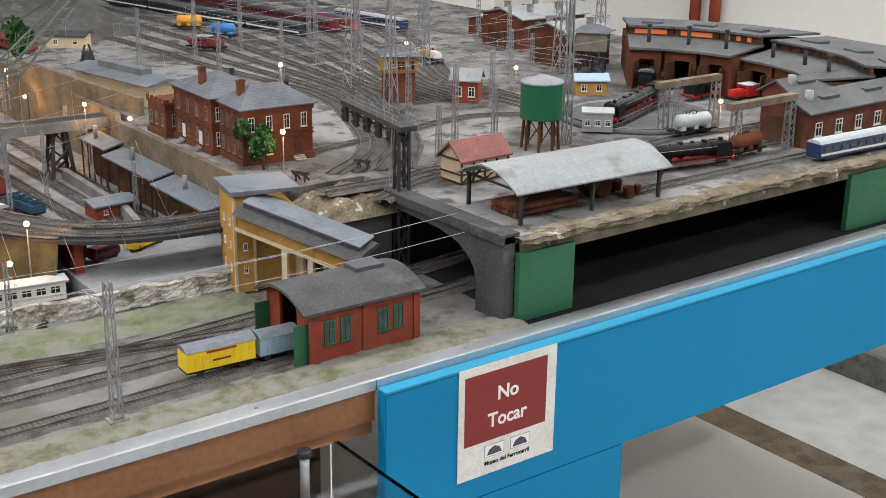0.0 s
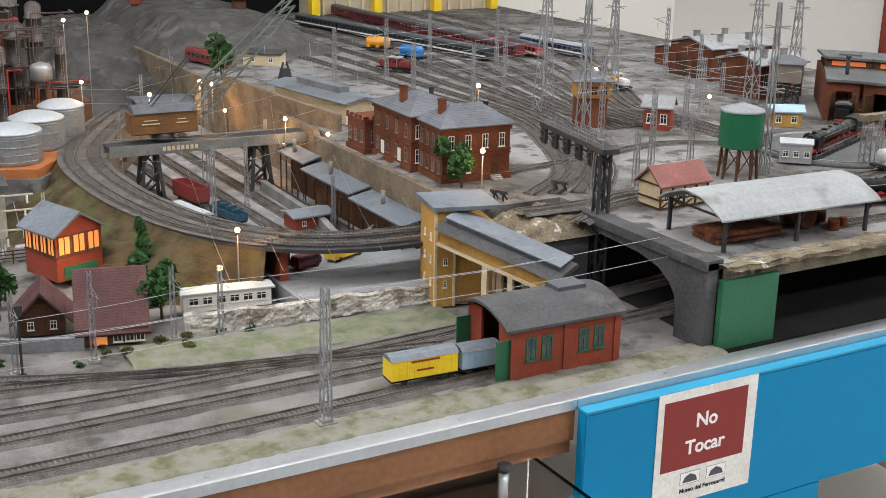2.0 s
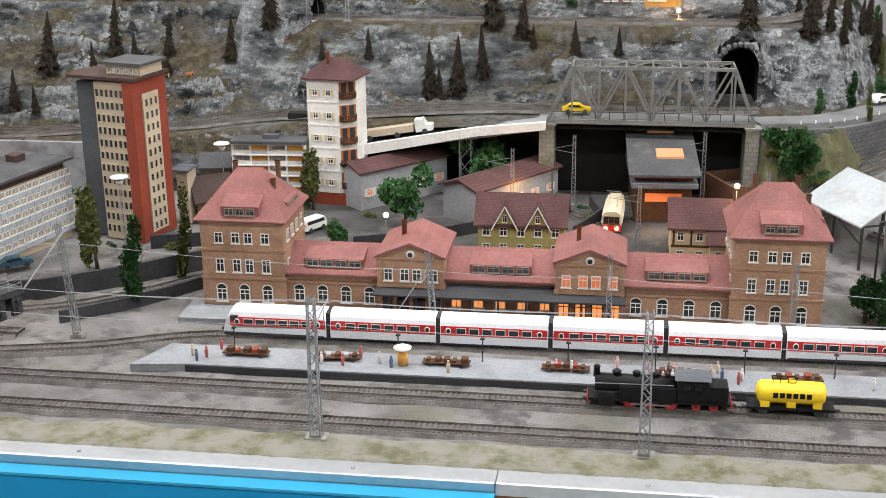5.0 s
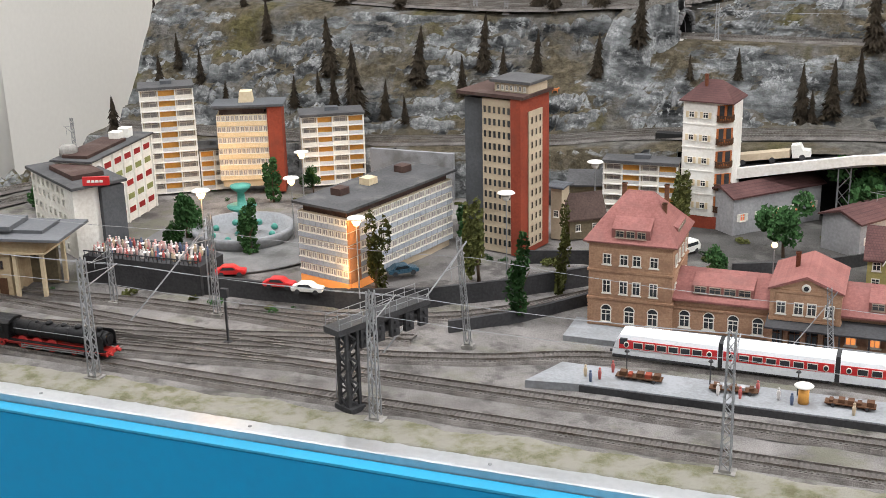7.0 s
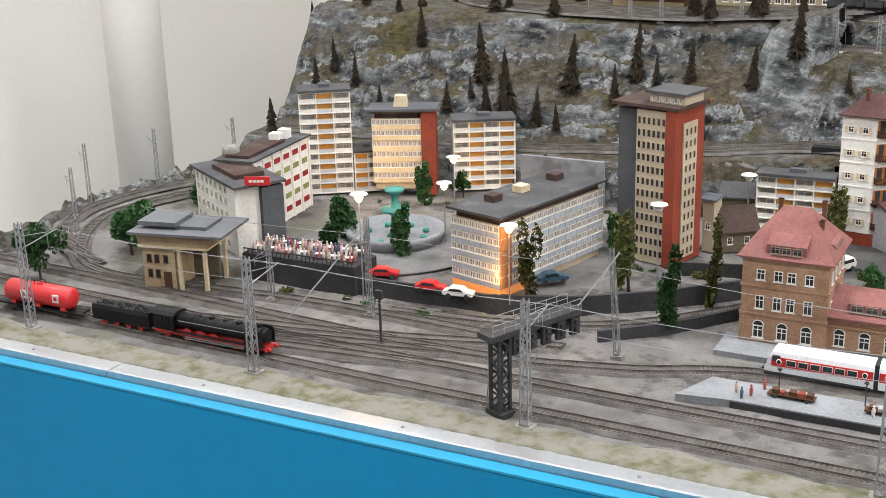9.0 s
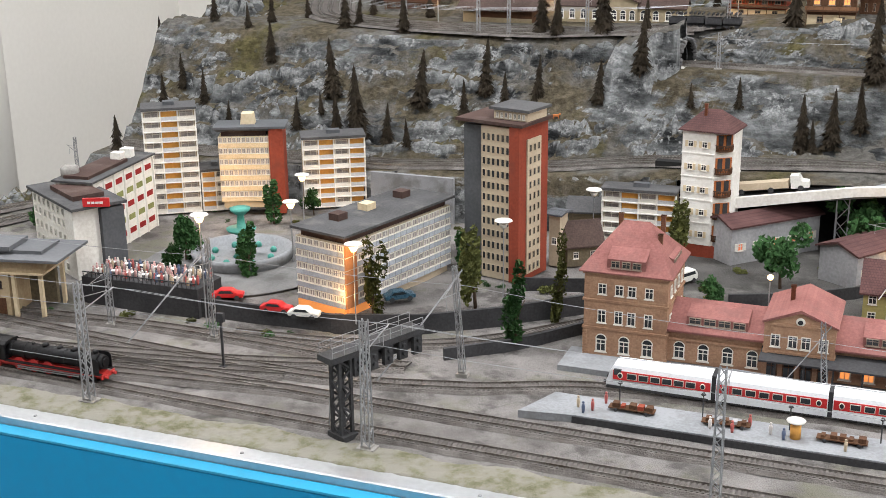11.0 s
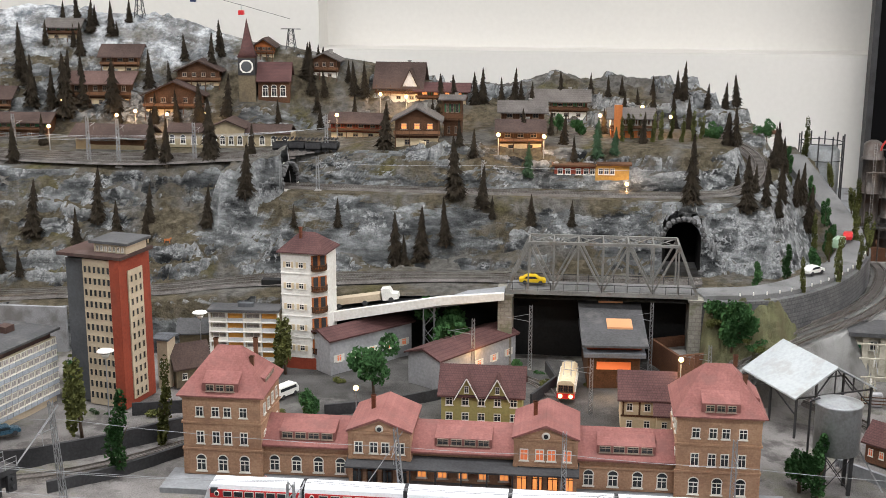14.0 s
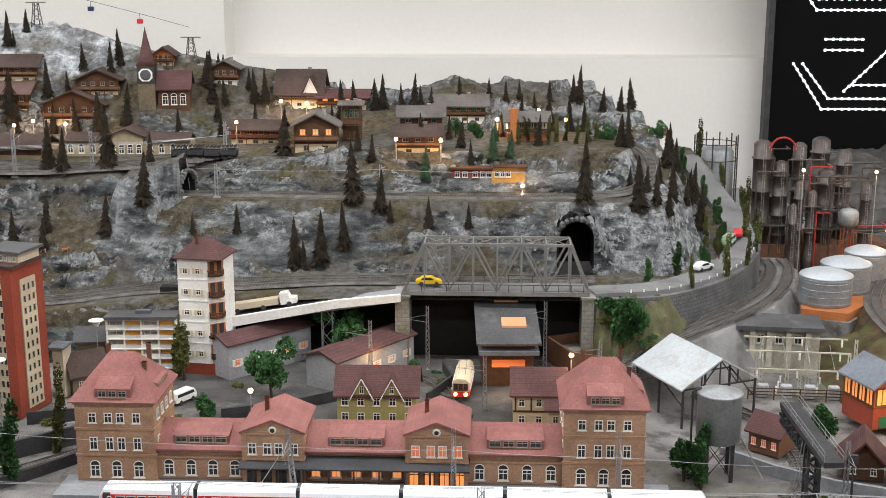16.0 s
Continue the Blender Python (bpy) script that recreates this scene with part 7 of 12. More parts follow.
def express_engine(x, y, z, rz, L, label, body=BLACKPAINT):
    """Large tender engine, chimney towards +x: boiler with bands and domes, deflectors, running board, valve gear."""
    t = thing("steam_locomotive", pose(x, y, z, 0, 0, rz), label, "locomotive", "steam locomotives")
    f, b = L / 2, -L / 2
    bm = B()
    tube(bm, (b + L * 0.2, 0, 0.031), (f - 0.012, 0, 0.031), 0.0118, n=28)
    part("boiler", bm, body, t)
    bm = B()
    tube(bm, (f - 0.012, 0, 0.031), (f - 0.004, 0, 0.031), 0.0105, 0.0098, n=28)
    tube(bm, (f - 0.004, 0, 0.031), (f - 0.0025, 0, 0.031), 0.007, 0.006, n=24)
    part("smokebox_door", bm, BLACKPAINT, t)
    for k in range(7):
        bm = B()
        xx = b + L * 0.24 + (L * 0.66) * k / 6
        tube(bm, (xx, 0, 0.031), (xx + 0.0012, 0, 0.031), 0.0122, n=28)
        part("boiler_band", bm, BLACKPAINT, t)
    bm = B()
    box(bm, b + 0.004, b + L * 0.2, -0.0148, 0.0148, 0.0166, 0.041)
    bmesh.ops.bevel(bm, geom=bm.edges[:], offset=0.001, segments=1, affect="EDGES")
    part("cab", bm, body, t)
    windows(t, [(b + L * 0.08, -0.0149, 0.029), (b + L * 0.14, -0.0149, 0.029)], 0.009, 0.009, frame=BLACKPAINT)
    bm = B()
    prism(bm, [(-0.0165, 0.041), (0.0165, 0.041), (0.011, 0.0452), (0, 0.0466), (-0.011, 0.0452)], "x", b, b + L * 0.215)
    part("cab_roof", bm, BLACKPAINT, t)
    for xx, r0, top in ((f - 0.018, 0.0042, 0.0475), (f - L * 0.26, 0.0055, 0.0462), (f - L * 0.38, 0.0045, 0.0455), (f - L * 0.5, 0.0055, 0.0462), (f - L * 0.6, 0.003, 0.0445)):
        bm = B()
        lathe(bm, [(r0, 0.038), (r0 * 0.88, top - 0.003), (r0 * 1.05, top - 0.002), (r0 * 0.6, top)], 18, cx=xx)
        part("chimney" if xx > f - 0.02 else "dome", bm, BLACKPAINT, t)
    for sd in (-1, 1):
        bm = B()
        prism(bm, [(f - 0.036, 0.0186), (f - 0.004, 0.0186), (f - 0.004, 0.036), (f - 0.008, 0.0405), (f - 0.034, 0.0405)], "y", sd * 0.0150 - 0.0005, sd * 0.0150 + 0.0005)
        part("smoke_deflector", bm, BLACKPAINT, t)
        bm = B()
        box(bm, b + L * 0.2, f - 0.002, sd * 0.0142 - 0.0026, sd * 0.0142 + 0.0026, 0.0168, 0.0184)
        part("running_board", bm, BLACKPAINT, t)
        bm = B()
        box(bm, b + 0.003, f - 0.002, sd * 0.0163 - 0.0003, sd * 0.0163 + 0.0003, 0.0155, 0.0172)
        part("valance", bm, REDPAINT, t)
        bm = B()
        tube(bm, (b + L * 0.24, sd * 0.0126, 0.0345), (f - 0.012, sd * 0.0126, 0.0345), 0.0005, n=5)
        part("handrail", bm, STEEL, t)
        bm = B()
        tube(bm, (f - 0.036, sd * 0.0143, 0.0105), (f - 0.014, sd * 0.0143, 0.0105), 0.0042, n=16)
        part("cylinder", bm, BLACKPAINT, t)
        for z2, x1 in ((0.0092, f - 0.036), (0.0122, f - 0.036)):
            bm = B()
            bar(bm, (b + L * 0.3, sd * 0.0148, z2), (x1, sd * 0.0148, z2 + 0.001), 0.0013)
            part("connecting_rod", bm, STEEL, t)
        for k in range(4):
            bm = B()
            xx = b + L * (0.3 + 0.11 * k)
            bar(bm, (xx, sd * 0.0152, 0.008), (xx + 0.008, sd * 0.0152, 0.0155), 0.0011)
            part("valve_link", bm, STEEL, t)
    bm = B()
    box(bm, b + 0.002, f - 0.004, -0.0075, 0.0075, 0.008, 0.0168)
    part("frame", bm, REDPAINT, t)
    for k in (0.3, 0.42, 0.54):
        wheelset(t, b + L * k, 0.0092, REDPAINT)
    for k in (0.12, 0.72, 0.84):
        wheelset(t, b + L * k, 0.005, REDPAINT)
    bm = B()
    box(bm, f - 0.002, f, -0.0148, 0.0148, 0.0105, 0.0165)
    beam = part("buffer_beam", bm, REDPAINT, t)
    for yy in (-0.009, 0.009):
        bm = B()
        tube(bm, (f, yy, 0.0135), (f + 0.006, yy, 0.0135), 0.0024, n=12)
        part("buffer", bm, REDPAINT, beam)
    return t


def text_mesh(parent, body, size, at, m, name="lettering"):
    c = bpy.data.curves.new(name, "FONT")
    c.body, c.size, c.align_x, c.align_y, c.extrude, c.offset = body, size, "CENTER", "CENTER", 0.0002, size * 0.022
    ob = bpy.data.objects.new(name, c)
    me = bpy.data.meshes.new_from_object(ob)
    bpy.data.objects.remove(ob)
    me.materials.append(m)
    return part(name, me, None, parent, at=at)


def tank_wagon(x, y, z, rz, c, marks=0, L=0.095, label="yellow tank wagon with dark lettering on a black frame", r=0.0134, emblems=()):
    t = thing("tank_wagon", pose(x, y, z, 0, 0, rz), label, "wagon", "tank wagons")
    bm = B()
    box(bm, -L / 2, L / 2, -0.0125, 0.0125, 0.0115, 0.0145)
    part("frame", bm, BLACKPAINT, t)
    bm = B()
    h, zc = L * 0.385, 0.0161 + r
    prof = [(0.003, -h - 0.002), (r * 0.75, -h), (r, -h + 0.004), (r, h - 0.004), (r * 0.75, h), (0.003, h + 0.002)]
    lathe(bm, prof, 28)
    tank = part("tank", bm, c, t, at=pose(0, 0, zc, 0, 90, 0))
    bm = B()
    lathe(bm, [(0.005, zc + r * 0.85), (0.005, zc + r + 0.0016), (0.003, zc + r + 0.0026)], 16)
    part("dome", bm, c, t)
    for k in (-0.3, 0, 0.3):
        bm = B()
        box(bm, L * k - 0.005, L * k + 0.005, -0.0115, 0.0115, 0.0145, 0.0215)
        part("saddle", bm, c, t)
    bm = B()
    zr = zc + r + 0.0046
    for sd in (-0.004, 0.004):
        bar(bm, (-L * 0.22, sd, zr), (L * 0.04, sd, zr), 0.0008)
        for k in range(4):
            bar(bm, (-L * 0.22 + L * 0.0867 * k, sd, zc + r * 0.9), (-L * 0.22 + L * 0.0867 * k, sd, zr), 0.0008)
    part("walkway_rail", bm, BLACKPAINT, t)
    for k in (-0.32, 0.32):
        wheelset(t, L * k, 0.0055, DARKSTEEL)
    for k in emblems:
        bm = B()
        box(bm, L * k - 0.006, L * k + 0.006, -r - 0.0006, -r + 0.0014, zc - 0.004, zc + 0.0085)
        em = part("emblem_field", bm, WHITEPL, t)
        bm = B()
        lathe(bm, [(0.0036, 0), (0.0036, 0.0004)], 14)
        part("emblem_mark", bm, REDTRAIN, em, at=pose(L * k, -r - 0.0006, zc + 0.0022, 90))
    for k in range(marks):
        bm = B()
        x = (k - (marks - 1) / 2) * 0.0075
        box(bm, x - 0.0027, x + 0.0027, -r - 0.0006, -r + 0.0004, 0.0275, 0.0335)
        part("lettering_bar", bm, BLACKPAINT, t)
    for s in (-1, 1):
        bm = B()
        tube(bm, (s * L / 2, -0.008, 0.0125), (s * (L / 2 + 0.006), -0.008, 0.0125), 0.002, n=8)
        part("buffer", bm, DARKSTEEL, t)
    return t


tank_engine(-0.338, 1.468, 0.0, 0, 0.165, "black side-tank steam locomotive with red wheels")
tank_wagon(-0.188, 1.468, 0.0, 0, YELLOWP, 6, 0.098)
express_engine(-1.668, 1.405, 0.0, 0, 0.205, "large black steam locomotive with red frame")
td = thing("coal_tender", pose(-1.834, 1.408, 0), "black coal tender coupled behind the locomotive", "tender")
bm = B()
prism(bm, [(-0.013, 0.012), (0.013, 0.012), (0.0145, 0.03), (0.012, 0.036), (-0.012, 0.036), (-0.0145, 0.03)], "x", -0.055, 0.055)
part("body", bm, BLACKPAINT, td)
bm = B()
for i in range(60):
    ball(bm, (rng.uniform(-0.048, 0.048), rng.uniform(-0.01, 0.01), 0.036), rng.uniform(0.0012, 0.003))
tagged(part("coal", bm, SHADECOAL, td), kind="stuff")
for k in (-0.035, -0.012, 0.012, 0.035):
    wheelset(td, k, 0.005, REDPAINT)
tank_wagon(-2.0, 1.403, 0.0, 1, REDTRAIN, 0, 0.17, "red bogie tank wagon with white emblems", 0.0172, (-0.12, 0.26))

# undergrowth, walls and masts behind the station
for pts in ([(-0.80, 1.93, 0), (-0.70, 1.97, 0), (-0.62, 2.03, 0), (-0.56, 2.10, 0)], [(-0.46, 2.02, 0), (-0.42, 2.12, 0), (-0.44, 2.2, 0)], [(-1.12, 1.90, 0), (-1.02, 1.93, 0), (-0.97, 1.99, 0)]):
    wall_run(pts, 0.045, BLACKWALL, "low sooty wall beside the tram line", 0.004)
wr = random.Random(31)
SHRUB = [broadleaf("shrub", m, lb, s, 0.5, 0.34, 0.3, 320, "shrub", 0.085) for m, lb, s in ((LEAFOLIVE, "small olive scrub bush on the ground", 41), (LEAF, "small dark green bush on the ground", 42))]


def shrub(x, y, z, h):
    plant(SHRUB, x, y, z, h)


for _ in range(34):
    x, y = wr.uniform(-1.2, -0.15), wr.uniform(1.86, 2.24)
    shrub(x, y, low_ground(x, y), wr.uniform(0.012, 0.026))
for _ in range(26):
    x, y = wr.uniform(-2.0, -1.2), wr.choice((wr.uniform(1.60, 1.68), wr.uniform(2.08, 2.24)))
    shrub(x, y, low_ground(x, y), wr.uniform(0.010, 0.022))
for _ in range(16):
    x = wr.uniform(-0.15, 0.05)
    shrub(x, wr.uniform(2.16, 2.24), bank(x, 2.2), wr.uniform(0.012, 0.03))
for _ in range(18):
    x, y = wr.uniform(0.02, 0.5), wr.uniform(1.64, 1.72)
    shrub(x, y, 0.0, wr.uniform(0.010, 0.02))
for x, y, h in ((-0.47, 2.21, 0.75), (-0.25, 2.22, 0.8), (-0.36, 1.99, 0.6), (-0.57, 2.14, 0.7), (-0.16, 2.06, 0.65)):
    copy_thing(mast, pose(x, y, 0.02, 0, 0, 90) @ Matrix.Diagonal((0.6, 0.6, h, 1)))


# ---- works area right of the station ----
gr = thing("open_coal_shed", pose(0.0065, 2.068, 0, 0, 0, 24.7), "open steel-framed shed with pale sheet roof", "shed")
for sd in (-1, 1):
    bm = B()
    prism(bm, [(sd * 0.079, 0.074), (0.0, 0.1195), (0.0, 0.1225), (sd * 0.079, 0.077)], "y", -0.08, 0.08)
    part("roof_slope", bm, CANVAS, gr, "pale grey sheet roof slope")
for yy in (-0.074, 0.0, 0.074):
    for xx in (-0.072, 0.072):
        bm = B()
        bar(bm, (xx, yy, -0.003), (xx, yy, 0.077), 0.0032)
        part("post", bm, DARKSTEEL, gr)
    bm = B()
    bar(bm, (-0.072, yy, 0.074), (0.072, yy, 0.074), 0.0024)
    bar(bm, (-0.036, yy, 0.074), (-0.036, yy, 0.098), 0.0018)
    bar(bm, (0.036, yy, 0.074), (0.036, yy, 0.098), 0.0018)
    bar(bm, (-0.036, yy, 0.074), (0, yy, 0.118), 0.0018)
    bar(bm, (0.036, yy, 0.074), (0, yy, 0.118), 0.0018)
    bar(bm, (0, yy, 0.074), (0, yy, 0.118), 0.0018)
    part("truss", bm, DARKSTEEL, gr)
for sd in (-1, 1):
    bm = B()
    bar(bm, (sd * 0.072, -0.074, 0.045), (sd * 0.072, 0.0, 0.074), 0.0018)
    bar(bm, (sd * 0.072, 0.074, 0.045), (sd * 0.072, 0.0, 0.074), 0.0018)
    part("brace", bm, DARKSTEEL, gr)

wt = thing("water_tank", pose(0.0, 1.79, 0) @ Matrix.Diagonal((0.93, 0.93, 1.1, 1)), "galvanised round water tank on dark lattice legs", "tank")
bm = B()
lathe(bm, [(0.0, 0.0545), (0.034, 0.055), (0.036, 0.056), (0.036, 0.122), (0.0375, 0.124), (0.034, 0.125), (0.0, 0.134)], 36)
part("drum", bm, ZINC, wt)
for sx, sy in ((-1, -1), (1, -1), (1, 1), (-1, 1)):
    bm = B()
    bar(bm, (sx * 0.02, sy * 0.02, -0.003), (sx * 0.021, sy * 0.021, 0.056), 0.006)
    part("leg", bm, DARKSTEEL, wt)
for a in (-1, 1):
    bm = B()
    bar(bm, (-0.02, a * 0.02, 0.004), (0.02, a * 0.02, 0.05), 0.0012)
    bar(bm, (0.02, a * 0.02, 0.004), (-0.02, a * 0.02, 0.05), 0.0012)
    part("brace", bm, DARKSTEEL, wt)
bm = B()
tube(bm, (-0.044, 0, 0.02), (-0.044, 0, 0.125), 0.0018)
tube(bm, (-0.044, 0, 0.125), (-0.03, 0, 0.13), 0.0018)
part("pipe", bm, DARKSTEEL, wt)

# substation
PALECREAM = patched(mat("chalky_plaster", (0.50, 0.47, 0.39), (0.36, 0.335, 0.27), 60, 0.88), (0.2, 0.185, 0.15), 26, 0.52, 0.68, 0.6)
sb = thing("substation", pose(0.12, 2.27, 0.012, 0, 0, -5) @ Matrix.Diagonal((0.9, 1, 1, 1)), "cream transformer house with grey flat roof", "building")
bm = B()
box(bm, 0, 0.17, 0.03, 0.10, -0.025, 0.075)
for xx in (0.03, 0.065, 0.105, 0.145):
    box(bm, xx - 0.006, xx + 0.006, 0.02, 0.03, 0, 0.075)
part("wall", bm, PALECREAM, sb)
bm = B()
box(bm, -0.006, 0.176, 0.012, 0.106, 0.0752, 0.083)
part("roof", bm, FELT, sb)
bm = B()
box(bm, 0.008, 0.022, 0.0288, 0.03, 0.03, 0.055)
part("door", bm, GREENPAINT, sb)
windows(sb, [(0.047, 0.03, 0.045), (0.085, 0.03, 0.045), (0.125, 0.03, 0.045)], 0.016, 0.018)
sw = thing("switchyard", pose(0.15, 2.205, 0.0, 0, 0, -4), "cream switchyard frames with white insulators and wires", "equipment")
for row, y in enumerate((-0.03, 0.0, 0.03)):
    hh = (0.045, 0.07, 0.088)[row]
    for i in range(3 + row % 2):
        bm = B()
        x = -0.02 + 0.012 * row + i * (0.085 - 0.03 * (row % 2))
        lattice(bm, (x, y, -0.003), (x, y, hh), 0.0055, 0.004, 0.0013, 7)
        part("pylon", bm, PALECREAM, sw)
    bm = B()
    bar(bm, (-0.03, y, hh), (0.158, y, hh), 0.0026)
    part("crossbeam", bm, PALECREAM, sw)
    for i in range(5):
        bm = B()
        x, z0 = -0.012 + i * 0.036 + 0.008 * row, -0.002 if i % 2 else hh - 0.016
        lathe(bm, [(0.0005, z0), (0.0024, z0 + 0.002), (0.0012, z0 + 0.005), (0.0024, z0 + 0.008), (0.0012, z0 + 0.011), (0.0022, z0 + 0.013), (0.0006, z0 + 0.0155)], 8, cx=x, cy=y)
        part("insulator", bm, WHITEPL, sw)
for x in (0.0, 0.042, 0.084, 0.126):
    bm = B()
    tube(bm, (x, -0.03, 0.048), (x, 0.0, 0.062), 0.0007, n=4, caps=False)
    tube(bm, (x, 0.0, 0.062), (x, 0.03, 0.076), 0.0007, n=4, caps=False)
    part("busbar", bm, STEEL, sw)
for i in range(4):
    bm = B()
    box(bm, -0.012 + i * 0.042, 0.008 + i * 0.042, -0.052, -0.038, -0.003, 0.022)
    bmesh.ops.bevel(bm, geom=bm.edges[:], offset=0.002, segments=1, affect="EDGES")
    part("transformer", bm, GREYPL, sw)
bm = B()
for x in (-0.03, 0.016, 0.062, 0.108, 0.158):
    bar(bm, (x, -0.062, -0.003), (x, -0.062, 0.02), 0.0022)
for zz in (0.007, 0.013, 0.019):
    bar(bm, (-0.03, -0.062, zz), (0.158, -0.062, zz), 0.0016)
part("fence", bm, WOOD, sw)

# signal box house, orange
og = house("glazed_workshop", 0.285, 1.962, 0.012, 20, 0.082, 0.085, 0.076, 0.026, REDPANEL, ROOFBLUE, "red-brown glazed workshop lit orange under a blue-grey roof", "y", cols=0 or 3, ww=0.023, wz=0.028, lit=True, sides="", over=0.008)
LITBIG = glow("lit_glazing", (0.95, 0.33, 0.09), 0.38)
windows(og, [(x, 0, 0.04) for x in spread(3, 0.002, 0.08)], 0.024, 0.032, "s", "single", WOOD, LITBIG)
windows(og, [(0, y, 0.04) for y in spread(4, 0.002, 0.083)], 0.019, 0.032, "w", "single", WOOD, LITBIG)
bm = B()
box(bm, 0.012, 0.07, -0.001, 0.0, 0.002, 0.022)
part("gate", bm, GREENPAINT, og)
glow_light(0.31, 1.93, 0.06, 0.02)

mh = house("timber_cottage", 0.256, 1.718, 0, -14, 0.085, 0.07, 0.022, 0.0, WOOD, ROOFDARK, "low cottage with a big maroon tiled roof", cols=0 or 4, ww=0.01, wz=0.014, sides="")
bm = B()
prism(bm, [(-0.01, 0.018), (0.066, 0.088), (0.072, 0.088), (0.075, 0.075), (0.07, 0.07), (-0.006, 0.014)], "x", -0.006, 0.094)
part("great_roof", bm, ROOFDARK, mh)
windows(mh, [(0.05, 0, 0.003), (0.066, 0, 0.003), (0.08, 0, 0.003)], 0.012, 0.015)
bm = B()
box(bm, 0.018, 0.036, -0.0008, 0, 0.0, 0.02)
part("door", bm, LITBIG, mh, "orange lit doorway")
house("gabled_hut", 0.192, 1.79, 0, -14, 0.06, 0.06, 0.03, 0.032, WOOD, ROOFDARK, "small timber hut with maroon gable roof", "y", cols=2, over=0.012)
house("lit_brick_hut", 0.07, 1.90, 0, -42, 0.055, 0.05, 0.036, 0.022, BROWNBRICK, ROOFDARK, "small brown hut with lit windows and maroon roof", cols=3, ww=0.008, wz=0.012, lit=True)
wall_run([(0.02, 1.87, 0), (0.09, 1.80, 0), (0.17, 1.745, 0), (0.26, 1.71, 0)], 0.016, PAVE, "pale low wall along the curving track")
signal_gantry(0.119, 1.69, 0, 2, 0.1, 0.14, 0.1)
colour_signal(0.166, 1.649, 0.0, 0.083)

# embankment with curved viaduct
VIA = [(1.05, 1.745, 0.085), (0.90, 1.735, 0.085), (0.80, 1.745, 0.085), (0.70, 1.755, 0.085), (0.605, 1.795, 0.085), (0.526, 1.89, 0.085), (0.477, 2.01, 0.085), (0.445, 2.2, 0.085), (0.45, 2.45, 0.085), (0.53, 2.67, 0.085), (0.66, 2.9, 0.085)]
via = thing("viaduct", Matrix.Identity(4), "curved double-track deck on dark piers and embankment", "viaduct")
vl = smooth(VIA, 8)
vf = path_frames(vl)
bm = B()
ribbon(bm, vf[:44], [(-0.045, -0.008), (-0.045, -0.002), (0.045, -0.002), (0.045, -0.008), (-0.045, -0.008)])
part("deck", bm, DARKSTEEL, via)
bm = B()
rows = []
for i, (p, s) in enumerate(vf[34:]):
    w = clamp(i / 12)
    row = []
    for j in range(15):
        k = j / 14
        off = -0.043 - k * (0.02 + 0.11 * w)
        up = -0.002 - (p.z + 0.002) * k ** 0.8
        n1 = noise.turbulence(Vector((p.x * 18 + s.x * off * 18, p.y * 18 + s.y * off * 18, 0.5)), 4, False) * math.sin(math.pi * min(1, k * 1.1)) if 0 < j else 0
        row.append(bm.verts.new(p + s * (off - 0.006 * n1) + Vector((0, 0, up + 0.014 * n1))))
    rows.append(row)
for u, v in zip(rows, rows[1:]):
    for j in range(14):
        bm.faces.new((u[j], v[j], v[j + 1], u[j + 1]))
part("embankment", bm, BROWNGRASS, via, "brown grass embankment")
bm = B()
ribbon(bm, vf[34:], [(0.044, -0.001), (0.05, -0.03), (0.055, -0.09)])
part("inner_slope", bm, BROWNWALL, via)
bm = B()
ribbon(bm, vf[34:], [(-0.046, 0.0), (0.046, 0.0)])
part("track_bed", bm, BALLAST, via)
for i in (14, 34):
    p, s = vf[i]
    bm = B()
    k = 0.007 if i == 34 else 0.012
    box(bm, p.x - k, p.x + k, p.y - 0.026, p.y + 0.026, -0.003, p.z - 0.008)
    part("pier", bm, REDPANEL if i == 34 else DARKCONC, via)
for off in (-0.022, 0.022):
    track([tuple(p + s * off) for p, s in vf[::4]], ballast=False)

# basin with wagons, under the viaduct curve
bm = B()
prism(bm, [(0.56, 2.0), (0.66, 1.93), (0.78, 1.94), (0.888, 1.9), (0.888, 3.2), (0.56, 3.2), (0.51, 2.4)], "z", -0.003, -0.0005)
solo("basin_floor", bm, PALESTONE, Matrix.Identity(4), "pale concrete floor of the goods basin", "floor", kind="structure")
for k in range(5):
    a = Vector((0.60 + k * 0.055, 2.03, -0.001))
    b = Vector((0.57 + k * 0.06, 3.1, -0.001))
    track([tuple(a), tuple(b)])
wall_run([(0.56, 2.0, 0), (0.66, 1.93, 0), (0.78, 1.94, 0), (0.86, 2.02, 0), (0.87, 2.2, 0), (0.90, 2.7, 0)], 0.025, PAVE, "pale concrete rim of the goods basin")


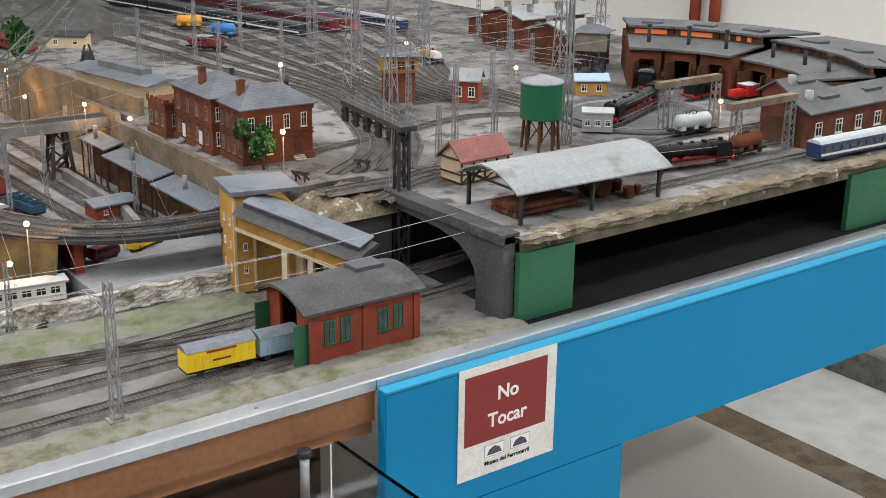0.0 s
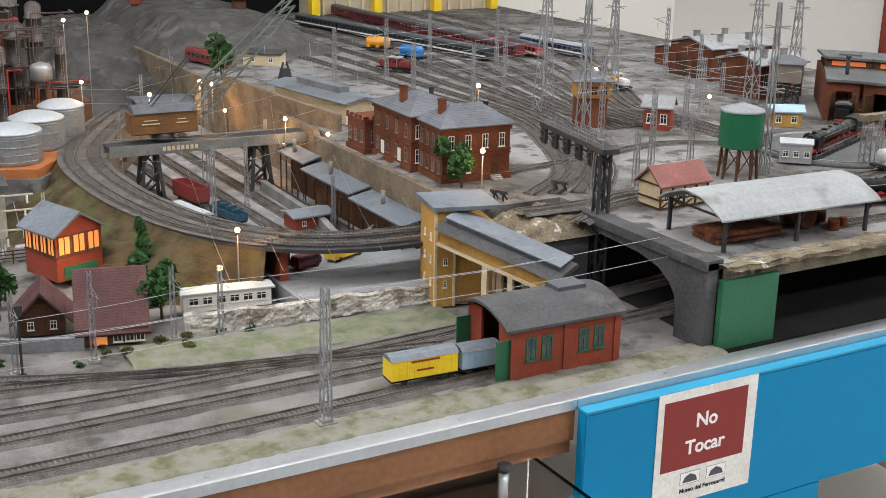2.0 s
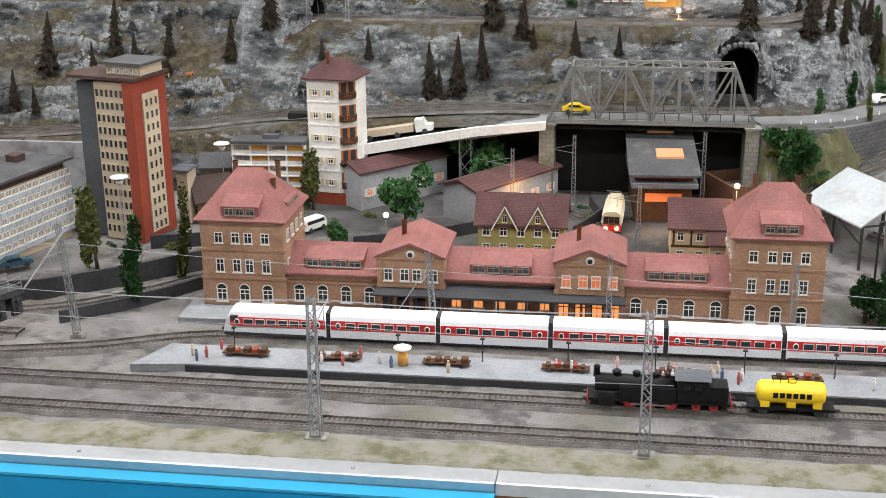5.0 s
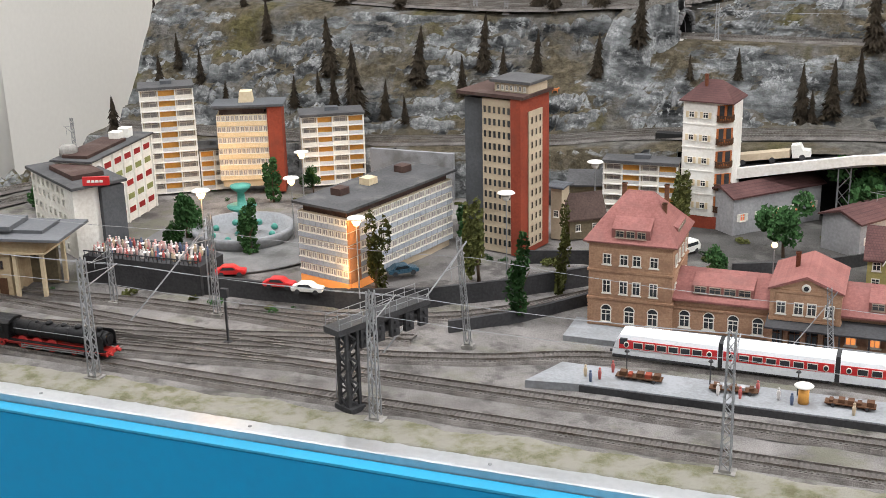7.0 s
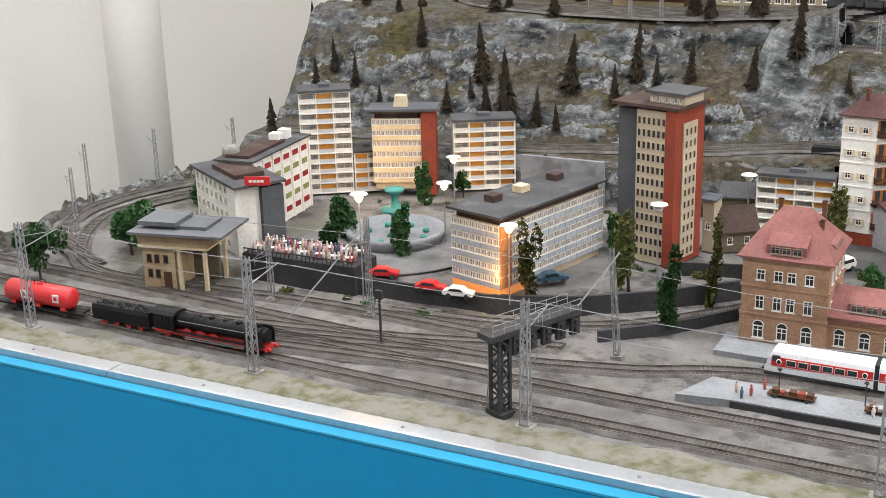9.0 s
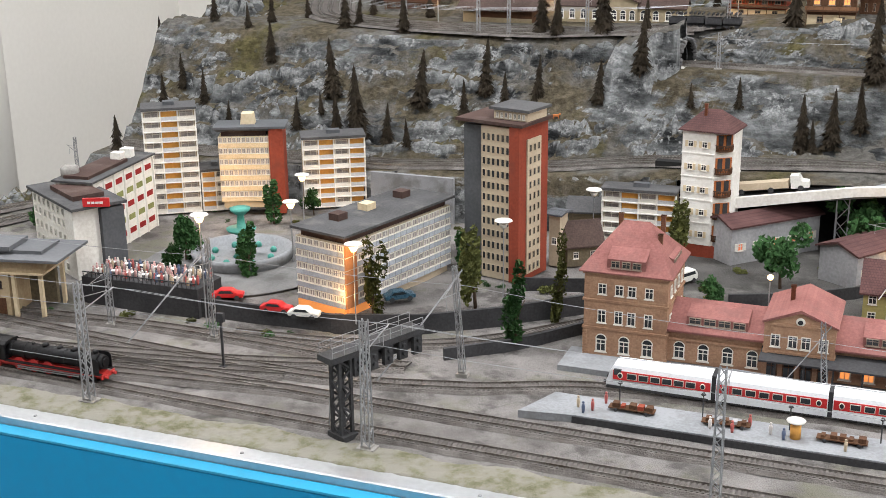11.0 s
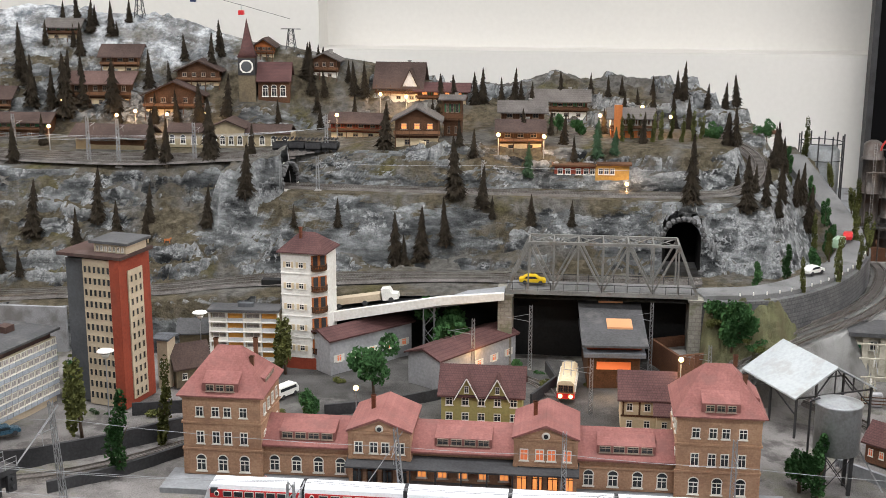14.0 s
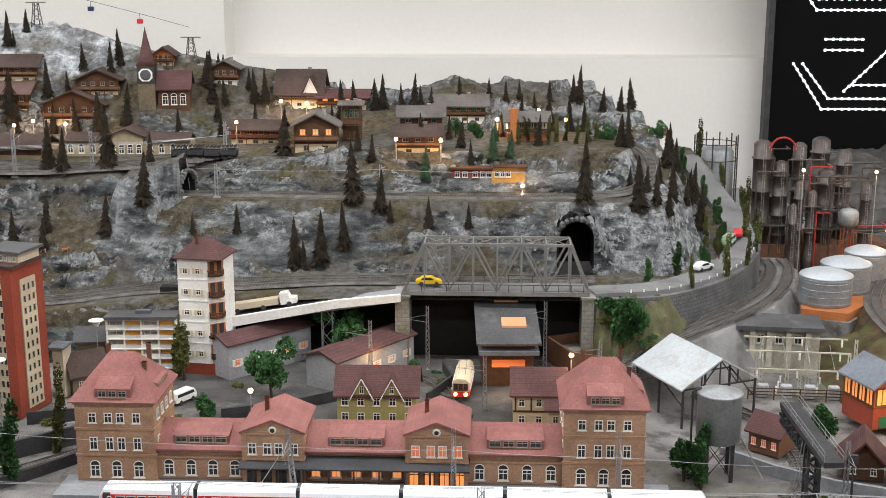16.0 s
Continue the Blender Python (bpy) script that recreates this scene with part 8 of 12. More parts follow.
def box_wagon(x, y, z, rz, L, c, roofc, label, h=0.026, planks=9, open_top=False):
    t = thing("goods_wagon", pose(x, y, z, 0, 0, rz), label, "wagon", "goods wagons")
    bm = B()
    box(bm, -L / 2, L / 2, -0.0125, 0.0125, 0.0095, 0.0125)
    part("frame", bm, BLACKPAINT, t)
    bm = B()
    w = 0.014
    if open_top:
        for a in ((-L / 2, L / 2, -w, -w + 0.002), (-L / 2, L / 2, w - 0.002, w), (-L / 2, -L / 2 + 0.002, -w + 0.002, w - 0.002), (L / 2 - 0.002, L / 2, -w + 0.002, w - 0.002)):
            bm = B()
            box(bm, *a, 0.0125, 0.0125 + h)
            part("side", bm, c, t)
        for k in range(4):
            bm = B()
            box(bm, -L / 2 + L * (k + 0.5) / 4, -L / 2 + L * (k + 0.5) / 4 + 0.002, -w + 0.002, w - 0.002, 0.03, 0.034)
            part("cross_tie", bm, c, t)
        bm = B()
        box(bm, -L / 2, L / 2, -w, w, 0.0126, 0.015)
    else:
        box(bm, -L / 2, L / 2, -w, w, 0.0125, 0.0125 + h)
    part("body", bm, c, t)
    for k in range(planks):
        for s in (-1, 1):
            bm = B()
            xx = -L / 2 + L * (k + 0.5) / planks
            box(bm, xx - L / planks * 0.44, xx + L / planks * 0.44, s * w - 0.0005, s * w + 0.0005, 0.0135, 0.0115 + h)
            part("plank", bm, c, t)
    if not open_top:
        bm = B()
        z0 = 0.0125 + h
        prism(bm, [(-w - 0.0015, z0), (w + 0.0015, z0), (w * 0.6, z0 + 0.005), (0, z0 + 0.0065), (-w * 0.6, z0 + 0.005)], "x", -L / 2 - 0.001, L / 2 + 0.001)
        part("roof", bm, roofc, t)
    for k in (-0.3, 0.3):
        wheelset(t, L * k, 0.0052, DARKSTEEL)
    return t


REDDULL = mat("worn_red_paint", (0.22, 0.03, 0.026), (0.13, 0.02, 0.018), 80, 0.6)
LBLUE = mat("light_blue_grey_paint", (0.32, 0.45, 0.55), (0.25, 0.36, 0.45), 90, 0.6)
yw = box_wagon(0.61, 1.405, 0, -3, 0.093, YELLOWP, ROOFBLUE, "yellow goods wagon with faded red lettering and grey roof")
for k, w2 in ((0.008, 0.02), (-0.004, 0.012)):
    bm = B()
    box(bm, -w2, w2, -0.0152, -0.0147, 0.026 + k, 0.0285 + k)
    part("lettering_bar", bm, REDPANEL, yw)
box_wagon(0.69, 1.40, 0, -3, 0.055, LBLUE, ROOFBLUE, "small pale blue goods wagon entering the shed", 0.024, 6)
box_wagon(0.63, 2.36, 0, 100, 0.095, REDDULL, ROOFGREY, "open red goods wagon in the basin", 0.028, 6, True)
box_wagon(0.585, 2.22, 0, 102, 0.105, WOOD, CANVAS, "goods wagon with a pale flat roof", 0.016, 6)
box_wagon(0.648, 2.205, 0, 100, 0.09, BLUECAR, DARKPANEL, "dark blue open wagon with pale load", 0.014, 6, True)
house("loading_hut", 0.735, 2.10, 0, 4, 0.07, 0.045, 0.024, 0.004, REDPANEL, ROOFBLUE, "small red hut with a pale flat roof", cols=2, ww=0.008, wz=0.009, over=0.008)
for y0, y1, zt, xl in ((1.84, 2.045, 0.070, 0.812), (2.05, 2.262, 0.075, 0.815), (2.267, 2.40, 0.083, 0.822)):
    t = thing("goods_canopy", pose(0, y0, 0), "low loading shed with pale felt roof on brown timber wall", "shed", "loading canopies")
    L = y1 - y0
    bm = B()
    box(bm, xl + 0.03, 0.860, 0.004, L - 0.004, 0, zt - 0.006)
    part("wall", bm, WOOD, t)
    bm = B()
    prism(bm, [(xl, zt - 0.006), (0.860, zt + 0.004), (0.860, zt + 0.007), (xl, zt - 0.003)], "y", 0, L)
    part("roof", bm, ROOFBLUE, t)
    for k in range(5):
        bm = B()
        yy = 0.01 + (L - 0.02) * k / 4
        bar(bm, (xl + 0.006, yy, -0.003), (xl + 0.006, yy, zt - 0.006), 0.0022)
        part("post", bm, WOOD, t)
    for k in range(3):
        bm = B()
        yy = L * (0.2 + 0.3 * k)
        box(bm, xl + 0.0285, xl + 0.03, yy - 0.016, yy + 0.016, 0.004, 0.04)
        part("sliding_door", bm, CHALETWOOD, t)
    bm = B()
    tube(bm, (0.84, L * 0.6, zt), (0.84, L * 0.6, zt + 0.026), 0.004, n=8)
    part("chimney", bm, CONC, t)

wall_run([(0.765, 1.985, 0), (0.785, 2.09, 0), (0.792, 2.4, 0)], 0.02, DUSTGREY, "low pale loading platform wall in the basin", 0.012)
# retaining walls between basin and yard
wall_run([(0.868, 1.72, 0), (0.868, 2.0, 0), (0.868, 2.3, 0), (0.892, 2.36, 0), (0.895, 2.9, 0), (0.89, 3.6, 0)], DECK + 0.004, BROWNWALL, "stained brown retaining wall between basin and upper yard", 0.012)
wall_run([(0.93, 2.33, DECK - 0.01), (0.905, 2.55, DECK - 0.01), (0.885, 2.86, DECK - 0.01)], 0.045, BROWNWALL, "stained brown ramp wall beside the goods station", 0.01)

# crane bridge
cb2 = thing("crane_bridge", pose(0.49, 2.42, -0.004, 0, 0, -2), "grey plate girder bridge carrying the crane", "bridge")
for yy in (-0.02, 0.03):
    bm = B()
    box(bm, 0, 0.42, yy - 0.002, yy + 0.002, 0.098, 0.118)
    part("girder", bm, BRIDGESTEEL, cb2)
bm = B()
for k in range(8):
    box(bm, 0.1 + k * 0.009, 0.106 + k * 0.009, -0.0232, -0.0225, 0.104, 0.112)
part("lettering_bar", bm, CREAM, cb2)
bm = B()
box(bm, 0, 0.42, -0.018, 0.028, 0.112, 0.116)
part("deck", bm, DARKSTEEL, cb2)
for xx in (0.08, 0.30):
    bm = B()
    lattice(bm, (xx, 0.005, -0.003), (xx, 0.005, 0.098), 0.045, 0.025, 0.006, 3)
    part("trestle", bm, DARKSTEEL, cb2)
ck = thing("crawler_crane", pose(0.602, 2.432, 0.113, 0, 0, -2), "brown timber-sided crane with a long lattice jib", "crane")
bm = B()
box(bm, -0.065, 0.065, -0.022, 0.022, 0.016, 0.058)
bmesh.ops.bevel(bm, geom=bm.edges[:], offset=0.002, segments=1, affect="EDGES")
part("house", bm, mat("crane_brown", (0.18, 0.08, 0.022), (0.11, 0.047, 0.014), 80, 0.6), ck)
bm = B()
for w0 in ((-0.045, -0.01), (0.02, 0.045)):
    box(bm, w0[0], w0[1], -0.0235, -0.0225, 0.036, 0.038)
    box(bm, w0[0] + 0.004, w0[1] - 0.004, -0.0235, -0.0225, 0.043, 0.0445)
part("lettering_bar", bm, CREAM, ck)
bm = B()
prism(bm, [(-0.025, 0.058), (0.025, 0.058), (0.012, 0.07), (-0.012, 0.07)], "x", -0.06, 0.06)
part("roof", bm, ROOFGREY, ck)
bm = B()
tube(bm, (0, 0, 0), (0, 0, 0.016), 0.022, n=20)
part("turntable", bm, DARKSTEEL, ck)
bm = B()
ja, jb = Vector((0.05, 0.0, 0.045)), Vector((0.33, 0.17, 0.235))
js = (jb - ja).cross(Vector((0, 0, 1))).normalized()
ju = js.cross((jb - ja).normalized())


def jib_point(k, a, b):
    w = 0.022 * (1 - 0.55 * k)
    return ja.lerp(jb, k) + js * (a * w) + ju * (b * w * 0.8)


for a in (-1, 1):
    for b in (-1, 1):
        bar(bm, jib_point(0, a, b), jib_point(1, a, b), 0.0034)
for i in range(11):
    for a, b, c2, d2 in ((-1, 1, 1, 1), (-1, -1, 1, -1), (-1, -1, -1, 1), (1, 1, 1, -1)):
        bar(bm, jib_point(i / 11, a, b), jib_point((i + 1) / 11, c2, d2), 0.002)
part("jib", bm, mat("jib_grey_green", (0.12, 0.135, 0.12), (0.06, 0.068, 0.06), 90, 0.7), ck)
bm = B()
for s in (-1, 1):
    bar(bm, (-0.03, s * 0.012, 0.06), (0.05, s * 0.01, 0.15), 0.0026)
    bar(bm, (0.05, s * 0.01, 0.15), (0.33, 0.17, 0.24), 0.0009)
part("stay", bm, DARKSTEEL, ck)
for x, y, z, h in ((0.60, 2.50, 0.0, 0.19), (0.835, 2.38, 0.0, 0.145), (0.90, 2.32, 0.0, 0.12), (0.72, 2.55, 0.0, 0.2), (0.53, 2.75, 0.06, 0.12), (0.77, 2.62, 0.1, 0.08)):
    street_lamp(x, y, z, h, False, 0.03)

# back of the basin
def scrap_bank(x, y):
    rise = clamp((y - 3.22) / 0.5) * clamp((x - 0.6) / 0.12)
    return -0.006 + 0.15 * rise + 0.02 * noise.turbulence(Vector((x * 22, y * 22, 0)), 4, True) * clamp(rise * 4)


terrain_mesh("scrap_bank", 0.58, 0.915, 3.2, 4.17, 0.012, scrap_bank, CINDER, "brown rubble bank behind the goods basin")
lk = house("lit_depot", 0.755, 3.10, 0.0, -2, 0.19, 0.09, 0.055, 0.004, CHALETWOOD, ROOFBLUE, "brown depot with lit orange windows and flat roof", cols=5, ww=0.022, wz=0.024, lit=False, over=0.01)
windows(lk, [(x, -0.001, 0.012) for x in (0.105, 0.14)], 0.026, 0.028, glass=LITWIN, frame=WOOD)
glow_light(0.87, 3.06, 0.05, 0.02)
house("brown_hut", 0.585, 2.80, 0.0, -18, 0.055, 0.06, 0.055, 0.004, BEIGE, FELT, "tall beige hut with flat roof beside the track", cols=1, ww=0.01, wz=0.014)
house("low_hut", 0.52, 2.64, 0.03, -12, 0.065, 0.05, 0.022, 0.003, WOOD, ROOFBLUE, "low brown hut with pale flat roof", cols=2, ww=0.01, wz=0.009, over=0.006)
bm = B()
nx, ny = 24, 40
g2 = []
for i in range(nx + 1):
    row = []
    for j in range(ny + 1):
        x, y = 0.90 + 0.5 * i / nx, 3.25 + 1.0 * j / ny
        top = 0.085 * clamp((x - 0.9) / 0.1) * clamp((1.42 - x) / 0.15) * clamp((y - 3.25) / 0.25)
        row.append(bm.verts.new((x, y, DECK - 0.004 + top + 0.012 * noise.turbulence(Vector((x * 14, y * 14, 0)), 4, True) * clamp(top * 40))))
    g2.append(row)
for i in range(nx):
    for j in range(ny):
        bm.faces.new((g2[i][j], g2[i + 1][j], g2[i + 1][j + 1], g2[i][j + 1]))
solo("cinder_bank", bm, patched(mat("grey_cinder", (0.11, 0.107, 0.103), (0.055, 0.053, 0.05), 80, 0.95, bump=1.0), (0.2, 0.195, 0.19), 14, 0.54, 0.66, 0.7), Matrix.Identity(4), "dark grey cinder bank behind the yard", "bank", kind="structure")
wtr = thing("white_water_tower", pose(1.24, 3.70, DECK + 0.06), "small white round water tower on a stem", "tower")
bm = B()
lathe(bm, [(0.036, 0.055), (0.038, 0.06), (0.038, 0.1), (0.043, 0.102), (0.004, 0.122)], 28)
part("drum", bm, CANVAS, wtr)
bm = B()
tube(bm, (0, 0, 0), (0, 0, 0.055), 0.022, n=18)
part("stem", bm, WOOD, wtr)
house("yard_shed", 1.06, 3.20, DECK, -40, 0.1, 0.05, 0.03, 0.006, CREAM, FELT, "low cream shed with felt roof in the yard", cols=2, ww=0.012, wz=0.012)
box_wagon(1.02, 3.98, DECK + 0.07, 62, 0.12, REDPANEL, REDPANEL, "dark red goods wagon on the cinder bank", 0.03, 8)
box_wagon(0.70, 3.46, 0.0, 48, 0.1, REDPANEL, REDPANEL, "dark red goods wagon behind the refinery", 0.03, 8)
for x, y in ((0.55, 2.55), (0.70, 2.9), (0.80, 2.75), (0.62, 2.2), (0.72, 2.3), (0.84, 2.5), (0.58, 3.05), (0.90, 3.3)):
    copy_thing(mast, pose(x, y, 0, 0, 0, 90) @ Matrix.Diagonal((0.6, 0.6, rng.uniform(0.65, 1.0), 1)))
for k in range(5):
    y0 = 2.12 + k * 0.19
    for p, q in (((0.47, y0, 0.15), (0.68, y0 + 0.04, 0.125)), ((0.68, y0 + 0.04, 0.125), (0.9, y0 + 0.06, 0.16))):
        bm = B()
        tube(bm, p, q, 0.0005, n=4, caps=False)
        solo("cross_wire", bm, STEEL, Matrix.Identity(4), "thin cross wire over the goods basin", "wire", "overhead wires")

# silos
for x, y, r in ((0.335, 2.50, 0.053), (0.402, 2.602, 0.052), (0.475, 2.71, 0.046)):
    t = thing("storage_silo", pose(x, y, 0.083), "round corrugated metal storage tank with domed lid", "silo", "storage silos")
    bm = B()
    lathe(bm, [(r * 0.98, 0.0), (r, 0.001)] + [(r * (1 + 0.012 * (i % 2)), 0.003 + i * 0.0038) for i in range(14)] + [(r * 1.02, 0.057)], 44)
    part("shell", bm, ZINC, t)
    for k in range(4):
        bm = B()
        lathe(bm, [(r * 1.010, 0.0064 + k * 0.014), (r * 1.019, 0.0068 + k * 0.014), (r * 1.019, 0.0074 + k * 0.014), (r * 1.010, 0.0078 + k * 0.014)], 44)
        part("hoop", bm, ZINC, t)
    bm = B()
    lathe(bm, [(r * 1.04, 0.0575), (r * 1.0, 0.061), (r * 0.6, 0.0695), (0.004, 0.0735)], 44)
    part("lid", bm, LIDZINC, t)
bm = B()
prism(bm, [(0.276, 2.45), (0.36, 2.415), (0.425, 2.50), (0.478, 2.62), (0.525, 2.74), (0.42, 2.77), (0.33, 2.66)], "z", 0.066, 0.0828)
solo("silo_base", bm, mat("orange_brick_base", (0.42, 0.15, 0.05), (0.30, 0.10, 0.035), 80, 0.8), Matrix.Identity(4), "orange-brown walled base of the silos", "base")
bm = B()
prism(bm, [(0.27, 2.444), (0.362, 2.407), (0.431, 2.497), (0.483, 2.62), (0.53, 2.745), (0.415, 2.777), (0.324, 2.664)], "z", -0.01, 0.0658)
solo("silo_mound", bm, GROUND, Matrix.Identity(4), "grey scatter mound under the silo base", "ground", kind="structure")

# refinery
rf = thing("refinery", pose(0, 0, 0), "tall dark refinery columns with rings and pipework", "plant")
REFSTEEL = patched(mat("refinery_steel", (0.12, 0.108, 0.10), (0.05, 0.042, 0.038), 60, 0.45, 0.45), (0.06, 0.032, 0.022), 22, 0.5, 0.64, 0.75)
COLUMNS = ((0.293, 2.985, 0.0215, 0.345, 3), (0.336, 2.97, 0.0175, 0.297, 4), (0.387, 3.01, 0.0165, 0.336, 3), (0.447, 2.985, 0.0205, 0.278, 3), (0.405, 2.94, 0.0125, 0.232, 2), (0.372, 2.93, 0.011, 0.255, 2), (0.32, 3.06, 0.02, 0.30, 3), (0.50, 3.03, 0.018, 0.315, 4), (0.54, 2.97, 0.0125, 0.245, 2), (0.455, 3.08, 0.022, 0.34, 4), (0.355, 2.905, 0.009, 0.205, 1))
for x, y, r, h, n in COLUMNS:
    prof = [(r * 1.15, 0), (r * 1.15, 0.075), (r, 0.078)]
    for k in range(n):
        z = 0.085 + (h - 0.105) * (k + 0.75) / n
        prof += [(r, z), (r * 1.2, z + 0.001), (r * 1.2, z + 0.0035), (r, z + 0.0045)]
    prof += [(r, h - 0.004), (r * 0.85, h), (r * 0.45, h + 0.005), (0.002, h + 0.006)]
    bm = B()
    lathe(bm, prof, 24, cx=x, cy=y)
    col = part("column", bm, REFSTEEL, rf)
    bm = B()
    for sd in (-1, 1):
        bar(bm, (x + sd * 0.0028, y - r * 1.24, 0.08), (x + sd * 0.0028, y - r * 1.24, h), 0.0007)
    for k in range(int((h - 0.08) / 0.006)):
        bar(bm, (x - 0.0028, y - r * 1.24, 0.083 + k * 0.006), (x + 0.0028, y - r * 1.24, 0.083 + k * 0.006), 0.0005)
    part("ladder", bm, STEEL, col)
PIPER = random.Random(17)
for i in range(26):
    bm = B()
    x, z = PIPER.uniform(0.27, 0.52), PIPER.uniform(0.13, 0.33)
    y, dx = PIPER.choice((2.925, 2.95, 3.03)), PIPER.uniform(0.03, 0.1)
    tube(bm, (x, y, z), (x + dx, y, z), 0.0019, n=6)
    tube(bm, (x, y, z), (x, y, max(0.05, z - PIPER.uniform(0.05, 0.2))), 0.0019, n=6)
    tube(bm, (x + dx, y, z), (x + dx, y + 0.04, z), 0.0019, n=6)
    part("pipe", bm, REDPAINT if i % 7 == 0 else REFSTEEL, rf)
bm = B()
for k in range(8):
    a0, a1 = math.pi * k / 8, math.pi * (k + 1) / 8
    tube(bm, (0.335 - 0.03 * math.cos(a0), 2.96, 0.33 + 0.03 * math.sin(a0)), (0.335 - 0.03 * math.cos(a1), 2.96, 0.33 + 0.03 * math.sin(a1)), 0.0024, n=6)
part("pipe_bend", bm, REDPAINT, rf, "bent red pipe")
for x0, x1, y, z in ((0.265, 0.36, 2.945, 0.15), (0.36, 0.5, 2.945, 0.185), (0.42, 0.58, 2.96, 0.14), (0.3, 0.42, 2.99, 0.255)):
    bm = B()
    box(bm, x0, x1, y - 0.016, y + 0.004, z, z + 0.0025)
    deck = part("gantry_deck", bm, DARKSTEEL, rf)
    bm = B()
    bar(bm, (x0, y - 0.0155, z + 0.014), (x1, y - 0.0155, z + 0.014), 0.0009)
    for k in range(6):
        xx = x0 + (x1 - x0) * k / 5
        bar(bm, (xx, y - 0.0155, z), (xx, y - 0.0155, z + 0.014), 0.0009)
    part("guard_rail", bm, DARKSTEEL, deck)
bm = B()
box(bm, 0.262, 0.60, 2.95, 3.14, -0.005, 0.1)
part("base_building", bm, BROWNBRICK, rf)
bm = B()
lathe(bm, [(0.016, 0.165), (0.0235, 0.172), (0.0235, 0.197), (0.018, 0.204), (0.003, 0.209)], 24, cx=0.475, cy=2.87)
small = part("small_tank", bm, ZINC, rf, "pale round tank on a stalk")
for k in range(4):
    bm = B()
    c2, s2 = math.cos(0.785 + k * 1.571) * 0.016, math.sin(0.785 + k * 1.571) * 0.016
    bar(bm, (0.475 + c2 * 1.3, 2.87 + s2 * 1.3, 0), (0.475 + c2, 2.87 + s2, 0.168), 0.003)
    part("leg", bm, RUST, small)
for x, y in ((0.36, 2.9), (0.52, 2.88), (0.6, 3.0)):
    street_lamp(x, y - 0.05, 0.0, 0.3, False, 0.012)
# gas holder behind the road
gh2 = thing("gas_holder", pose(0.235, 3.3, 0.0) @ Matrix.Diagonal((0.79, 0.79, 1.08, 1)), "round grey gas holder inside a ring of posts", "tank")
bm = B()
lathe(bm, [(0.06, -0.003), (0.06, 0.255), (0.05, 0.264), (0.004, 0.27)], 36)
part("shell", bm, ZINC, gh2)
for k in range(10):
    bm = B()
    c2, s2 = 0.072 * math.cos(k * 0.628), 0.072 * math.sin(k * 0.628)
    bar(bm, (c2, s2, -0.003), (c2, s2, 0.295), 0.004)
    part("post", bm, DARKSTEEL, gh2)
for zz in (0.235, 0.275):
    bm = B()
    for k in range(20):
        a0, a1 = k * 0.31416, (k + 1) * 0.31416
        bar(bm, (0.072 * math.cos(a0), 0.072 * math.sin(a0), zz), (0.072 * math.cos(a1), 0.072 * math.sin(a1), zz), 0.002)
    part("ring", bm, DARKSTEEL, gh2)
# curved tracks between stone wall and silos
track([(-0.08, 2.28, 0.005), (0.05, 2.47, 0.006), (0.2, 2.68, 0.006), (0.30, 2.9, 0.006), (0.32, 3.2, 0.006)])
track([(-0.105, 2.33, 0.005), (0.02, 2.52, 0.006), (0.16, 2.72, 0.006), (0.26, 2.93, 0.006), (0.27, 3.2, 0.006)])
track([(0.05, 1.62, 0), (0.14, 1.80, 0), (0.12, 2.02, 0), (0.0, 2.2, 0), (-0.06, 2.28, 0.003)])

# stone retaining wall and hill road
RW = smooth([(-0.165, 2.235, 0), (-0.02, 2.27, 0), (0.11, 2.40, 0), (0.2, 2.58, 0), (0.235, 2.72, 0), (0.22, 2.85, 0)], 6)
wall_run(RW, 0.158, STONEWALL, "curved grey quarry-stone retaining wall below the road", 0.012)
RD = smooth([(-0.165, 2.275, 0.162), (-0.03, 2.315, 0.162), (0.085, 2.43, 0.163), (0.165, 2.58, 0.166), (0.195, 2.72, 0.185), (0.175, 2.88, 0.225), (0.12, 3.05, 0.30)], 6)
bm = B()
ribbon(bm, path_frames(RD), [(-0.032, -0.05), (-0.027, 0.003), (0.031, 0.003), (0.036, -0.05)])
solo("hill_road", bm, ASPHALT, Matrix.Identity(4), "worn grey road curving up the mountain", "road", kind="structure")
for p, s in path_frames(RD)[3:22]:
    q = p + s * 0.032
    bm = B()
    tube(bm, (0, 0, 0), (0, 0, 0.006), 0.0013, n=6)
    solo("road_post", bm, WHITEPL, pose(q.x, q.y, q.z + 0.002), "small white roadside guard post", "post", "guard posts")
car(0.07, 2.425, 0.168, 42, WHITECAR, "white model estate car on the hill road")
car(0.185, 2.675, 0.182, 75, REDTRAIN, "small red model car on the hill road")
car(0.155, 2.62, 0.176, 65, GREENCAR, "sage green model van on the hill road", True)
for x, y, h in ((-0.108, 2.19, 0.1), (-0.085, 2.20, 0.085), (-0.13, 2.21, 0.06), (-0.07, 2.15, 0.05), (-0.12, 2.14, 0.045)):
    plant(LEAFY, x, y, max(0.0, bank(x, y)), h)
plant(POPLARG, -0.052, 1.77, 0, 0.095), plant(POPLARG, -0.03, 1.745, 0, 0.085)
plant(POPLARG, 0.19, 1.92, 0.01, 0.085), plant(LEAFY, 0.385, 1.765, 0, 0.1), plant(POPLARG, 0.40, 1.93, 0.02, 0.08), plant(LEAFY, 0.93, 3.0, DECK, 0.12)

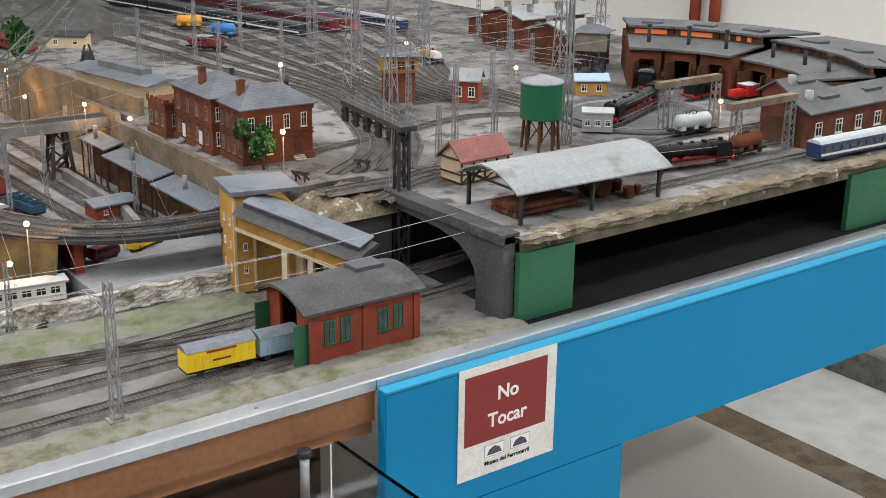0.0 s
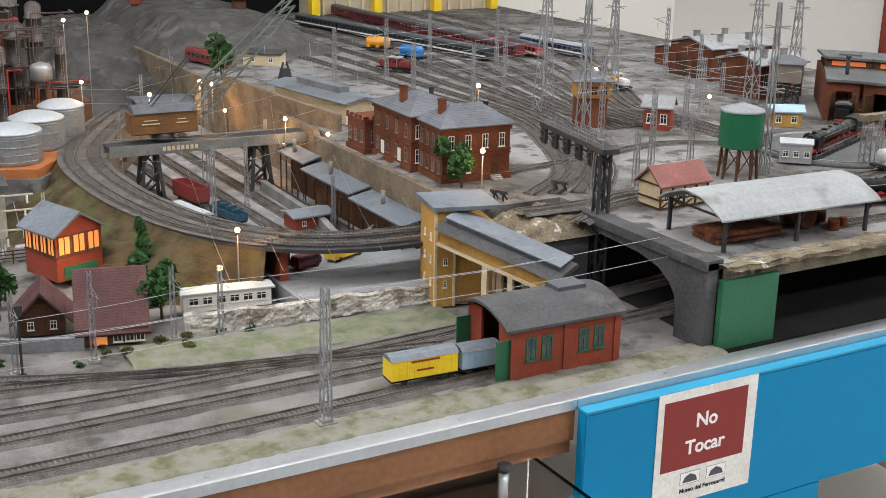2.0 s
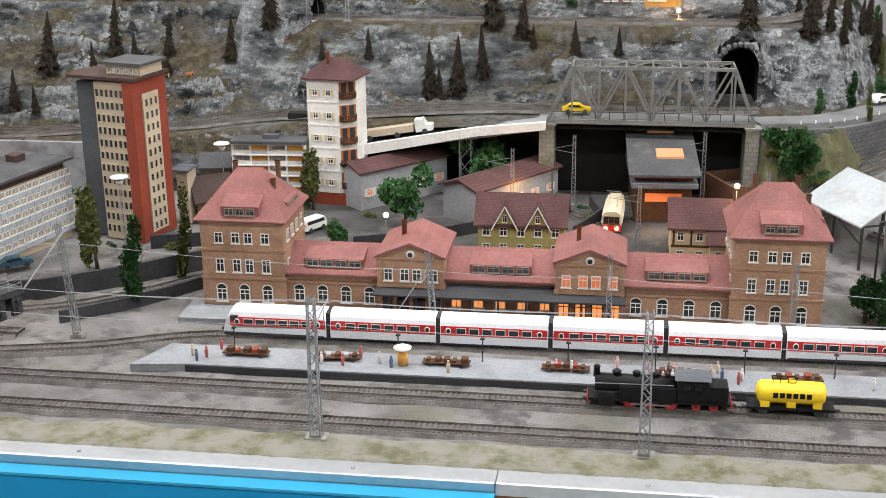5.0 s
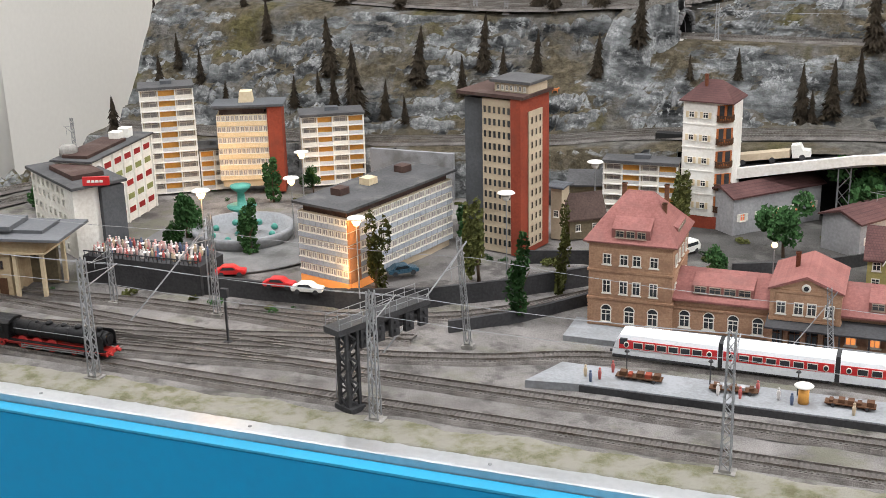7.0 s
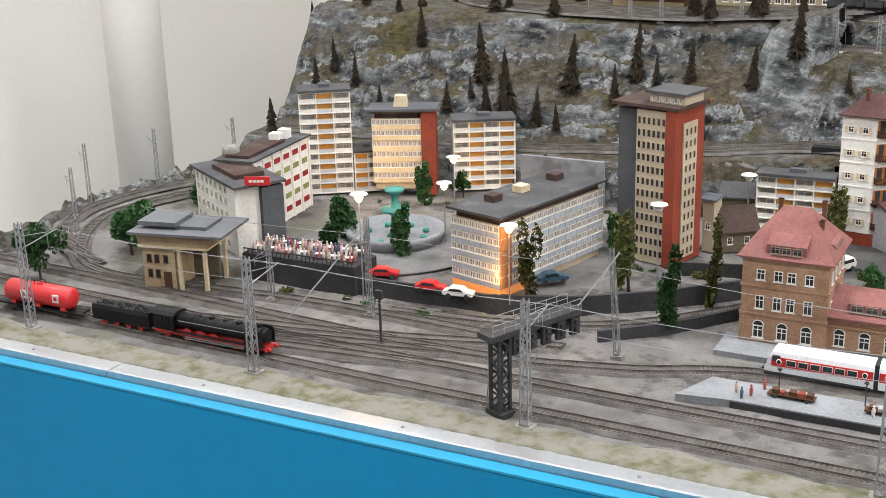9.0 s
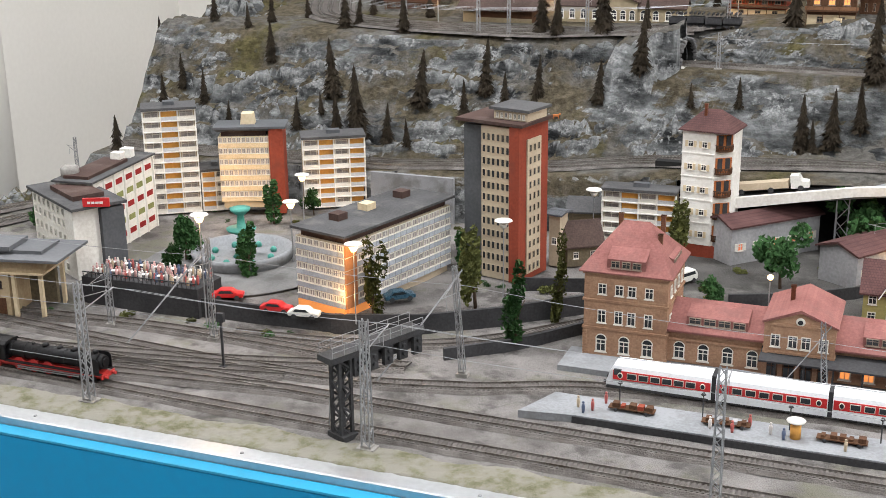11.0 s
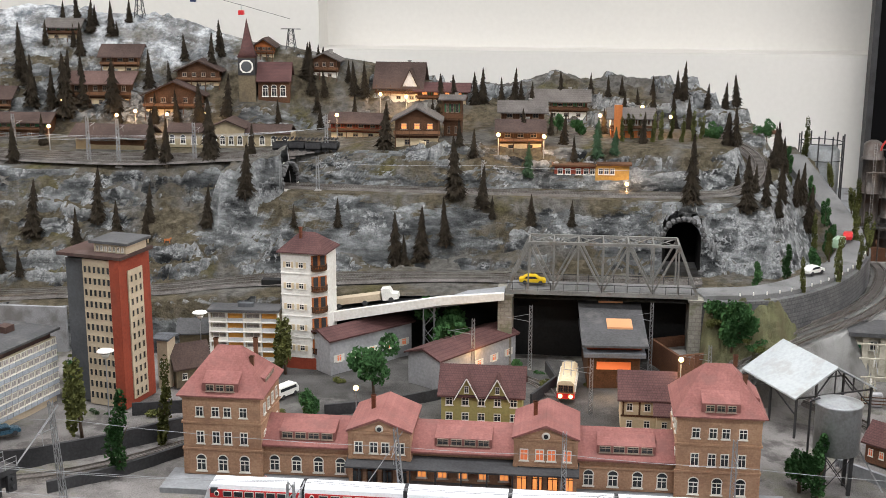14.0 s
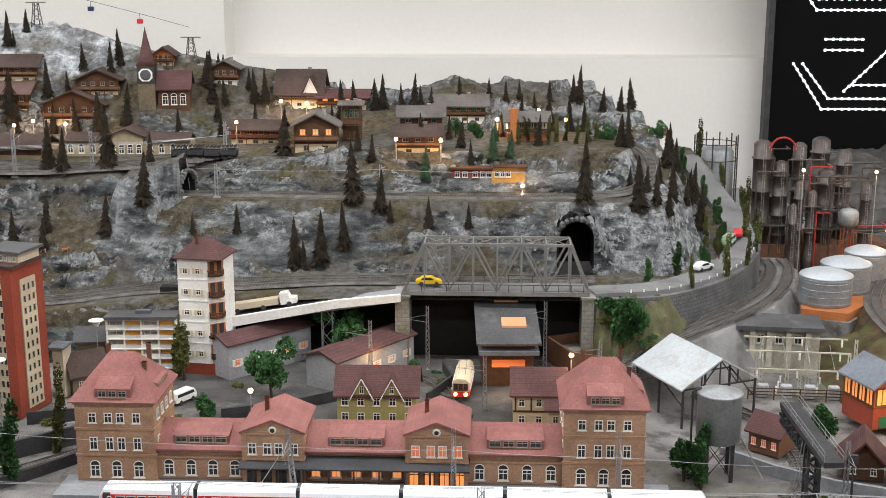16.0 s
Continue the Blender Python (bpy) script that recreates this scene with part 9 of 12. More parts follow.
# ---- front right: shed, yellow tower house, tunnel ----
es = thing("engine_shed", pose(0.715, 1.352, 0, 0, 0, -1), "small red engine shed with curved grey roof", "building")
W, D, hh = 0.165, 0.115, 0.075
for a in ((0, W, 0, 0.004), (0, W, D - 0.004, D), (W - 0.004, W, 0.004, D - 0.004), (0, 0.004, 0.004, 0.035), (0, 0.004, D - 0.035, D - 0.004)):
    bm = B()
    box(bm, *a, 0, hh)
    part("wall", bm, REDPANEL, es)
for xx in (0.002, W / 2, W - 0.002):
    bm = B()
    box(bm, xx - 0.005, xx + 0.005, -0.0025, 0.0, 0, hh)
    part("pilaster", bm, REDPANEL, es)
bm = B()
n = 12
outer = [(-0.008 + (D + 0.016) * i / n, hh - 0.002 + 0.019 * math.sin(math.pi * i / n) ** 0.9) for i in range(n + 1)]
inner = [(y, z - 0.004) for y, z in outer]
prism(bm, outer + inner[::-1], "x", -0.014, W + 0.008)
part("roof", bm, FELT, es)
bm = B()
prism(bm, [(y, z - 0.004) for y, z in outer[1:-1]], "x", W - 0.004, W)
part("gable", bm, REDPANEL, es)
bm = B()
box(bm, 0.1, 0.145, 0.05, 0.082, hh + 0.014, hh + 0.022)
part("roof_vent", bm, DARKPANEL, es)
windows(es, [(x, -0.0003, 0.024) for x in (0.028, 0.052, 0.11, 0.134)], 0.016, 0.032, frame=GREENPAINT)
bm = B()
box(bm, -0.022, -0.001, 0.003, 0.005, 0.002, 0.056)
part("door", bm, GREENPAINT, es, "open green shed door")
bm = B()
box(bm, -0.022, -0.001, D - 0.008, D - 0.006, 0.002, 0.056)
part("door", bm, GREENPAINT, es)

yt = thing("ochre_tower_house", pose(0.762, 1.64, 0, 0, 0, -12), "tall ochre building with a sloping roof conveyor", "building")
bm = B()
box(bm, 0, 0.03, 0, 0.075, 0, 0.15)
box(bm, 0.03, 0.095, 0.005, 0.075, 0, 0.125)
part("wall", bm, YELLOWPL, yt)
for xx, yy in ((-0.001, -0.001), (0.028, -0.001), (0.093, 0.003)):
    bm = B()
    box(bm, xx, xx + 0.004, yy, yy + 0.004, 0, 0.15 if xx < 0.05 else 0.12)
    part("corner_pilaster", bm, CREAM, yt)
bm = B()
prism(bm, [(-0.006, 0.15), (0.1, 0.15), (0.1, 0.155), (-0.006, 0.157)], "y", -0.008, 0.085)
part("roof", bm, ROOFBLUE, yt)
windows(yt, [(0.016, 0, z) for z in (0.03, 0.065, 0.095, 0.122)], 0.006, 0.011)
windows(yt, [(0, y, z) for z in (0.03, 0.065, 0.1) for y in (0.02, 0.05)], 0.006, 0.011, "w")
windows(yt, [(0.06, 0.005, 0.07)], 0.012, 0.014)
hd = thing("sloping_hall", pose(0.788, 1.625, 0.112, 0, 15, -55), "sloping ochre conveyor hall under a grey ridge roof", "building")
bm = B()
box(bm, -0.01, 0.165, -0.036, 0.036, -0.004, 0.018)
part("wall", bm, YELLOWPL, hd)
bm = B()
box(bm, -0.012, 0.167, -0.038, 0.038, -0.009, -0.0042)
part("sill", bm, CREAM, hd)
bm = B()
prism(bm, [(-0.046, 0.016), (0.046, 0.016), (0.028, 0.025), (-0.028, 0.025)], "x", -0.018, 0.18)
part("roof", bm, FELT, hd)
bm = B()
box(bm, -0.012, 0.17, -0.025, 0.025, 0.0252, 0.031)
part("ridge_side", bm, DARKPANEL, hd)
bm = B()
box(bm, -0.014, 0.172, -0.028, 0.028, 0.0312, 0.0332)
part("ridge_roof", bm, ROOFBLUE, hd)
sp = thing("hall_support", pose(0.80, 1.60, 0, 0, 0, -55), "pale concrete posts below the sloping hall", "support")
for xx, hh2 in ((0.035, 0.09), (0.075, 0.078), (0.11, 0.068)):
    for yy in (-0.028, 0.028):
        bm = B()
        box(bm, xx - 0.004, xx + 0.004, yy - 0.004, yy + 0.004, -0.003, hh2)
        part("post", bm, CREAM, sp)

# tunnel portal and rock platform
tp = thing("tunnel_portal", pose(1.02, 1.33, 0, 0, 0, 0), "dark concrete tunnel portal with rounded corner under the yard", "portal")
bm = B()
arch = [(0.0, -0.003), (0.062, -0.003), (0.062, 0.042), (0.067, 0.058), (0.08, 0.074), (0.105, 0.088), (0.15, 0.097), (0.29, 0.102), (0.29, 0.122), (0.0, 0.122)]
prism(bm, arch, "x", -0.006, 0.012)
part("face", bm, DARKCONC, tp)
bm = B()
box(bm, -0.012, 0.02, 0.0, 0.29, 0.112, 0.126)
part("coping", bm, DARKCONC, tp)
# cheek, back sheet and floor are near black: painted shade of the hollow
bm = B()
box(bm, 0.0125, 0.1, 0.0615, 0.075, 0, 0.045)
part("cheek", bm, SHADECOAL, tp)
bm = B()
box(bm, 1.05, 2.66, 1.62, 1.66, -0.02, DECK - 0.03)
solo("under_deck_wall", bm, SHADECOAL, Matrix.Identity(4), "near-black sheet painted as the shade below the yard deck", "wall")
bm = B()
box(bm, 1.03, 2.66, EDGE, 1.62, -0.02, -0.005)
solo("under_deck_floor", bm, SHADECOAL, Matrix.Identity(4), "floor painted near black as the shade below the yard deck", "floor")
for x0, x1 in ((1.032, 1.135), (1.78, 2.3)):
    bm = B()
    box(bm, x0, x1, 1.318, 1.328, -0.003, 0.098)
    solo("green_board", bm, GREENPAINT, Matrix.Identity(4), "dark green painted board under the yard edge", "panel", "green boards")


bm = B()
nx, ny = 260, 14
g = []
for i in range(nx + 1):
    row = []
    for j in range(ny + 1):
        x = 1.03 + 1.6 * i / nx
        a = j / ny
        n1 = noise.turbulence(Vector((x * 26, a * 2.2, 0)), 5, False)
        drop = 0.006 + 0.028 * max(0.0, noise.noise(Vector((x * 5, 1, 0))) + 0.35)
        y = 1.352 - 0.034 * min(1, a * 2) + 0.010 * n1 * a - 0.008
        z = DECK + 0.001 + 0.004 * n1 - (0.6 * drop * max(0, a - 0.4) * 1.6)
        row.append(bm.verts.new((x, y, z)))
    g.append(row)
for i in range(nx):
    for j in range(ny):
        bm.faces.new((g[i][j], g[i][j + 1], g[i + 1][j + 1], g[i + 1][j]))
EDGEROCK = patched(patched(mat("plaster_rock_edge", (0.24, 0.20, 0.14), (0.10, 0.08, 0.055), 90, 0.95, 0, 1.0, 4), (0.5, 0.48, 0.43), 24, 0.63, 0.67), (0.07, 0.055, 0.04), 34, 0.55, 0.65, 0.8)
solo("rock_edge", bm, EDGEROCK, Matrix.Identity(4), "broken plaster rock along the yard's front edge", "rock", kind="structure")
bm = B()
box(bm, 1.04, 2.66, 1.325, 1.335, DECK - 0.03, DECK - 0.002)
solo("deck_edge", bm, EDGEROCK, Matrix.Identity(4), "rough plaster edge board of the yard", "edge")

# broken ground between the viaduct and the tunnel
bm = B()
box(bm, 0.925, 1.012, 1.60, 1.72, -0.003, 0.098)
solo("abutment_wall", bm, DARKCONC, Matrix.Identity(4), "sooty concrete abutment beside the tunnel", "wall")


def outcrop(x, y):
    k = clamp((x - 0.9) / 0.03) * clamp((1.04 - x) / 0.02) * clamp((y - 1.59) / 0.012)
    return 0.094 + 0.014 * k * noise.turbulence(Vector((x * 30, y * 30, 0)), 4, True) + 0.01 * k


terrain_mesh("rock_outcrop", 0.9, 1.04, 1.59, 1.75, 0.005, outcrop, EDGEROCK, "broken brown and white plaster ground by the tunnel")

# canopy shelter
cs = thing("arched_shelter", pose(1.07, 1.37, DECK, 0, 0, -2), "open shelter with a curved pale sheet roof", "shelter")
bm = B()
n = 14
L0, D0 = 0.29, 0.125
for j in range(1):
    o = [(-0.012 + (D0 + 0.024) * i / n, 0.05 + 0.026 * math.sin(math.pi * (i / n)) + 0.0008 * math.sin(i * 1.7)) for i in range(n + 1)]
    prism(bm, o + [(y, z - 0.0025) for y, z in o[::-1]], "x", -0.012, L0)
part("roof", bm, SHEETGREY, cs)
for xx in (0.005, 0.14, 0.275):
    for yy in (0.0, D0):
        bm = B()
        bar(bm, (xx, yy, -0.002), (xx, yy, 0.05), 0.005)
        bar(bm, (xx, yy, 0.03), (xx + 0.02, yy, 0.05), 0.002)
        part("post", bm, BLACKWALL, cs)
    bm = B()
    bar(bm, (xx, 0, 0.048), (xx, D0, 0.048), 0.003)
    part("truss", bm, BLACKWALL, cs)
DARKRUST = patched(mat("dark_rust", (0.10, 0.035, 0.018), (0.045, 0.018, 0.012), 90, 0.8), (0.20, 0.07, 0.025), 40, 0.5, 0.64, 0.7)
lp = thing("log_pile", pose(1.085, 1.425, DECK), "stack of rust-brown boiler tubes under the shelter", "stack")
for i in range(7):
    for j in range(2):
        bm = B()
        tube(bm, (0, i * 0.0085 - 0.03, 0.006 + j * 0.0085), (0.12, i * 0.0085 - 0.03, 0.006 + j * 0.0085), 0.004, n=10)
        part("tube", bm, DARKRUST, lp)
br = thing("iron_drum", pose(1.27, 1.425, DECK + 0.019, 90), "rusty iron boiler drum on the ground", "drum")
bm = B()
lathe(bm, [(0.0, -0.023), (0.016, -0.023), (0.0185, -0.021), (0.0185, -0.008), (0.0178, -0.007), (0.0178, 0.007), (0.0185, 0.008), (0.0185, 0.021), (0.016, 0.023), (0.0, 0.023)], 28)
part("shell", bm, DARKRUST, br)
for x, y, r, h in ((1.305, 1.385, 0.009, 0.017), (1.312, 1.418, 0.008, 0.02), (1.33, 1.39, 0.006, 0.016)):
    t = thing("oil_barrel", pose(x, y, DECK), "rust-brown barrel standing beside the shelter", "barrel", "rusty barrels")
    bm = B()
    lathe(bm, [(0.0, 0.0), (r * 0.92, 0.0), (r, h * 0.1), (r * 0.96, h * 0.33), (r, h * 0.36), (r * 0.96, h * 0.66), (r, h * 0.69), (r * 0.95, h), (r * 0.85, h * 0.97), (0.0, h * 0.97)], 18)
    part("shell", bm, RUST, t)
hk = house("half_timbered_kiosk", 1.135, 1.585, DECK, 2, 0.098, 0.052, 0.04, 0.022, CREAM, ROOFRED, "small half-timbered hut with a rose tiled roof", cols=4, rows=1, ww=0.011, wz=0.013)
for xx in (0.0, 0.0245, 0.049, 0.0735, 0.098):
    bm = B()
    bar(bm, (xx, -0.0008, 0), (xx, -0.0008, 0.04), 0.0028)
    part("timber_post", bm, CHALETWOOD, hk)
for zz in (0.002, 0.016, 0.039):
    bm = B()
    bar(bm, (0, -0.0008, zz), (0.098, -0.0008, zz), 0.0026)
    bar(bm, (-0.0008, 0, zz), (-0.0008, 0.052, zz), 0.0026)
    part("timber_rail", bm, CHALETWOOD, hk)
for xx in (0.012, 0.061):
    bm = B()
    bar(bm, (xx - 0.011, -0.0008, 0.003), (xx + 0.011, -0.0008, 0.015), 0.0022)
    bar(bm, (xx + 0.012, -0.0008, 0.015), (xx + 0.034, -0.0008, 0.003), 0.0022)
    part("timber_brace", bm, CHALETWOOD, hk)

gw = thing("green_water_tower", pose(1.40, 1.70, DECK) @ Matrix.Diagonal((0.74, 0.74, 0.96, 1)), "green round water tower on brown timber legs", "tower")
bm = B()
lathe(bm, [(0.0, 0.058), (0.05, 0.058), (0.051, 0.06), (0.051, 0.12), (0.053, 0.123)], 12)
part("drum", bm, mat("tank_green", (0.01, 0.16, 0.07), (0.008, 0.12, 0.05), 60, 0.5), gw)
bm = B()
lathe(bm, [(0.055, 0.1232), (0.05, 0.127), (0.003, 0.138)], 12)
part("lid", bm, PAVE, gw)
for a in range(8):
    bm = B()
    c, s = math.cos(a * 0.785), math.sin(a * 0.785)
    bar(bm, (0.045 * c, 0.045 * s, -0.003), (0.04 * c, 0.04 * s, 0.058), 0.005)
    c2, s2 = math.cos((a + 1) * 0.785), math.sin((a + 1) * 0.785)
    bar(bm, (0.044 * c, 0.044 * s, 0.01), (0.041 * c2, 0.041 * s2, 0.05), 0.002)
    part("leg", bm, WOOD, gw)
signal_gantry(1.03, 1.60, 0.0, -9, 0.222, 0.20)

# brick office in the yard
for x, y, w, d, h, rz in ((0.907, 1.878, 0.128, 0.092, 0.094, -4), (0.899, 1.972, 0.105, 0.155, 0.098, -2)):
    t = thing("brick_office", pose(x, y, DECK, 0, 0, rz), "two-storey red brick office with hipped slate roof", "building", "brick offices")
    bm = B()
    box(bm, 0, w, 0, d, 0, h)
    for z, k in ((-0.001, 0.003), (h * 0.47, 0.0016), (h * 0.53, 0.0016), (h - 0.008, 0.0025)):
        box(bm, -k, w + k, -k, d + k, z, z + (0.012 if z < 0 else 0.003 if z < h * 0.8 else 0.007))
    part("wall", bm, REDBRICK, t)
    bm = B()
    hip_roof(bm, -0.008, w + 0.008, -0.008, d + 0.008, h, 0.032, 0.8)
    part("roof", bm, ROOFGREY, t)
    doors = [w * 0.78] if y < 1.9 else []
    windows(t, [(xx, -0.0001, z) for z in (h * 0.16, h * 0.6) for xx in spread(4, 0, w) if z > h * 0.3 or all(abs(xx - q) > 0.02 for q in doors)], 0.011, 0.024)
    windows(t, [(0, yy, z) for z in (h * 0.16, h * 0.6) for yy in spread(4, 0, d)], 0.009, 0.024, "w", frame=DORMER)
    windows(t, [(w, yy, z) for z in (h * 0.16, h * 0.6) for yy in spread(4, 0, d)], 0.011, 0.024, "e", frame=DORMER)
    for z in (h * 0.16, h * 0.6):
        for yy in spread(4, 0, d):
            bm = B()
            prism(bm, [(yy - 0.0075, z + 0.025), (yy + 0.0075, z + 0.025), (yy + 0.005, z + 0.0295), (yy - 0.005, z + 0.0295)], "x", -0.0022, 0.0)
            part("window_arch", bm, REDBRICK, t)
    for q in doors:
        bm = B()
        box(bm, q - 0.006, q + 0.006, -0.0012, 0.0, 0.008, 0.032)
        part("door", bm, WOOD, t)
        for k in range(3):
            bm = B()
            box(bm, q - 0.010, q + 0.010, -0.016 + k * 0.005, -0.001, 0, 0.0028 + k * 0.0028)
            part("door_step", bm, CONC, t)
    for q in ((0.3, 0.75) if y > 1.9 else ()):
        for k in range(3):
            bm = B()
            box(bm, -0.016 + k * 0.005, -0.001, d * q - 0.01, d * q + 0.01, 0, 0.0028 + k * 0.0028)
            part("door_step", bm, CONC, t)
        bm = B()
        box(bm, -0.0012, 0.0, d * q - 0.006, d * q + 0.006, 0.008, 0.034)
        part("door", bm, WHITEPL, t)
    chimney(t, 0.018, d * 0.45, h + 0.008, h + 0.042, 0.011)
    chimney(t, w - 0.02, d * 0.6, h + 0.008, h + 0.03, 0.006, BLACKWALL)
    for q in (0.35, 0.6):
        bm = B()
        box(bm, w * q, w * q + 0.008, d * 0.2, d * 0.2 + 0.007, h + 0.010, h + 0.0165)
        part("roof_hatch", bm, DARKPANEL, t)
ax = thing("brick_annex", pose(0.889, 2.134, DECK), "low red brick annex with a crenellated flat roof", "building")
bm = B()
box(bm, 0, 0.07, 0, 0.072, 0, 0.058)
box(bm, -0.003, 0.073, -0.003, 0.075, 0, 0.01)
box(bm, -0.002, 0.072, -0.002, 0.074, 0.0581, 0.063)
part("wall", bm, REDBRICK, ax)
bm = B()
for k in range(5):
    for xx in (-0.002, 0.068):
        box(bm, xx, xx + 0.004, -0.002 + k * 0.0178, 0.003 + k * 0.0178, 0.0631, 0.069)
    box(bm, 0.002 + k * 0.014, 0.007 + k * 0.014, -0.002, 0.002, 0.0631, 0.069)
part("battlement", bm, REDBRICK, ax)
windows(ax, [(0, yy, 0.02) for yy in spread(3, 0, 0.072)], 0.010, 0.022, "w", frame=DORMER)
windows(ax, [(xx, 0, 0.02) for xx in spread(2, 0, 0.07)], 0.010, 0.022, frame=DORMER)
plant(LEAFY, 0.925, 1.842, DECK, 0.085)
street_lamp(0.938, 1.80, DECK, 0.07, False, 0.03)
street_lamp(1.085, 2.06, DECK, 0.125, False, 0.01)
wh2 = house("goods_warehouse", 0.965, 2.4, DECK, 72, 0.27, 0.075, 0.045, 0.006, CREAM, ROOFBLUE, "long cream goods shed with pale blue-grey roof", cols=6, ww=0.015, wz=0.02, over=0.014)
wh2.matrix_basis = pose(1.045, 2.40, DECK, 0, 0, 100)
bm = B()
box(bm, 0.06, 0.22, 0.025, 0.05, 0.052, 0.066)
part("roof_lantern", bm, ROOFBLUE, wh2)
gc = thing("grab_crane", pose(1.015, 2.81, DECK), "black grab crane with yellow striped base", "crane")
bm = B()
box(bm, -0.022, 0.022, -0.018, 0.018, 0.006, 0.02)
part("base", bm, YELLOWP, gc)
bm = B()
for s in (-1, 1):
    bar(bm, (s * 0.018, 0, 0.02), (s * 0.004, 0, 0.065), 0.004)
box(bm, -0.01, 0.01, -0.008, 0.008, 0.028, 0.05)
part("machine", bm, BLACKWALL, gc)
sbx = thing("signal_box", pose(1.43, 2.18, DECK, 0, 0, -25), "yellow-glazed signal box on a brick base", "building")
bm = B()
box(bm, -0.03, 0.03, -0.03, 0.03, 0, 0.062)
part("base", bm, REDBRICK, sbx)
bm = B()
box(bm, -0.034, 0.034, -0.034, 0.034, 0.0622, 0.095)
part("cabin", bm, YELLOWPL, sbx)
windows(sbx, [(x, -0.034, 0.068) for x in (-0.02, 0, 0.02)], 0.017, 0.02, frame=ORANGEWOOD)
windows(sbx, [(0.034, y, 0.068) for y in (-0.02, 0, 0.02)], 0.017, 0.02, "e", frame=ORANGEWOOD)
bm = B()
hip_roof(bm, -0.042, 0.042, -0.042, 0.042, 0.0952, 0.022, 0.9)
part("roof", bm, ROOFGREY, sbx)
house("yard_kiosk", 1.508, 2.10, DECK, -48, 0.055, 0.05, 0.048, 0.016, REDPANEL, SHEETGREY, "small red kiosk with grey roof in the yard", cols=2, ww=0.014, wz=0.02, group="kiosks")
house("yellow_hut", 1.776, 2.012, DECK, -32, 0.065, 0.035, 0.032, 0.008, YELLOWPL, LBLUE, "small ochre hut with pale roof", cols=2, ww=0.012, wz=0.014)

# yard tracks, fanned
for k in range(11):
    pts = [(1.16 + 0.095 * k, 4.2, DECK), (1.25 + 0.082 * k, 3.3, DECK), (1.28 + 0.062 * k, 2.75, DECK), (1.315 + 0.036 * k, 2.32, DECK)]
    if k < 4:
        pts += [(1.235 + 0.032 * k, 2.05, DECK), (1.135 + 0.035 * k, 1.86, DECK), (1.0 + 0.04 * k, 1.752 - 0.012 * k, DECK)]
    elif k < 8:
        pts += [(1.31 + 0.034 * k, 2.12, DECK)]
    else:
        pts += [(1.36 + 0.03 * k, 2.12, DECK), (1.47 + 0.018 * k, 1.93 - 0.004 * k, DECK)]
    track(pts, n=6)
for x, y, rz in ((1.052, 1.742, 35), (0.93, 1.735, 30)):
    t = thing("buffer_stop", pose(x, y, DECK + 0.003, 0, 0, rz), "black steel buffer stop at a siding end", "buffer stop", "buffer stops")
    for s2 in (-1, 1):
        bm = B()
        bar(bm, (0, s2 * 0.008, 0), (0, s2 * 0.008, 0.017), 0.0024)
        bar(bm, (0.014, s2 * 0.008, 0), (0, s2 * 0.008, 0.015), 0.002)
        part("post", bm, BLACKWALL, t)
        bm = B()
        tube(bm, (-0.0045, s2 * 0.008, 0.0135), (0.0, s2 * 0.008, 0.0135), 0.003, n=10)
        part("buffer", bm, BLACKWALL, t)
    bm = B()
    box(bm, -0.0015, 0.0015, -0.015, 0.015, 0.0125, 0.0175)
    part("beam", bm, DARKSTEEL, t)
track([(0.93, 1.672, DECK), (1.06, 1.67, DECK), (1.19, 1.681, DECK), (1.42, 1.60, DECK), (1.7, 1.50, DECK), (2.2, 1.41, DECK)])
track([(0.98, 1.59, DECK), (1.06, 1.627, DECK), (1.167, 1.648, DECK), (1.3, 1.63, DECK)])
track([(1.03, 1.885, DECK), (1.087, 1.905, DECK), (1.239, 1.928, DECK), (1.427, 1.97, DECK), (1.53, 1.94, DECK), (1.59, 1.875, DECK)])
track([(1.3, 1.40, DECK), (1.8, 1.395, DECK), (2.8, 1.38, DECK)])
track([(1.45, 1.58, DECK), (1.66, 1.615, DECK), (1.85, 1.60, DECK), (2.05, 1.60, DECK)])
# turntable
tt = thing("turntable", pose(1.728, 1.788, DECK), "round locomotive turntable with a railed steel bridge", "turntable")
bm = B()
lathe(bm, [(0.158, -0.002), (0.157, 0.0085), (0.149, 0.0085), (0.148, 0.005), (0.0005, 0.005)], 56)
part("pit", bm, FELTGREY, tt)
bm = B()
lathe(bm, [(0.135, 0.0045), (0.135, 0.0078), (0.132, 0.0078), (0.132, 0.0045)], 56)
part("ring_rail", bm, RAIL, tt)
TTB = pose(0, 0, 0.004, 0, 0, 23.4)
bm = B()
box(bm, -0.147, 0.147, -0.018, 0.018, 0.0008, 0.0058)
part("bridge_deck", bm, DARKSTEEL, tt, at=TTB)
for s2 in (-1, 1):
    bm = B()
    box(bm, -0.147, 0.147, s2 * GAUGE / 2 - 0.0007, s2 * GAUGE / 2 + 0.0007, 0.0058, 0.0084)
    part("rail", bm, RAIL, tt, at=TTB)
    bm = B()
    for k in range(13):
        bar(bm, (-0.144 + k * 0.024, s2 * 0.019, 0.003), (-0.144 + k * 0.024, s2 * 0.019, 0.018), 0.0009)
    for zz in (0.011, 0.018):
        bar(bm, (-0.145, s2 * 0.019, zz), (0.145, s2 * 0.019, zz), 0.0008)
    part("guard_rail", bm, STEEL, tt, at=TTB)


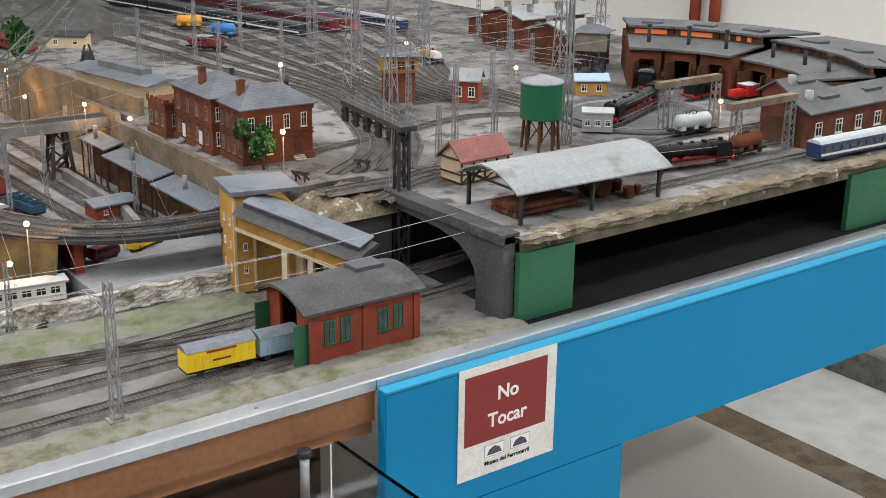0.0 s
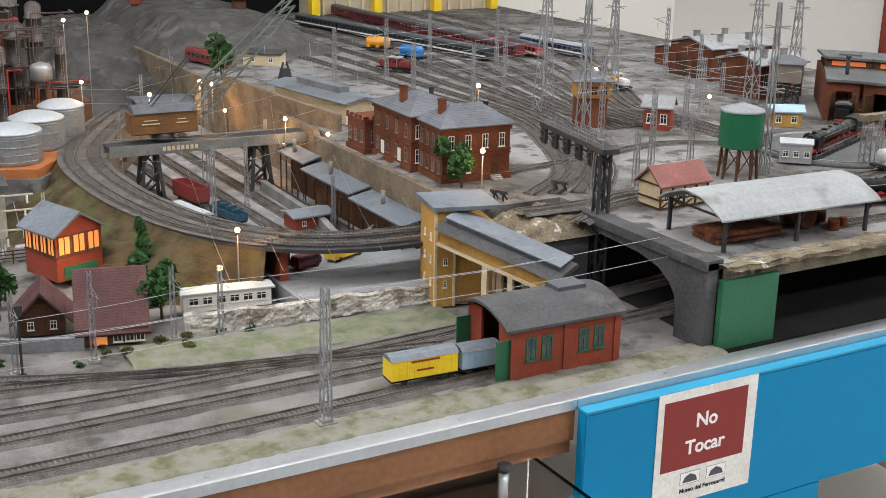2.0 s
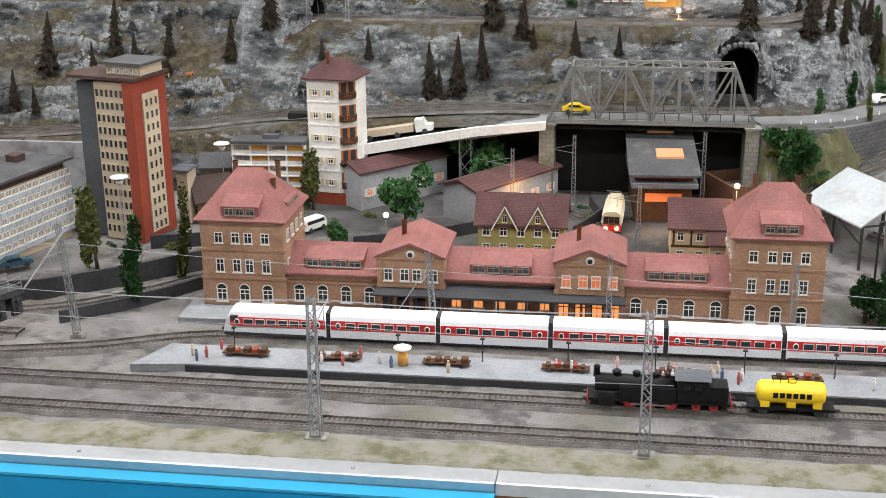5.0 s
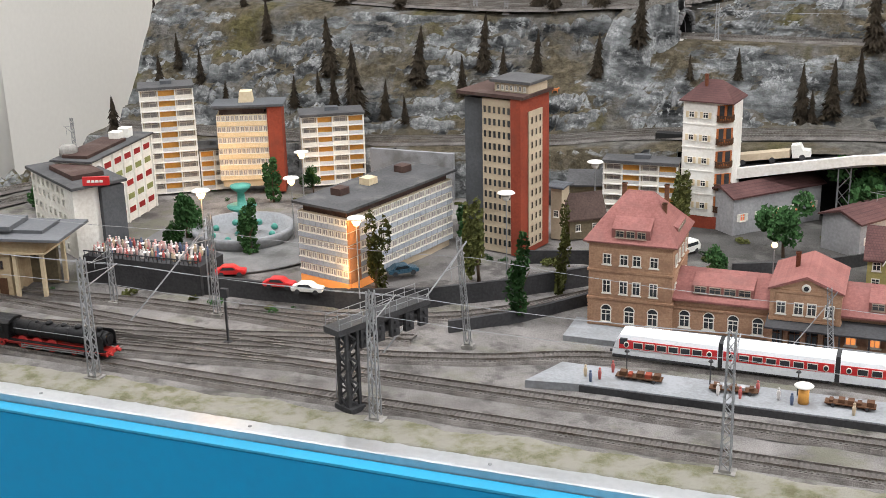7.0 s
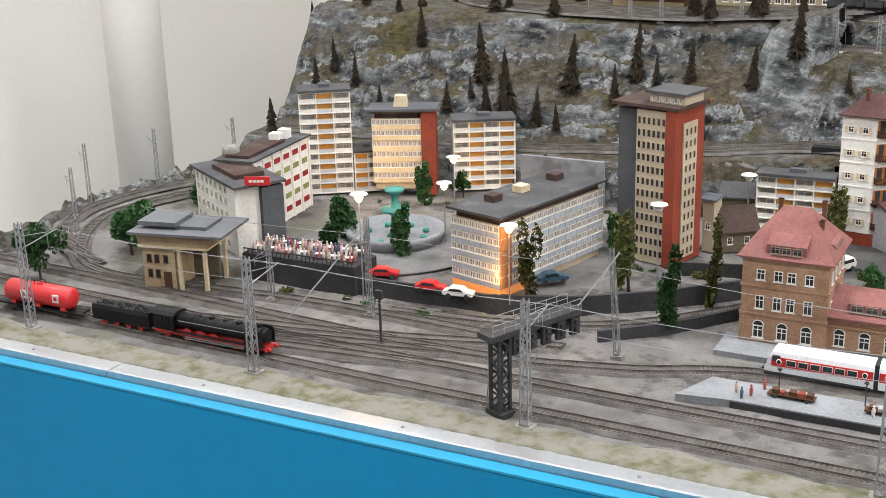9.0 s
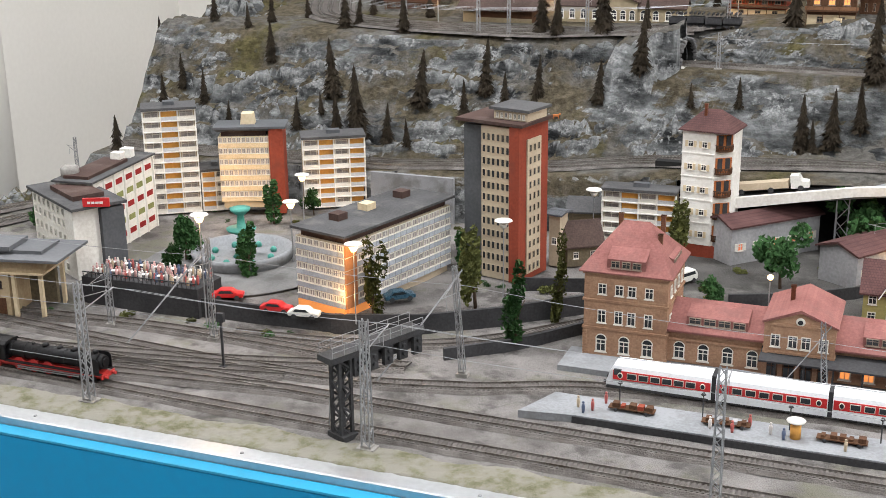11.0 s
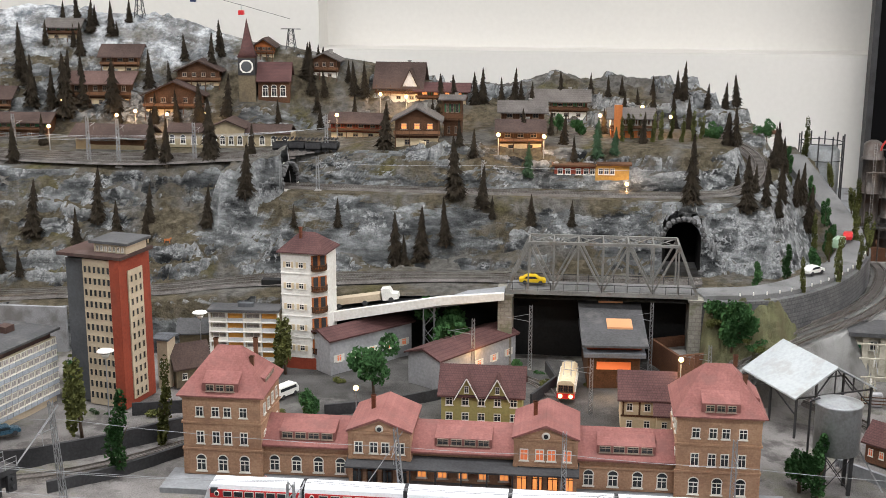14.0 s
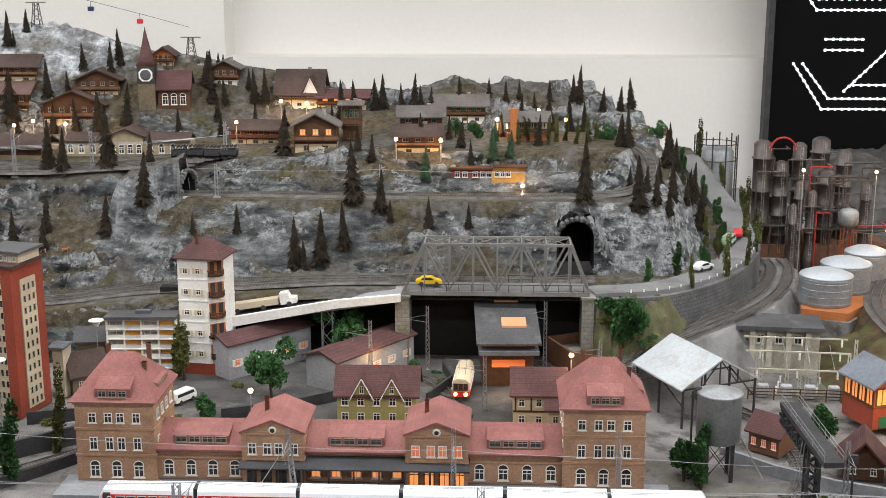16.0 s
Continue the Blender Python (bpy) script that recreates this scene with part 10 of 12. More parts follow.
def coach_simple(p, q, z, c, stripe, roofc, label, h=0.034):
    """A plain bogie coach from p to q."""
    p, q = Vector((*p, 0)), Vector((*q, 0))
    L, a = (q - p).length, math.degrees(math.atan2(q.y - p.y, q.x - p.x))
    m = (p + q) / 2
    t = thing("railway_coach", pose(m.x, m.y, z, 0, 0, a), label, "coach", "yard coaches")
    bm = B()
    prism(bm, [(-0.0155, 0.009), (0.0155, 0.009), (0.016, 0.03), (0.0145, h), (-0.0145, h), (-0.016, 0.03)], "x", -L / 2 + 0.002, L / 2 - 0.002)
    part("body", bm, c, t)
    bm = B()
    prism(bm, [(-0.0155, h), (0.0155, h), (0.011, h + 0.005), (0, h + 0.0065), (-0.011, h + 0.005)], "x", -L / 2 + 0.001, L / 2 - 0.001)
    part("roof", bm, roofc, t)
    n = max(3, int(L / 0.022))
    for s in (-1, 1):
        bm = B()
        box(bm, -L / 2 + 0.004, L / 2 - 0.004, s * 0.0162 - 0.0003, s * 0.0162 + 0.0003, 0.0135, 0.0175)
        part("stripe", bm, stripe, t)
        for x in spread(n, -L / 2 + 0.008, L / 2 - 0.008):
            bm = B()
            box(bm, x - L / n * 0.3, x + L / n * 0.3, s * 0.0163 - 0.0005, s * 0.0163 + 0.0005, 0.0205, 0.0285)
            part("window", bm, GLASS, t)
    for k in (-0.36, 0.36):
        bm = B()
        box(bm, L * k - 0.016, L * k + 0.016, -0.012, 0.012, 0.004, 0.009)
        part("bogie", bm, DARKSTEEL, t)
    return t


MAROON = mat("maroon_coach_paint", (0.16, 0.02, 0.025), (0.11, 0.015, 0.02), 90, 0.45)
DGREEN = mat("dark_green_coach_paint", (0.02, 0.03, 0.028), (0.012, 0.018, 0.017), 90, 0.45)
NAVY = mat("navy_coach_paint", (0.014, 0.034, 0.10), (0.010, 0.024, 0.075), 90, 0.4)
for i in range(4):
    a, b = Vector((1.52, 3.9)).lerp(Vector((1.69, 2.99)), i / 4), Vector((1.52, 3.9)).lerp(Vector((1.69, 2.99)), (i + 1) / 4)
    coach_simple(a, b, DECK, DGREEN, WHITEPL, DARKPANEL, "dark green coach with a white waist stripe")
for i in range(4):
    a, b = Vector((1.74, 4.1)).lerp(Vector((1.80, 3.01)), i / 4), Vector((1.74, 4.1)).lerp(Vector((1.80, 3.01)), (i + 1) / 4)
    coach_simple(a, b, DECK, MAROON, MAROON, DARKPANEL, "maroon coach in the storage yard")
coach_simple((1.86, 3.26), (1.85, 2.98), DECK, REDTRAIN, WHITEPL, DARKPANEL, "red express coach in the storage yard")
coach_simple((1.93, 3.2), (1.97, 2.92), DECK, NAVY, WHITEPL, CANVAS, "navy coach with white stripe in the yard")
coach_simple((1.72, 1.36), (1.98, 1.35), DECK, NAVY, WHITEPL, CANVAS, "navy blue sleeping coach at the yard edge")
coach_simple((0.95, 3.3), (1.0, 3.12), DECK, REDDULL, REDDULL, REDDULL, "short red railcar on the far siding")
tank_wagon(1.49, 3.27, DECK, -40, mat("orange_tank", (0.75, 0.33, 0.02), (0.62, 0.26, 0.02), 80, 0.4), 0, 0.085, "orange tank wagon in the storage yard")
tank_wagon(1.50, 3.09, DECK, -60, mat("blue_tank", (0.03, 0.2, 0.55), (0.02, 0.15, 0.42), 80, 0.4), 0, 0.085, "blue tank wagon with white mark in yard")
tank_wagon(1.70, 1.615, DECK, -5, CANVAS, 0, 0.1, "white tank wagon near the roundhouse")


def diesel(x, y, z, rz, c, band, label):
    t = thing("diesel_locomotive", pose(x, y, z, 0, 0, rz), label, "locomotive", "diesel locomotives")
    bm = B()
    box(bm, -0.05, 0.05, -0.0145, 0.0145, 0.01, 0.014)
    part("frame", bm, BLACKPAINT, t)
    bm = B()
    box(bm, -0.047, 0.047, -0.011, 0.011, 0.014, 0.03)
    bmesh.ops.bevel(bm, geom=bm.edges[:], offset=0.003, segments=2, affect="EDGES")
    part("hood", bm, c, t)
    bm = B()
    box(bm, -0.02, 0.012, -0.0145, 0.0145, 0.0141, 0.037)
    part("cab", bm, band, t)
    bm = B()
    box(bm, -0.022, 0.014, -0.0155, 0.0155, 0.0372, 0.039)
    part("cab_roof", bm, CANVAS, t)
    windows(t, [(-0.012, -0.0145, 0.025), (0.004, -0.0145, 0.025)], 0.011, 0.009, frame=band)
    windows(t, [(0.012, 0, 0.028)], 0.02, 0.008, "e", frame=band)
    for k in (-0.03, 0.0, 0.03):
        wheelset(t, k, 0.0055, DARKSTEEL)


diesel(1.375, 2.94, DECK, -58, REDDULL, REDDULL, "red diesel shunter in the storage yard")
diesel(1.75, 2.51, DECK, -95, WHITECAR, ORANGEP, "white and orange electric locomotive in the yard")
express_engine(1.724, 1.786, DECK + 0.0078, 203.4, 0.262, "green-black express steam locomotive by the roundhouse", DGREEN)
express_engine(1.50, 1.462, DECK, -12, 0.20, "black steam locomotive with bright red running gear")
tank_engine(1.955, 1.982, DECK, 220, 0.12, "small black steam locomotive in a shed door")
diesel(2.03, 1.765, DECK, 178, REDTRAIN, REDTRAIN, "bright red shunting locomotive outside the roundhouse")
tank_engine(1.985, 1.845, DECK, 191, 0.12, "small black steam locomotive outside the roundhouse")
house("grey_van", 1.541, 1.742, DECK + 0.004, -42, 0.056, 0.032, 0.034, 0.005, GREYPL, CANVAS, "pale grey service van body on the track", cols=3, ww=0.01, wz=0.011, over=0.002)
tank_wagon(1.66, 1.455, DECK, 5, RUST, 0, 0.09, "rust-brown tank wagon on the siding")

# roundhouse
def slab(bm, pts, th):
    lo = [bm.verts.new((x, y, z)) for x, y, z in pts]
    hi = [bm.verts.new((x, y, z + th)) for x, y, z in pts]
    fs = [bm.faces.new(lo[::-1]), bm.faces.new(hi)]
    n = len(pts)
    for k in range(n):
        fs.append(bm.faces.new((lo[k], lo[(k + 1) % n], hi[(k + 1) % n], hi[k])))
    bmesh.ops.recalc_face_normals(bm, faces=fs)


for i in range(6):
    ang = 40.7 - i * 14.5
    rr = 0.305 if i < 3 else 0.345
    t = thing("roundhouse_bay", pose(1.728 + rr * math.cos(radians(ang)), 1.79 + rr * math.sin(radians(ang)), DECK, 0, 0, ang - 90) @ Matrix.Diagonal((1, 1, 1.25 if i < 3 else 1.12, 1)), "brick roundhouse bay with grey felt roof and open doors", "building", "roundhouse bays")
    wi = rr * math.tan(radians(7.25))
    wo, dp = (rr + 0.31) * math.tan(radians(7.25)), 0.31
    bm = B()
    for s in ((-1, 1) if i in (2, 5) else (-1, ) if i != 0 else (-1,)):
        slab(bm, [(s * wi, 0, 0), (s * (wi - 0.008), 0, 0), (s * (wo - 0.008), dp, 0), (s * wo, dp, 0)], 0.068)
    box(bm, -wi + 0.008, -wi + 0.022, 0.0, 0.009, 0, 0.068)
    box(bm, wi - 0.022, wi - 0.008, 0.0, 0.009, 0, 0.068)
    box(bm, -wi + 0.022, wi - 0.022, 0.0, 0.009, 0.052, 0.068)
    box(bm, -wo + 0.008, wo - 0.008, dp - 0.01, dp, 0, 0.075)
    part("wall", bm, REDBRICK, t)
    bm = B()
    slab(bm, [(-wi, -0.012, 0.0684), (wi, -0.012, 0.0684), (wi + 0.0135, 0.112, 0.078), (-wi - 0.0135, 0.112, 0.078)], 0.004)
    part("front_roof", bm, FELTGREY, t)
    bm = B()
    box(bm, -wi - 0.0115, wi + 0.0115, 0.1, 0.108, 0.076, 0.095)
    part("clerestory", bm, WOOD, t)
    for k in range(8):
        if i in (0, 1) or k % 3 == 0:
            bm = B()
            x = -wi + 0.008 + k * (2 * wi - 0.016) / 7
            box(bm, x - 0.005, x + 0.005, 0.0988, 0.1002, 0.084, 0.092)
            part("clerestory_pane", bm, LITDIM if i < 3 else GLASS, t)
    bm = B()
    slab(bm, [(-wi - 0.0105, 0.09, 0.0955), (wi + 0.0105, 0.09, 0.0955), (wo + 0.003, dp + 0.012, 0.083), (-wo - 0.003, dp + 0.012, 0.083)], 0.004)
    part("rear_roof", bm, FELTGREY, t)
    for x in (0.0,):
        bm = B()
        tube(bm, (x, 0.04, 0.07), (x, 0.04, 0.105), 0.0042, n=10)
        tube(bm, (x, 0.04, 0.105), (x, 0.04, 0.109), 0.0058, n=10)
        part("smoke_vent", bm, BLACKWALL, t)
    bm = B()
    box(bm, -0.024, 0.024, 0.15, 0.19, 0.092, 0.0995)
    part("skylight", bm, DARKPANEL, t)
    for s in (-1, 1):
        bm = B()
        box(bm, -0.001, 0.001, -0.03, 0.0, 0.002, 0.05)
        part("door", bm, WOOD, t, at=pose(s * (wi - 0.022), 0, 0, 0, 0, s * 20))
glow_light(2.1, 2.06, 0.2, 0.012)
for x, y, w, d, rz in ((2.033, 2.655, 0.155, 0.22, -88), (1.964, 2.384, 0.132, 0.14, -88)):
    t = house("brick_workshop", x, y, DECK, rz, w, d, 0.082, 0.018, REDBRICK, SHEETGREY, "red-brown workshop hall with pale sheet roof", "y", cols=0, sides="", over=0.01)
    for k in range(2):
        bm = B()
        box(bm, w * (0.16 + 0.4 * k), w * (0.44 + 0.4 * k), -0.0016, 0.0, 0.002, 0.055)
        part("door", bm, WOOD, t)
    windows(t, [(w, yy, 0.03) for yy in spread(4, 0, d)], 0.014, 0.03, "e", frame=DORMER)
    for xx, yy in ((0.22, 0.25), (0.78, 0.25), (0.22, 0.7), (0.78, 0.7)):
        chimney(t, w * xx, d * yy, 0.085, 0.112, 0.012, CONC)
        bm = B()
        box(bm, w * xx - 0.02, w * xx - 0.009, d * yy - 0.03, d * yy - 0.016, 0.083, 0.0965)
        part("roof_hatch", bm, DARKPANEL, t)
house("lean_to_shed", 2.10, 2.80, DECK, -88, 0.10, 0.09, 0.045, 0.012, REDBRICK, SHEETGREY, "small brick lean-to beside the workshop hall", "y", cols=1, sides="s", over=0.006)
wt3 = thing("timber_water_tank", pose(1.94, 2.196, DECK, 0, 0, -50), "grey timber-clad water tank on open dark legs", "tank")
bm = B()
box(bm, 0, 0.07, 0, 0.062, 0.055, 0.096)
WEATHERED = mat("weathered_boards", (0.23, 0.20, 0.17), (0.15, 0.13, 0.11), 90, 0.85)
part("tank", bm, WEATHERED, wt3)
for k in range(9):
    bm = B()
    bar(bm, (k * 0.00875, -0.0006, 0.055), (k * 0.00875, -0.0006, 0.096), 0.0016)
    part("batten", bm, WEATHERED, wt3)
    bm = B()
    bar(bm, (-0.0006, k * 0.00775, 0.055), (-0.0006, k * 0.00775, 0.096), 0.0016)
    part("batten", bm, WEATHERED, wt3)
bm = B()
hip_roof(bm, -0.006, 0.076, -0.006, 0.068, 0.0962, 0.018, 0.75)
part("roof", bm, ROOFGREY, wt3)
for xx in (0.006, 0.035, 0.064):
    for yy in (0.006, 0.056):
        bm = B()
        bar(bm, (xx, yy, -0.002), (xx, yy, 0.055), 0.004)
        part("leg", bm, BLACKWALL, wt3)
for yy in (0.006, 0.056):
    bm = B()
    for xx in (0.006, 0.035):
        bar(bm, (xx, yy, 0.008), (xx + 0.029, yy, 0.05), 0.002)
        bar(bm, (xx + 0.029, yy, 0.008), (xx, yy, 0.05), 0.002)
    part("brace", bm, BLACKWALL, wt3)
BROWNBOARD = patched(mat("red_brown_boards", (0.17, 0.062, 0.04), (0.10, 0.036, 0.024), 70, 0.85), (0.07, 0.03, 0.022), 26, 0.5, 0.64, 0.7)
for x, y, w, d, h in ((1.79, 1.425, 0.36, 0.105, 0.066), (1.90, 1.55, 0.22, 0.07, 0.066)):
    t = house("engine_shed", x, y, DECK, 1, w, d, h, 0.02, BROWNBOARD, FELTGREY, "red-brown engine shed with grey sheet roof", cols=6, ww=0.02, wz=0.026, over=0.009, group="engine sheds")
    for q in (0.18, 0.55):
        bm = B()
        box(bm, w * q, w * q + 0.05, d * 0.2, d * 0.36, h + 0.006, h + 0.018)
        part("skylight", bm, DARKPANEL, t)
    bm = B()
    tube(bm, (w * 0.1, d * 0.3, h), (w * 0.1, d * 0.3, h + 0.032), 0.008, n=12)
    part("vent_cowl", bm, SHEETGREY, t)
    for s2 in (0, 1):
        bm = B()
        box(bm, -0.0014, 0.0, d * (0.12 + 0.4 * s2), d * (0.46 + 0.4 * s2), 0.0, h * 0.74)
        part("door_leaf", bm, WOOD, t)
for x0, y0, x1, y1 in ((1.672, 1.663, 1.80, 1.652), (1.635, 1.46, 1.77, 1.452)):
    t = thing("coaling_gantry", Matrix.Identity(4), "grey lattice loading gantry over the track", "gantry", "loading gantries")
    for x, y in ((x0, y0), (x1, y1)):
        bm = B()
        lattice(bm, (x, y, DECK), (x, y, DECK + 0.085), 0.014, 0.012, 0.002, 6)
        part("leg", bm, STEEL, t)
    bm = B()
    box(bm, x0 - 0.02, x1 + 0.02, y0 - 0.008, y0 + 0.008, DECK + 0.085, DECK + 0.097)
    part("beam", bm, BROWNWALL, t)
street_lamp(1.78, 1.62, DECK, 0.055, False, 0.015)
street_lamp(1.62, 2.42, DECK, 0.07, False, 0.01)
street_lamp(1.663, 2.08, DECK, 0.06, False, 0.01)
for x, y, z in ((0.872, 2.48, 0.075), (0.862, 2.80, 0.085), (0.486, 1.80, 0.055)):
    t = thing("wall_lamp", pose(x, y, z), "lit bracket lamp on a dark post by the wall", "lamp", "wall lamps")
    bm = B()
    bar(bm, (0.006, 0, -z), (0.006, 0, 0.006), 0.0022)
    bar(bm, (0.006, 0, 0.006), (0, 0, 0.004), 0.0012)
    part("post", bm, DARKSTEEL, t)
    bm = B()
    ball(bm, (0, 0, 0), 0.0045)
    part("bulb", bm, GLOBE, t)
    glow_light(x - 0.012, y - 0.006, z + 0.004, 0.045 if y > 2 else 0.02)
street_lamp(1.13, 2.2, DECK, 0.06, False, 0.01)
for x, y, h in ((1.184, 1.711, 0.10), (1.269, 1.777, 0.152), (1.366, 1.787, 0.10), (1.361, 2.047, 0.168), (1.875, 2.358, 0.146), (1.923, 2.329, 0.08), (1.989, 2.619, 0.174), (1.16, 2.45, 0.15), (1.31, 2.45, 0.14), (1.6, 2.6, 0.16), (1.5, 2.62, 0.15), (1.3, 2.85, 0.15), (1.45, 2.9, 0.15), (1.62, 2.85, 0.16), (1.1, 2.72, 0.15), (1.85, 2.65, 0.16), (1.55, 2.02, 0.12), (1.75, 2.2, 0.12), (1.68, 1.64, 0.10)):
    copy_thing(mast, pose(x, y, DECK, 0, 0, rng.choice((0, 90))) @ Matrix.Diagonal((0.75, 0.75, h / 0.17, 1)))
for x, y, h, w in ((1.43, 2.35, 0.25, 0.034), (1.345, 2.085, 0.27, 0.022), (1.705, 2.47, 0.235, 0.024), (1.925, 2.232, 0.26, 0.026), (2.03, 2.212, 0.25, 0.024), (1.463, 1.70, 0.30, 0.013)):
    t = thing("wire_tower", pose(x, y, DECK), "tall silver lattice tower for the yard wires", "mast", "yard wire towers")
    bm = B()
    lattice(bm, (0, 0, -0.002), (0, 0, h), w, w * 0.35, 0.0022, 7)
    part("lattice", bm, STEEL, t)
    for z in (h * 0.5, h * 0.86):
        bm = B()
        bar(bm, (-0.03, 0, z), (0.03, 0, z), 0.0016)
        bar(bm, (0, -0.03, z), (0, 0.03, z), 0.0016)
        part("cross_arm", bm, STEEL, t)
for x, y in ((0.378, 1.69), (0.44, 1.672), (0.16, 1.66), (0.68, 2.4), (0.8, 2.08), (0.26, 1.66), (0.02, 1.86)):
    copy_thing(mast, pose(x, y, 0, 0, 0, 180) @ Matrix.Diagonal((0.6, 0.6, rng.uniform(0.5, 0.75), 1)))
# far yard backdrop halls with yellow frames
t = thing("portal_hall", pose(1.65, 4.12, DECK), "grey hall with bright yellow portal frames", "building")
bm = B()
box(bm, 0, 0.75, 0, 0.12, 0, 0.09)
part("wall", bm, BEIGE, t)
for i in range(4):
    bm = B()
    box(bm, i * 0.24, i * 0.24 + 0.03, -0.03, 0, 0, 0.1)
    part("frame_post", bm, YELLOWP, t)
bm = B()
box(bm, 0, 0.75, -0.03, 0, 0.1, 0.115)
part("frame_beam", bm, YELLOWP, t)
for i in range(14):
    bm = B()
    box(bm, 0.05 + i * 0.05, 0.058 + i * 0.05, -0.008, -0.001, 0, 0.09)
    part("pilaster", bm, CREAM, t)

# white stone wall and things along the front right
RUBBLE = patched(patched(mat("pale_rubble", (0.50, 0.47, 0.42), (0.27, 0.25, 0.22), 60, 0.95, 0, 1.0), (0.14, 0.12, 0.095), 26, 0.52, 0.6, 0.85), (0.10, 0.12, 0.05), 13, 0.6, 0.68, 0.7)
ww = smooth([(0.40, 1.712, 0), (0.52, 1.69, 0), (0.64, 1.682, 0), (0.77, 1.669, 0)], 40)
bm = B()
rows = []
for p, sd in path_frames(ww):
    top = 0.027 + 0.006 * noise.noise(Vector((p.x * 26, 0, 3)))
    row = []
    for j in range(9):
        k = j / 8
        n1 = noise.turbulence(Vector((p.x * 60, k * 3.0, 1.7)), 4, True)
        row.append(bm.verts.new(p + sd * (0.007 - 0.004 * k + 0.005 * (n1 - 0.4)) + Vector((0, 0, -0.003 + top * k))))
    row.append(bm.verts.new(p - sd * 0.006 + Vector((0, 0, top * 0.95))))
    row.append(bm.verts.new(p - sd * 0.008 + Vector((0, 0, -0.003))))
    rows.append(row)
for u, v in zip(rows, rows[1:]):
    for j in range(len(u) - 1):
        bm.faces.new((u[j], u[j + 1], v[j + 1], v[j]))
bmesh.ops.recalc_face_normals(bm, faces=bm.faces[:])
solo("rubble_wall", bm, RUBBLE, Matrix.Identity(4), "pale crumbling rubble retaining wall above the track", "wall")


def moss_strip(x, y):
    mid = lerp([(0.3, 1.655), (0.5, 1.63), (0.77, 1.61)], x)
    k = clamp((0.052 - abs(y - mid)) / 0.02)
    return -0.006 + 0.008 * k + 0.0018 * noise.noise(Vector((x * 70, y * 70, 2))) * k


MOSS = patched(mat("green_scatter", (0.20, 0.215, 0.135), (0.10, 0.115, 0.062), 110, 0.95, bump=1.0, fine=7), (0.24, 0.23, 0.205), 22, 0.46, 0.6, 0.7)
terrain_mesh("moss_verge", 0.30, 0.77, 1.55, 1.71, 0.006, moss_strip, MOSS, "mossy green verge below the rubble wall")
bm = B()
prism(bm, [(0.57, 1.697), (0.77, 1.677), (0.95, 1.72), (0.93, 1.95), (0.6, 1.95), (0.57, 1.85)], "z", -0.002, 0.024)
solo("terrace_ground", bm, PAVE, Matrix.Identity(4), "pale paved ground below the viaduct", "ground", kind="structure")
wc = thing("white_railcar", pose(0.485, 1.775, 0.004, 0, 0, -8), "old white railcar body used as a kiosk", "railcar")
bm = B()
box(bm, -0.065, 0.065, -0.014, 0.014, 0.0, 0.026)
part("body", bm, WHITEPL, wc)
bm = B()
box(bm, -0.07, 0.07, -0.017, 0.017, 0.0262, 0.029)
part("roof", bm, CANVAS, wc)
windows(wc, [(x, -0.014, 0.01) for x in spread(6, -0.06, 0.06)], 0.015, 0.012)
street_lamp(0.515, 1.80, 0.02, 0.09, False, 0.016)
yl = thing("yellow_lorry", pose(0.715, 1.855, 0.024, 0, 0, 25) @ Matrix.Diagonal((0.9, 0.9, 0.9, 1)), "yellow model tarpaulin lorry under the viaduct", "lorry")
bm = B()
prism(bm, [(-0.013, 0.006), (0.013, 0.006), (0.013, 0.022), (0.006, 0.028), (-0.006, 0.028), (-0.013, 0.022)], "x", -0.04, 0.02)
part("tarpaulin", bm, YELLOWP, yl)
bm = B()
box(bm, 0.022, 0.04, -0.012, 0.012, 0.004, 0.022)
part("cab", bm, YELLOWP, yl)
for xx in (-0.025, 0.03):
    bm = B()
    tube(bm, (xx, -0.013, 0.005), (xx, 0.013, 0.005), 0.005, n=14)
    part("axle", bm, BLACKWALL, yl)
car(0.64, 1.835, 0.024, 20, MAROON, "dark red model lorry cab under the viaduct", True)

# ---- notice, display case ----
no = thing("notice_sign", pose(0.87, 1.2435, -0.172), "laminated red and white notice on the blue board", "sign")
bm = B()
box(bm, 0, 0.169, -0.0012, 0.0, 0, 0.163)
part("sheet", bm, WHITEPL, no)
bm = B()
box(bm, 0.01, 0.152, -0.0016, -0.0012, 0.05, 0.15)
part("red_field", bm, mat("notice_red", (0.23, 0.02, 0.016), (0.21, 0.017, 0.014), 20, 0.6, bump=0), no)
WHITEINK = mat("white_ink", (0.85, 0.83, 0.82), (0.8, 0.78, 0.77), 40, 0.5, bump=0)
text_mesh(no, "No", 0.028, pose(0.083, -0.0018, 0.115, 90), WHITEINK)
text_mesh(no, "Tocar", 0.028, pose(0.083, -0.0018, 0.078, 90), WHITEINK)
text_mesh(no, "Museo del Ferrocarril", 0.009, pose(0.085, -0.0015, 0.016, 90), BLACKPAINT)
for x0 in (0.045, 0.09):
    bm = B()
    box(bm, x0, x0 + 0.034, -0.0015, -0.0012, 0.025, 0.043)
    emb = part("emblem_frame", bm, GREYPL, no)
    bm = B()
    box(bm, x0 + 0.001, x0 + 0.033, -0.0018, -0.0015, 0.026, 0.042)
    part("emblem_field", bm, WHITEINK, emb)
    bm = B()
    prism(bm, [(x0 + 0.004, 0.028), (x0 + 0.03, 0.028), (x0 + 0.026, 0.036), (x0 + 0.017, 0.04), (x0 + 0.008, 0.036)], "y", -0.0021, -0.0018)
    part("emblem_mark", bm, DARKPANEL, emb)

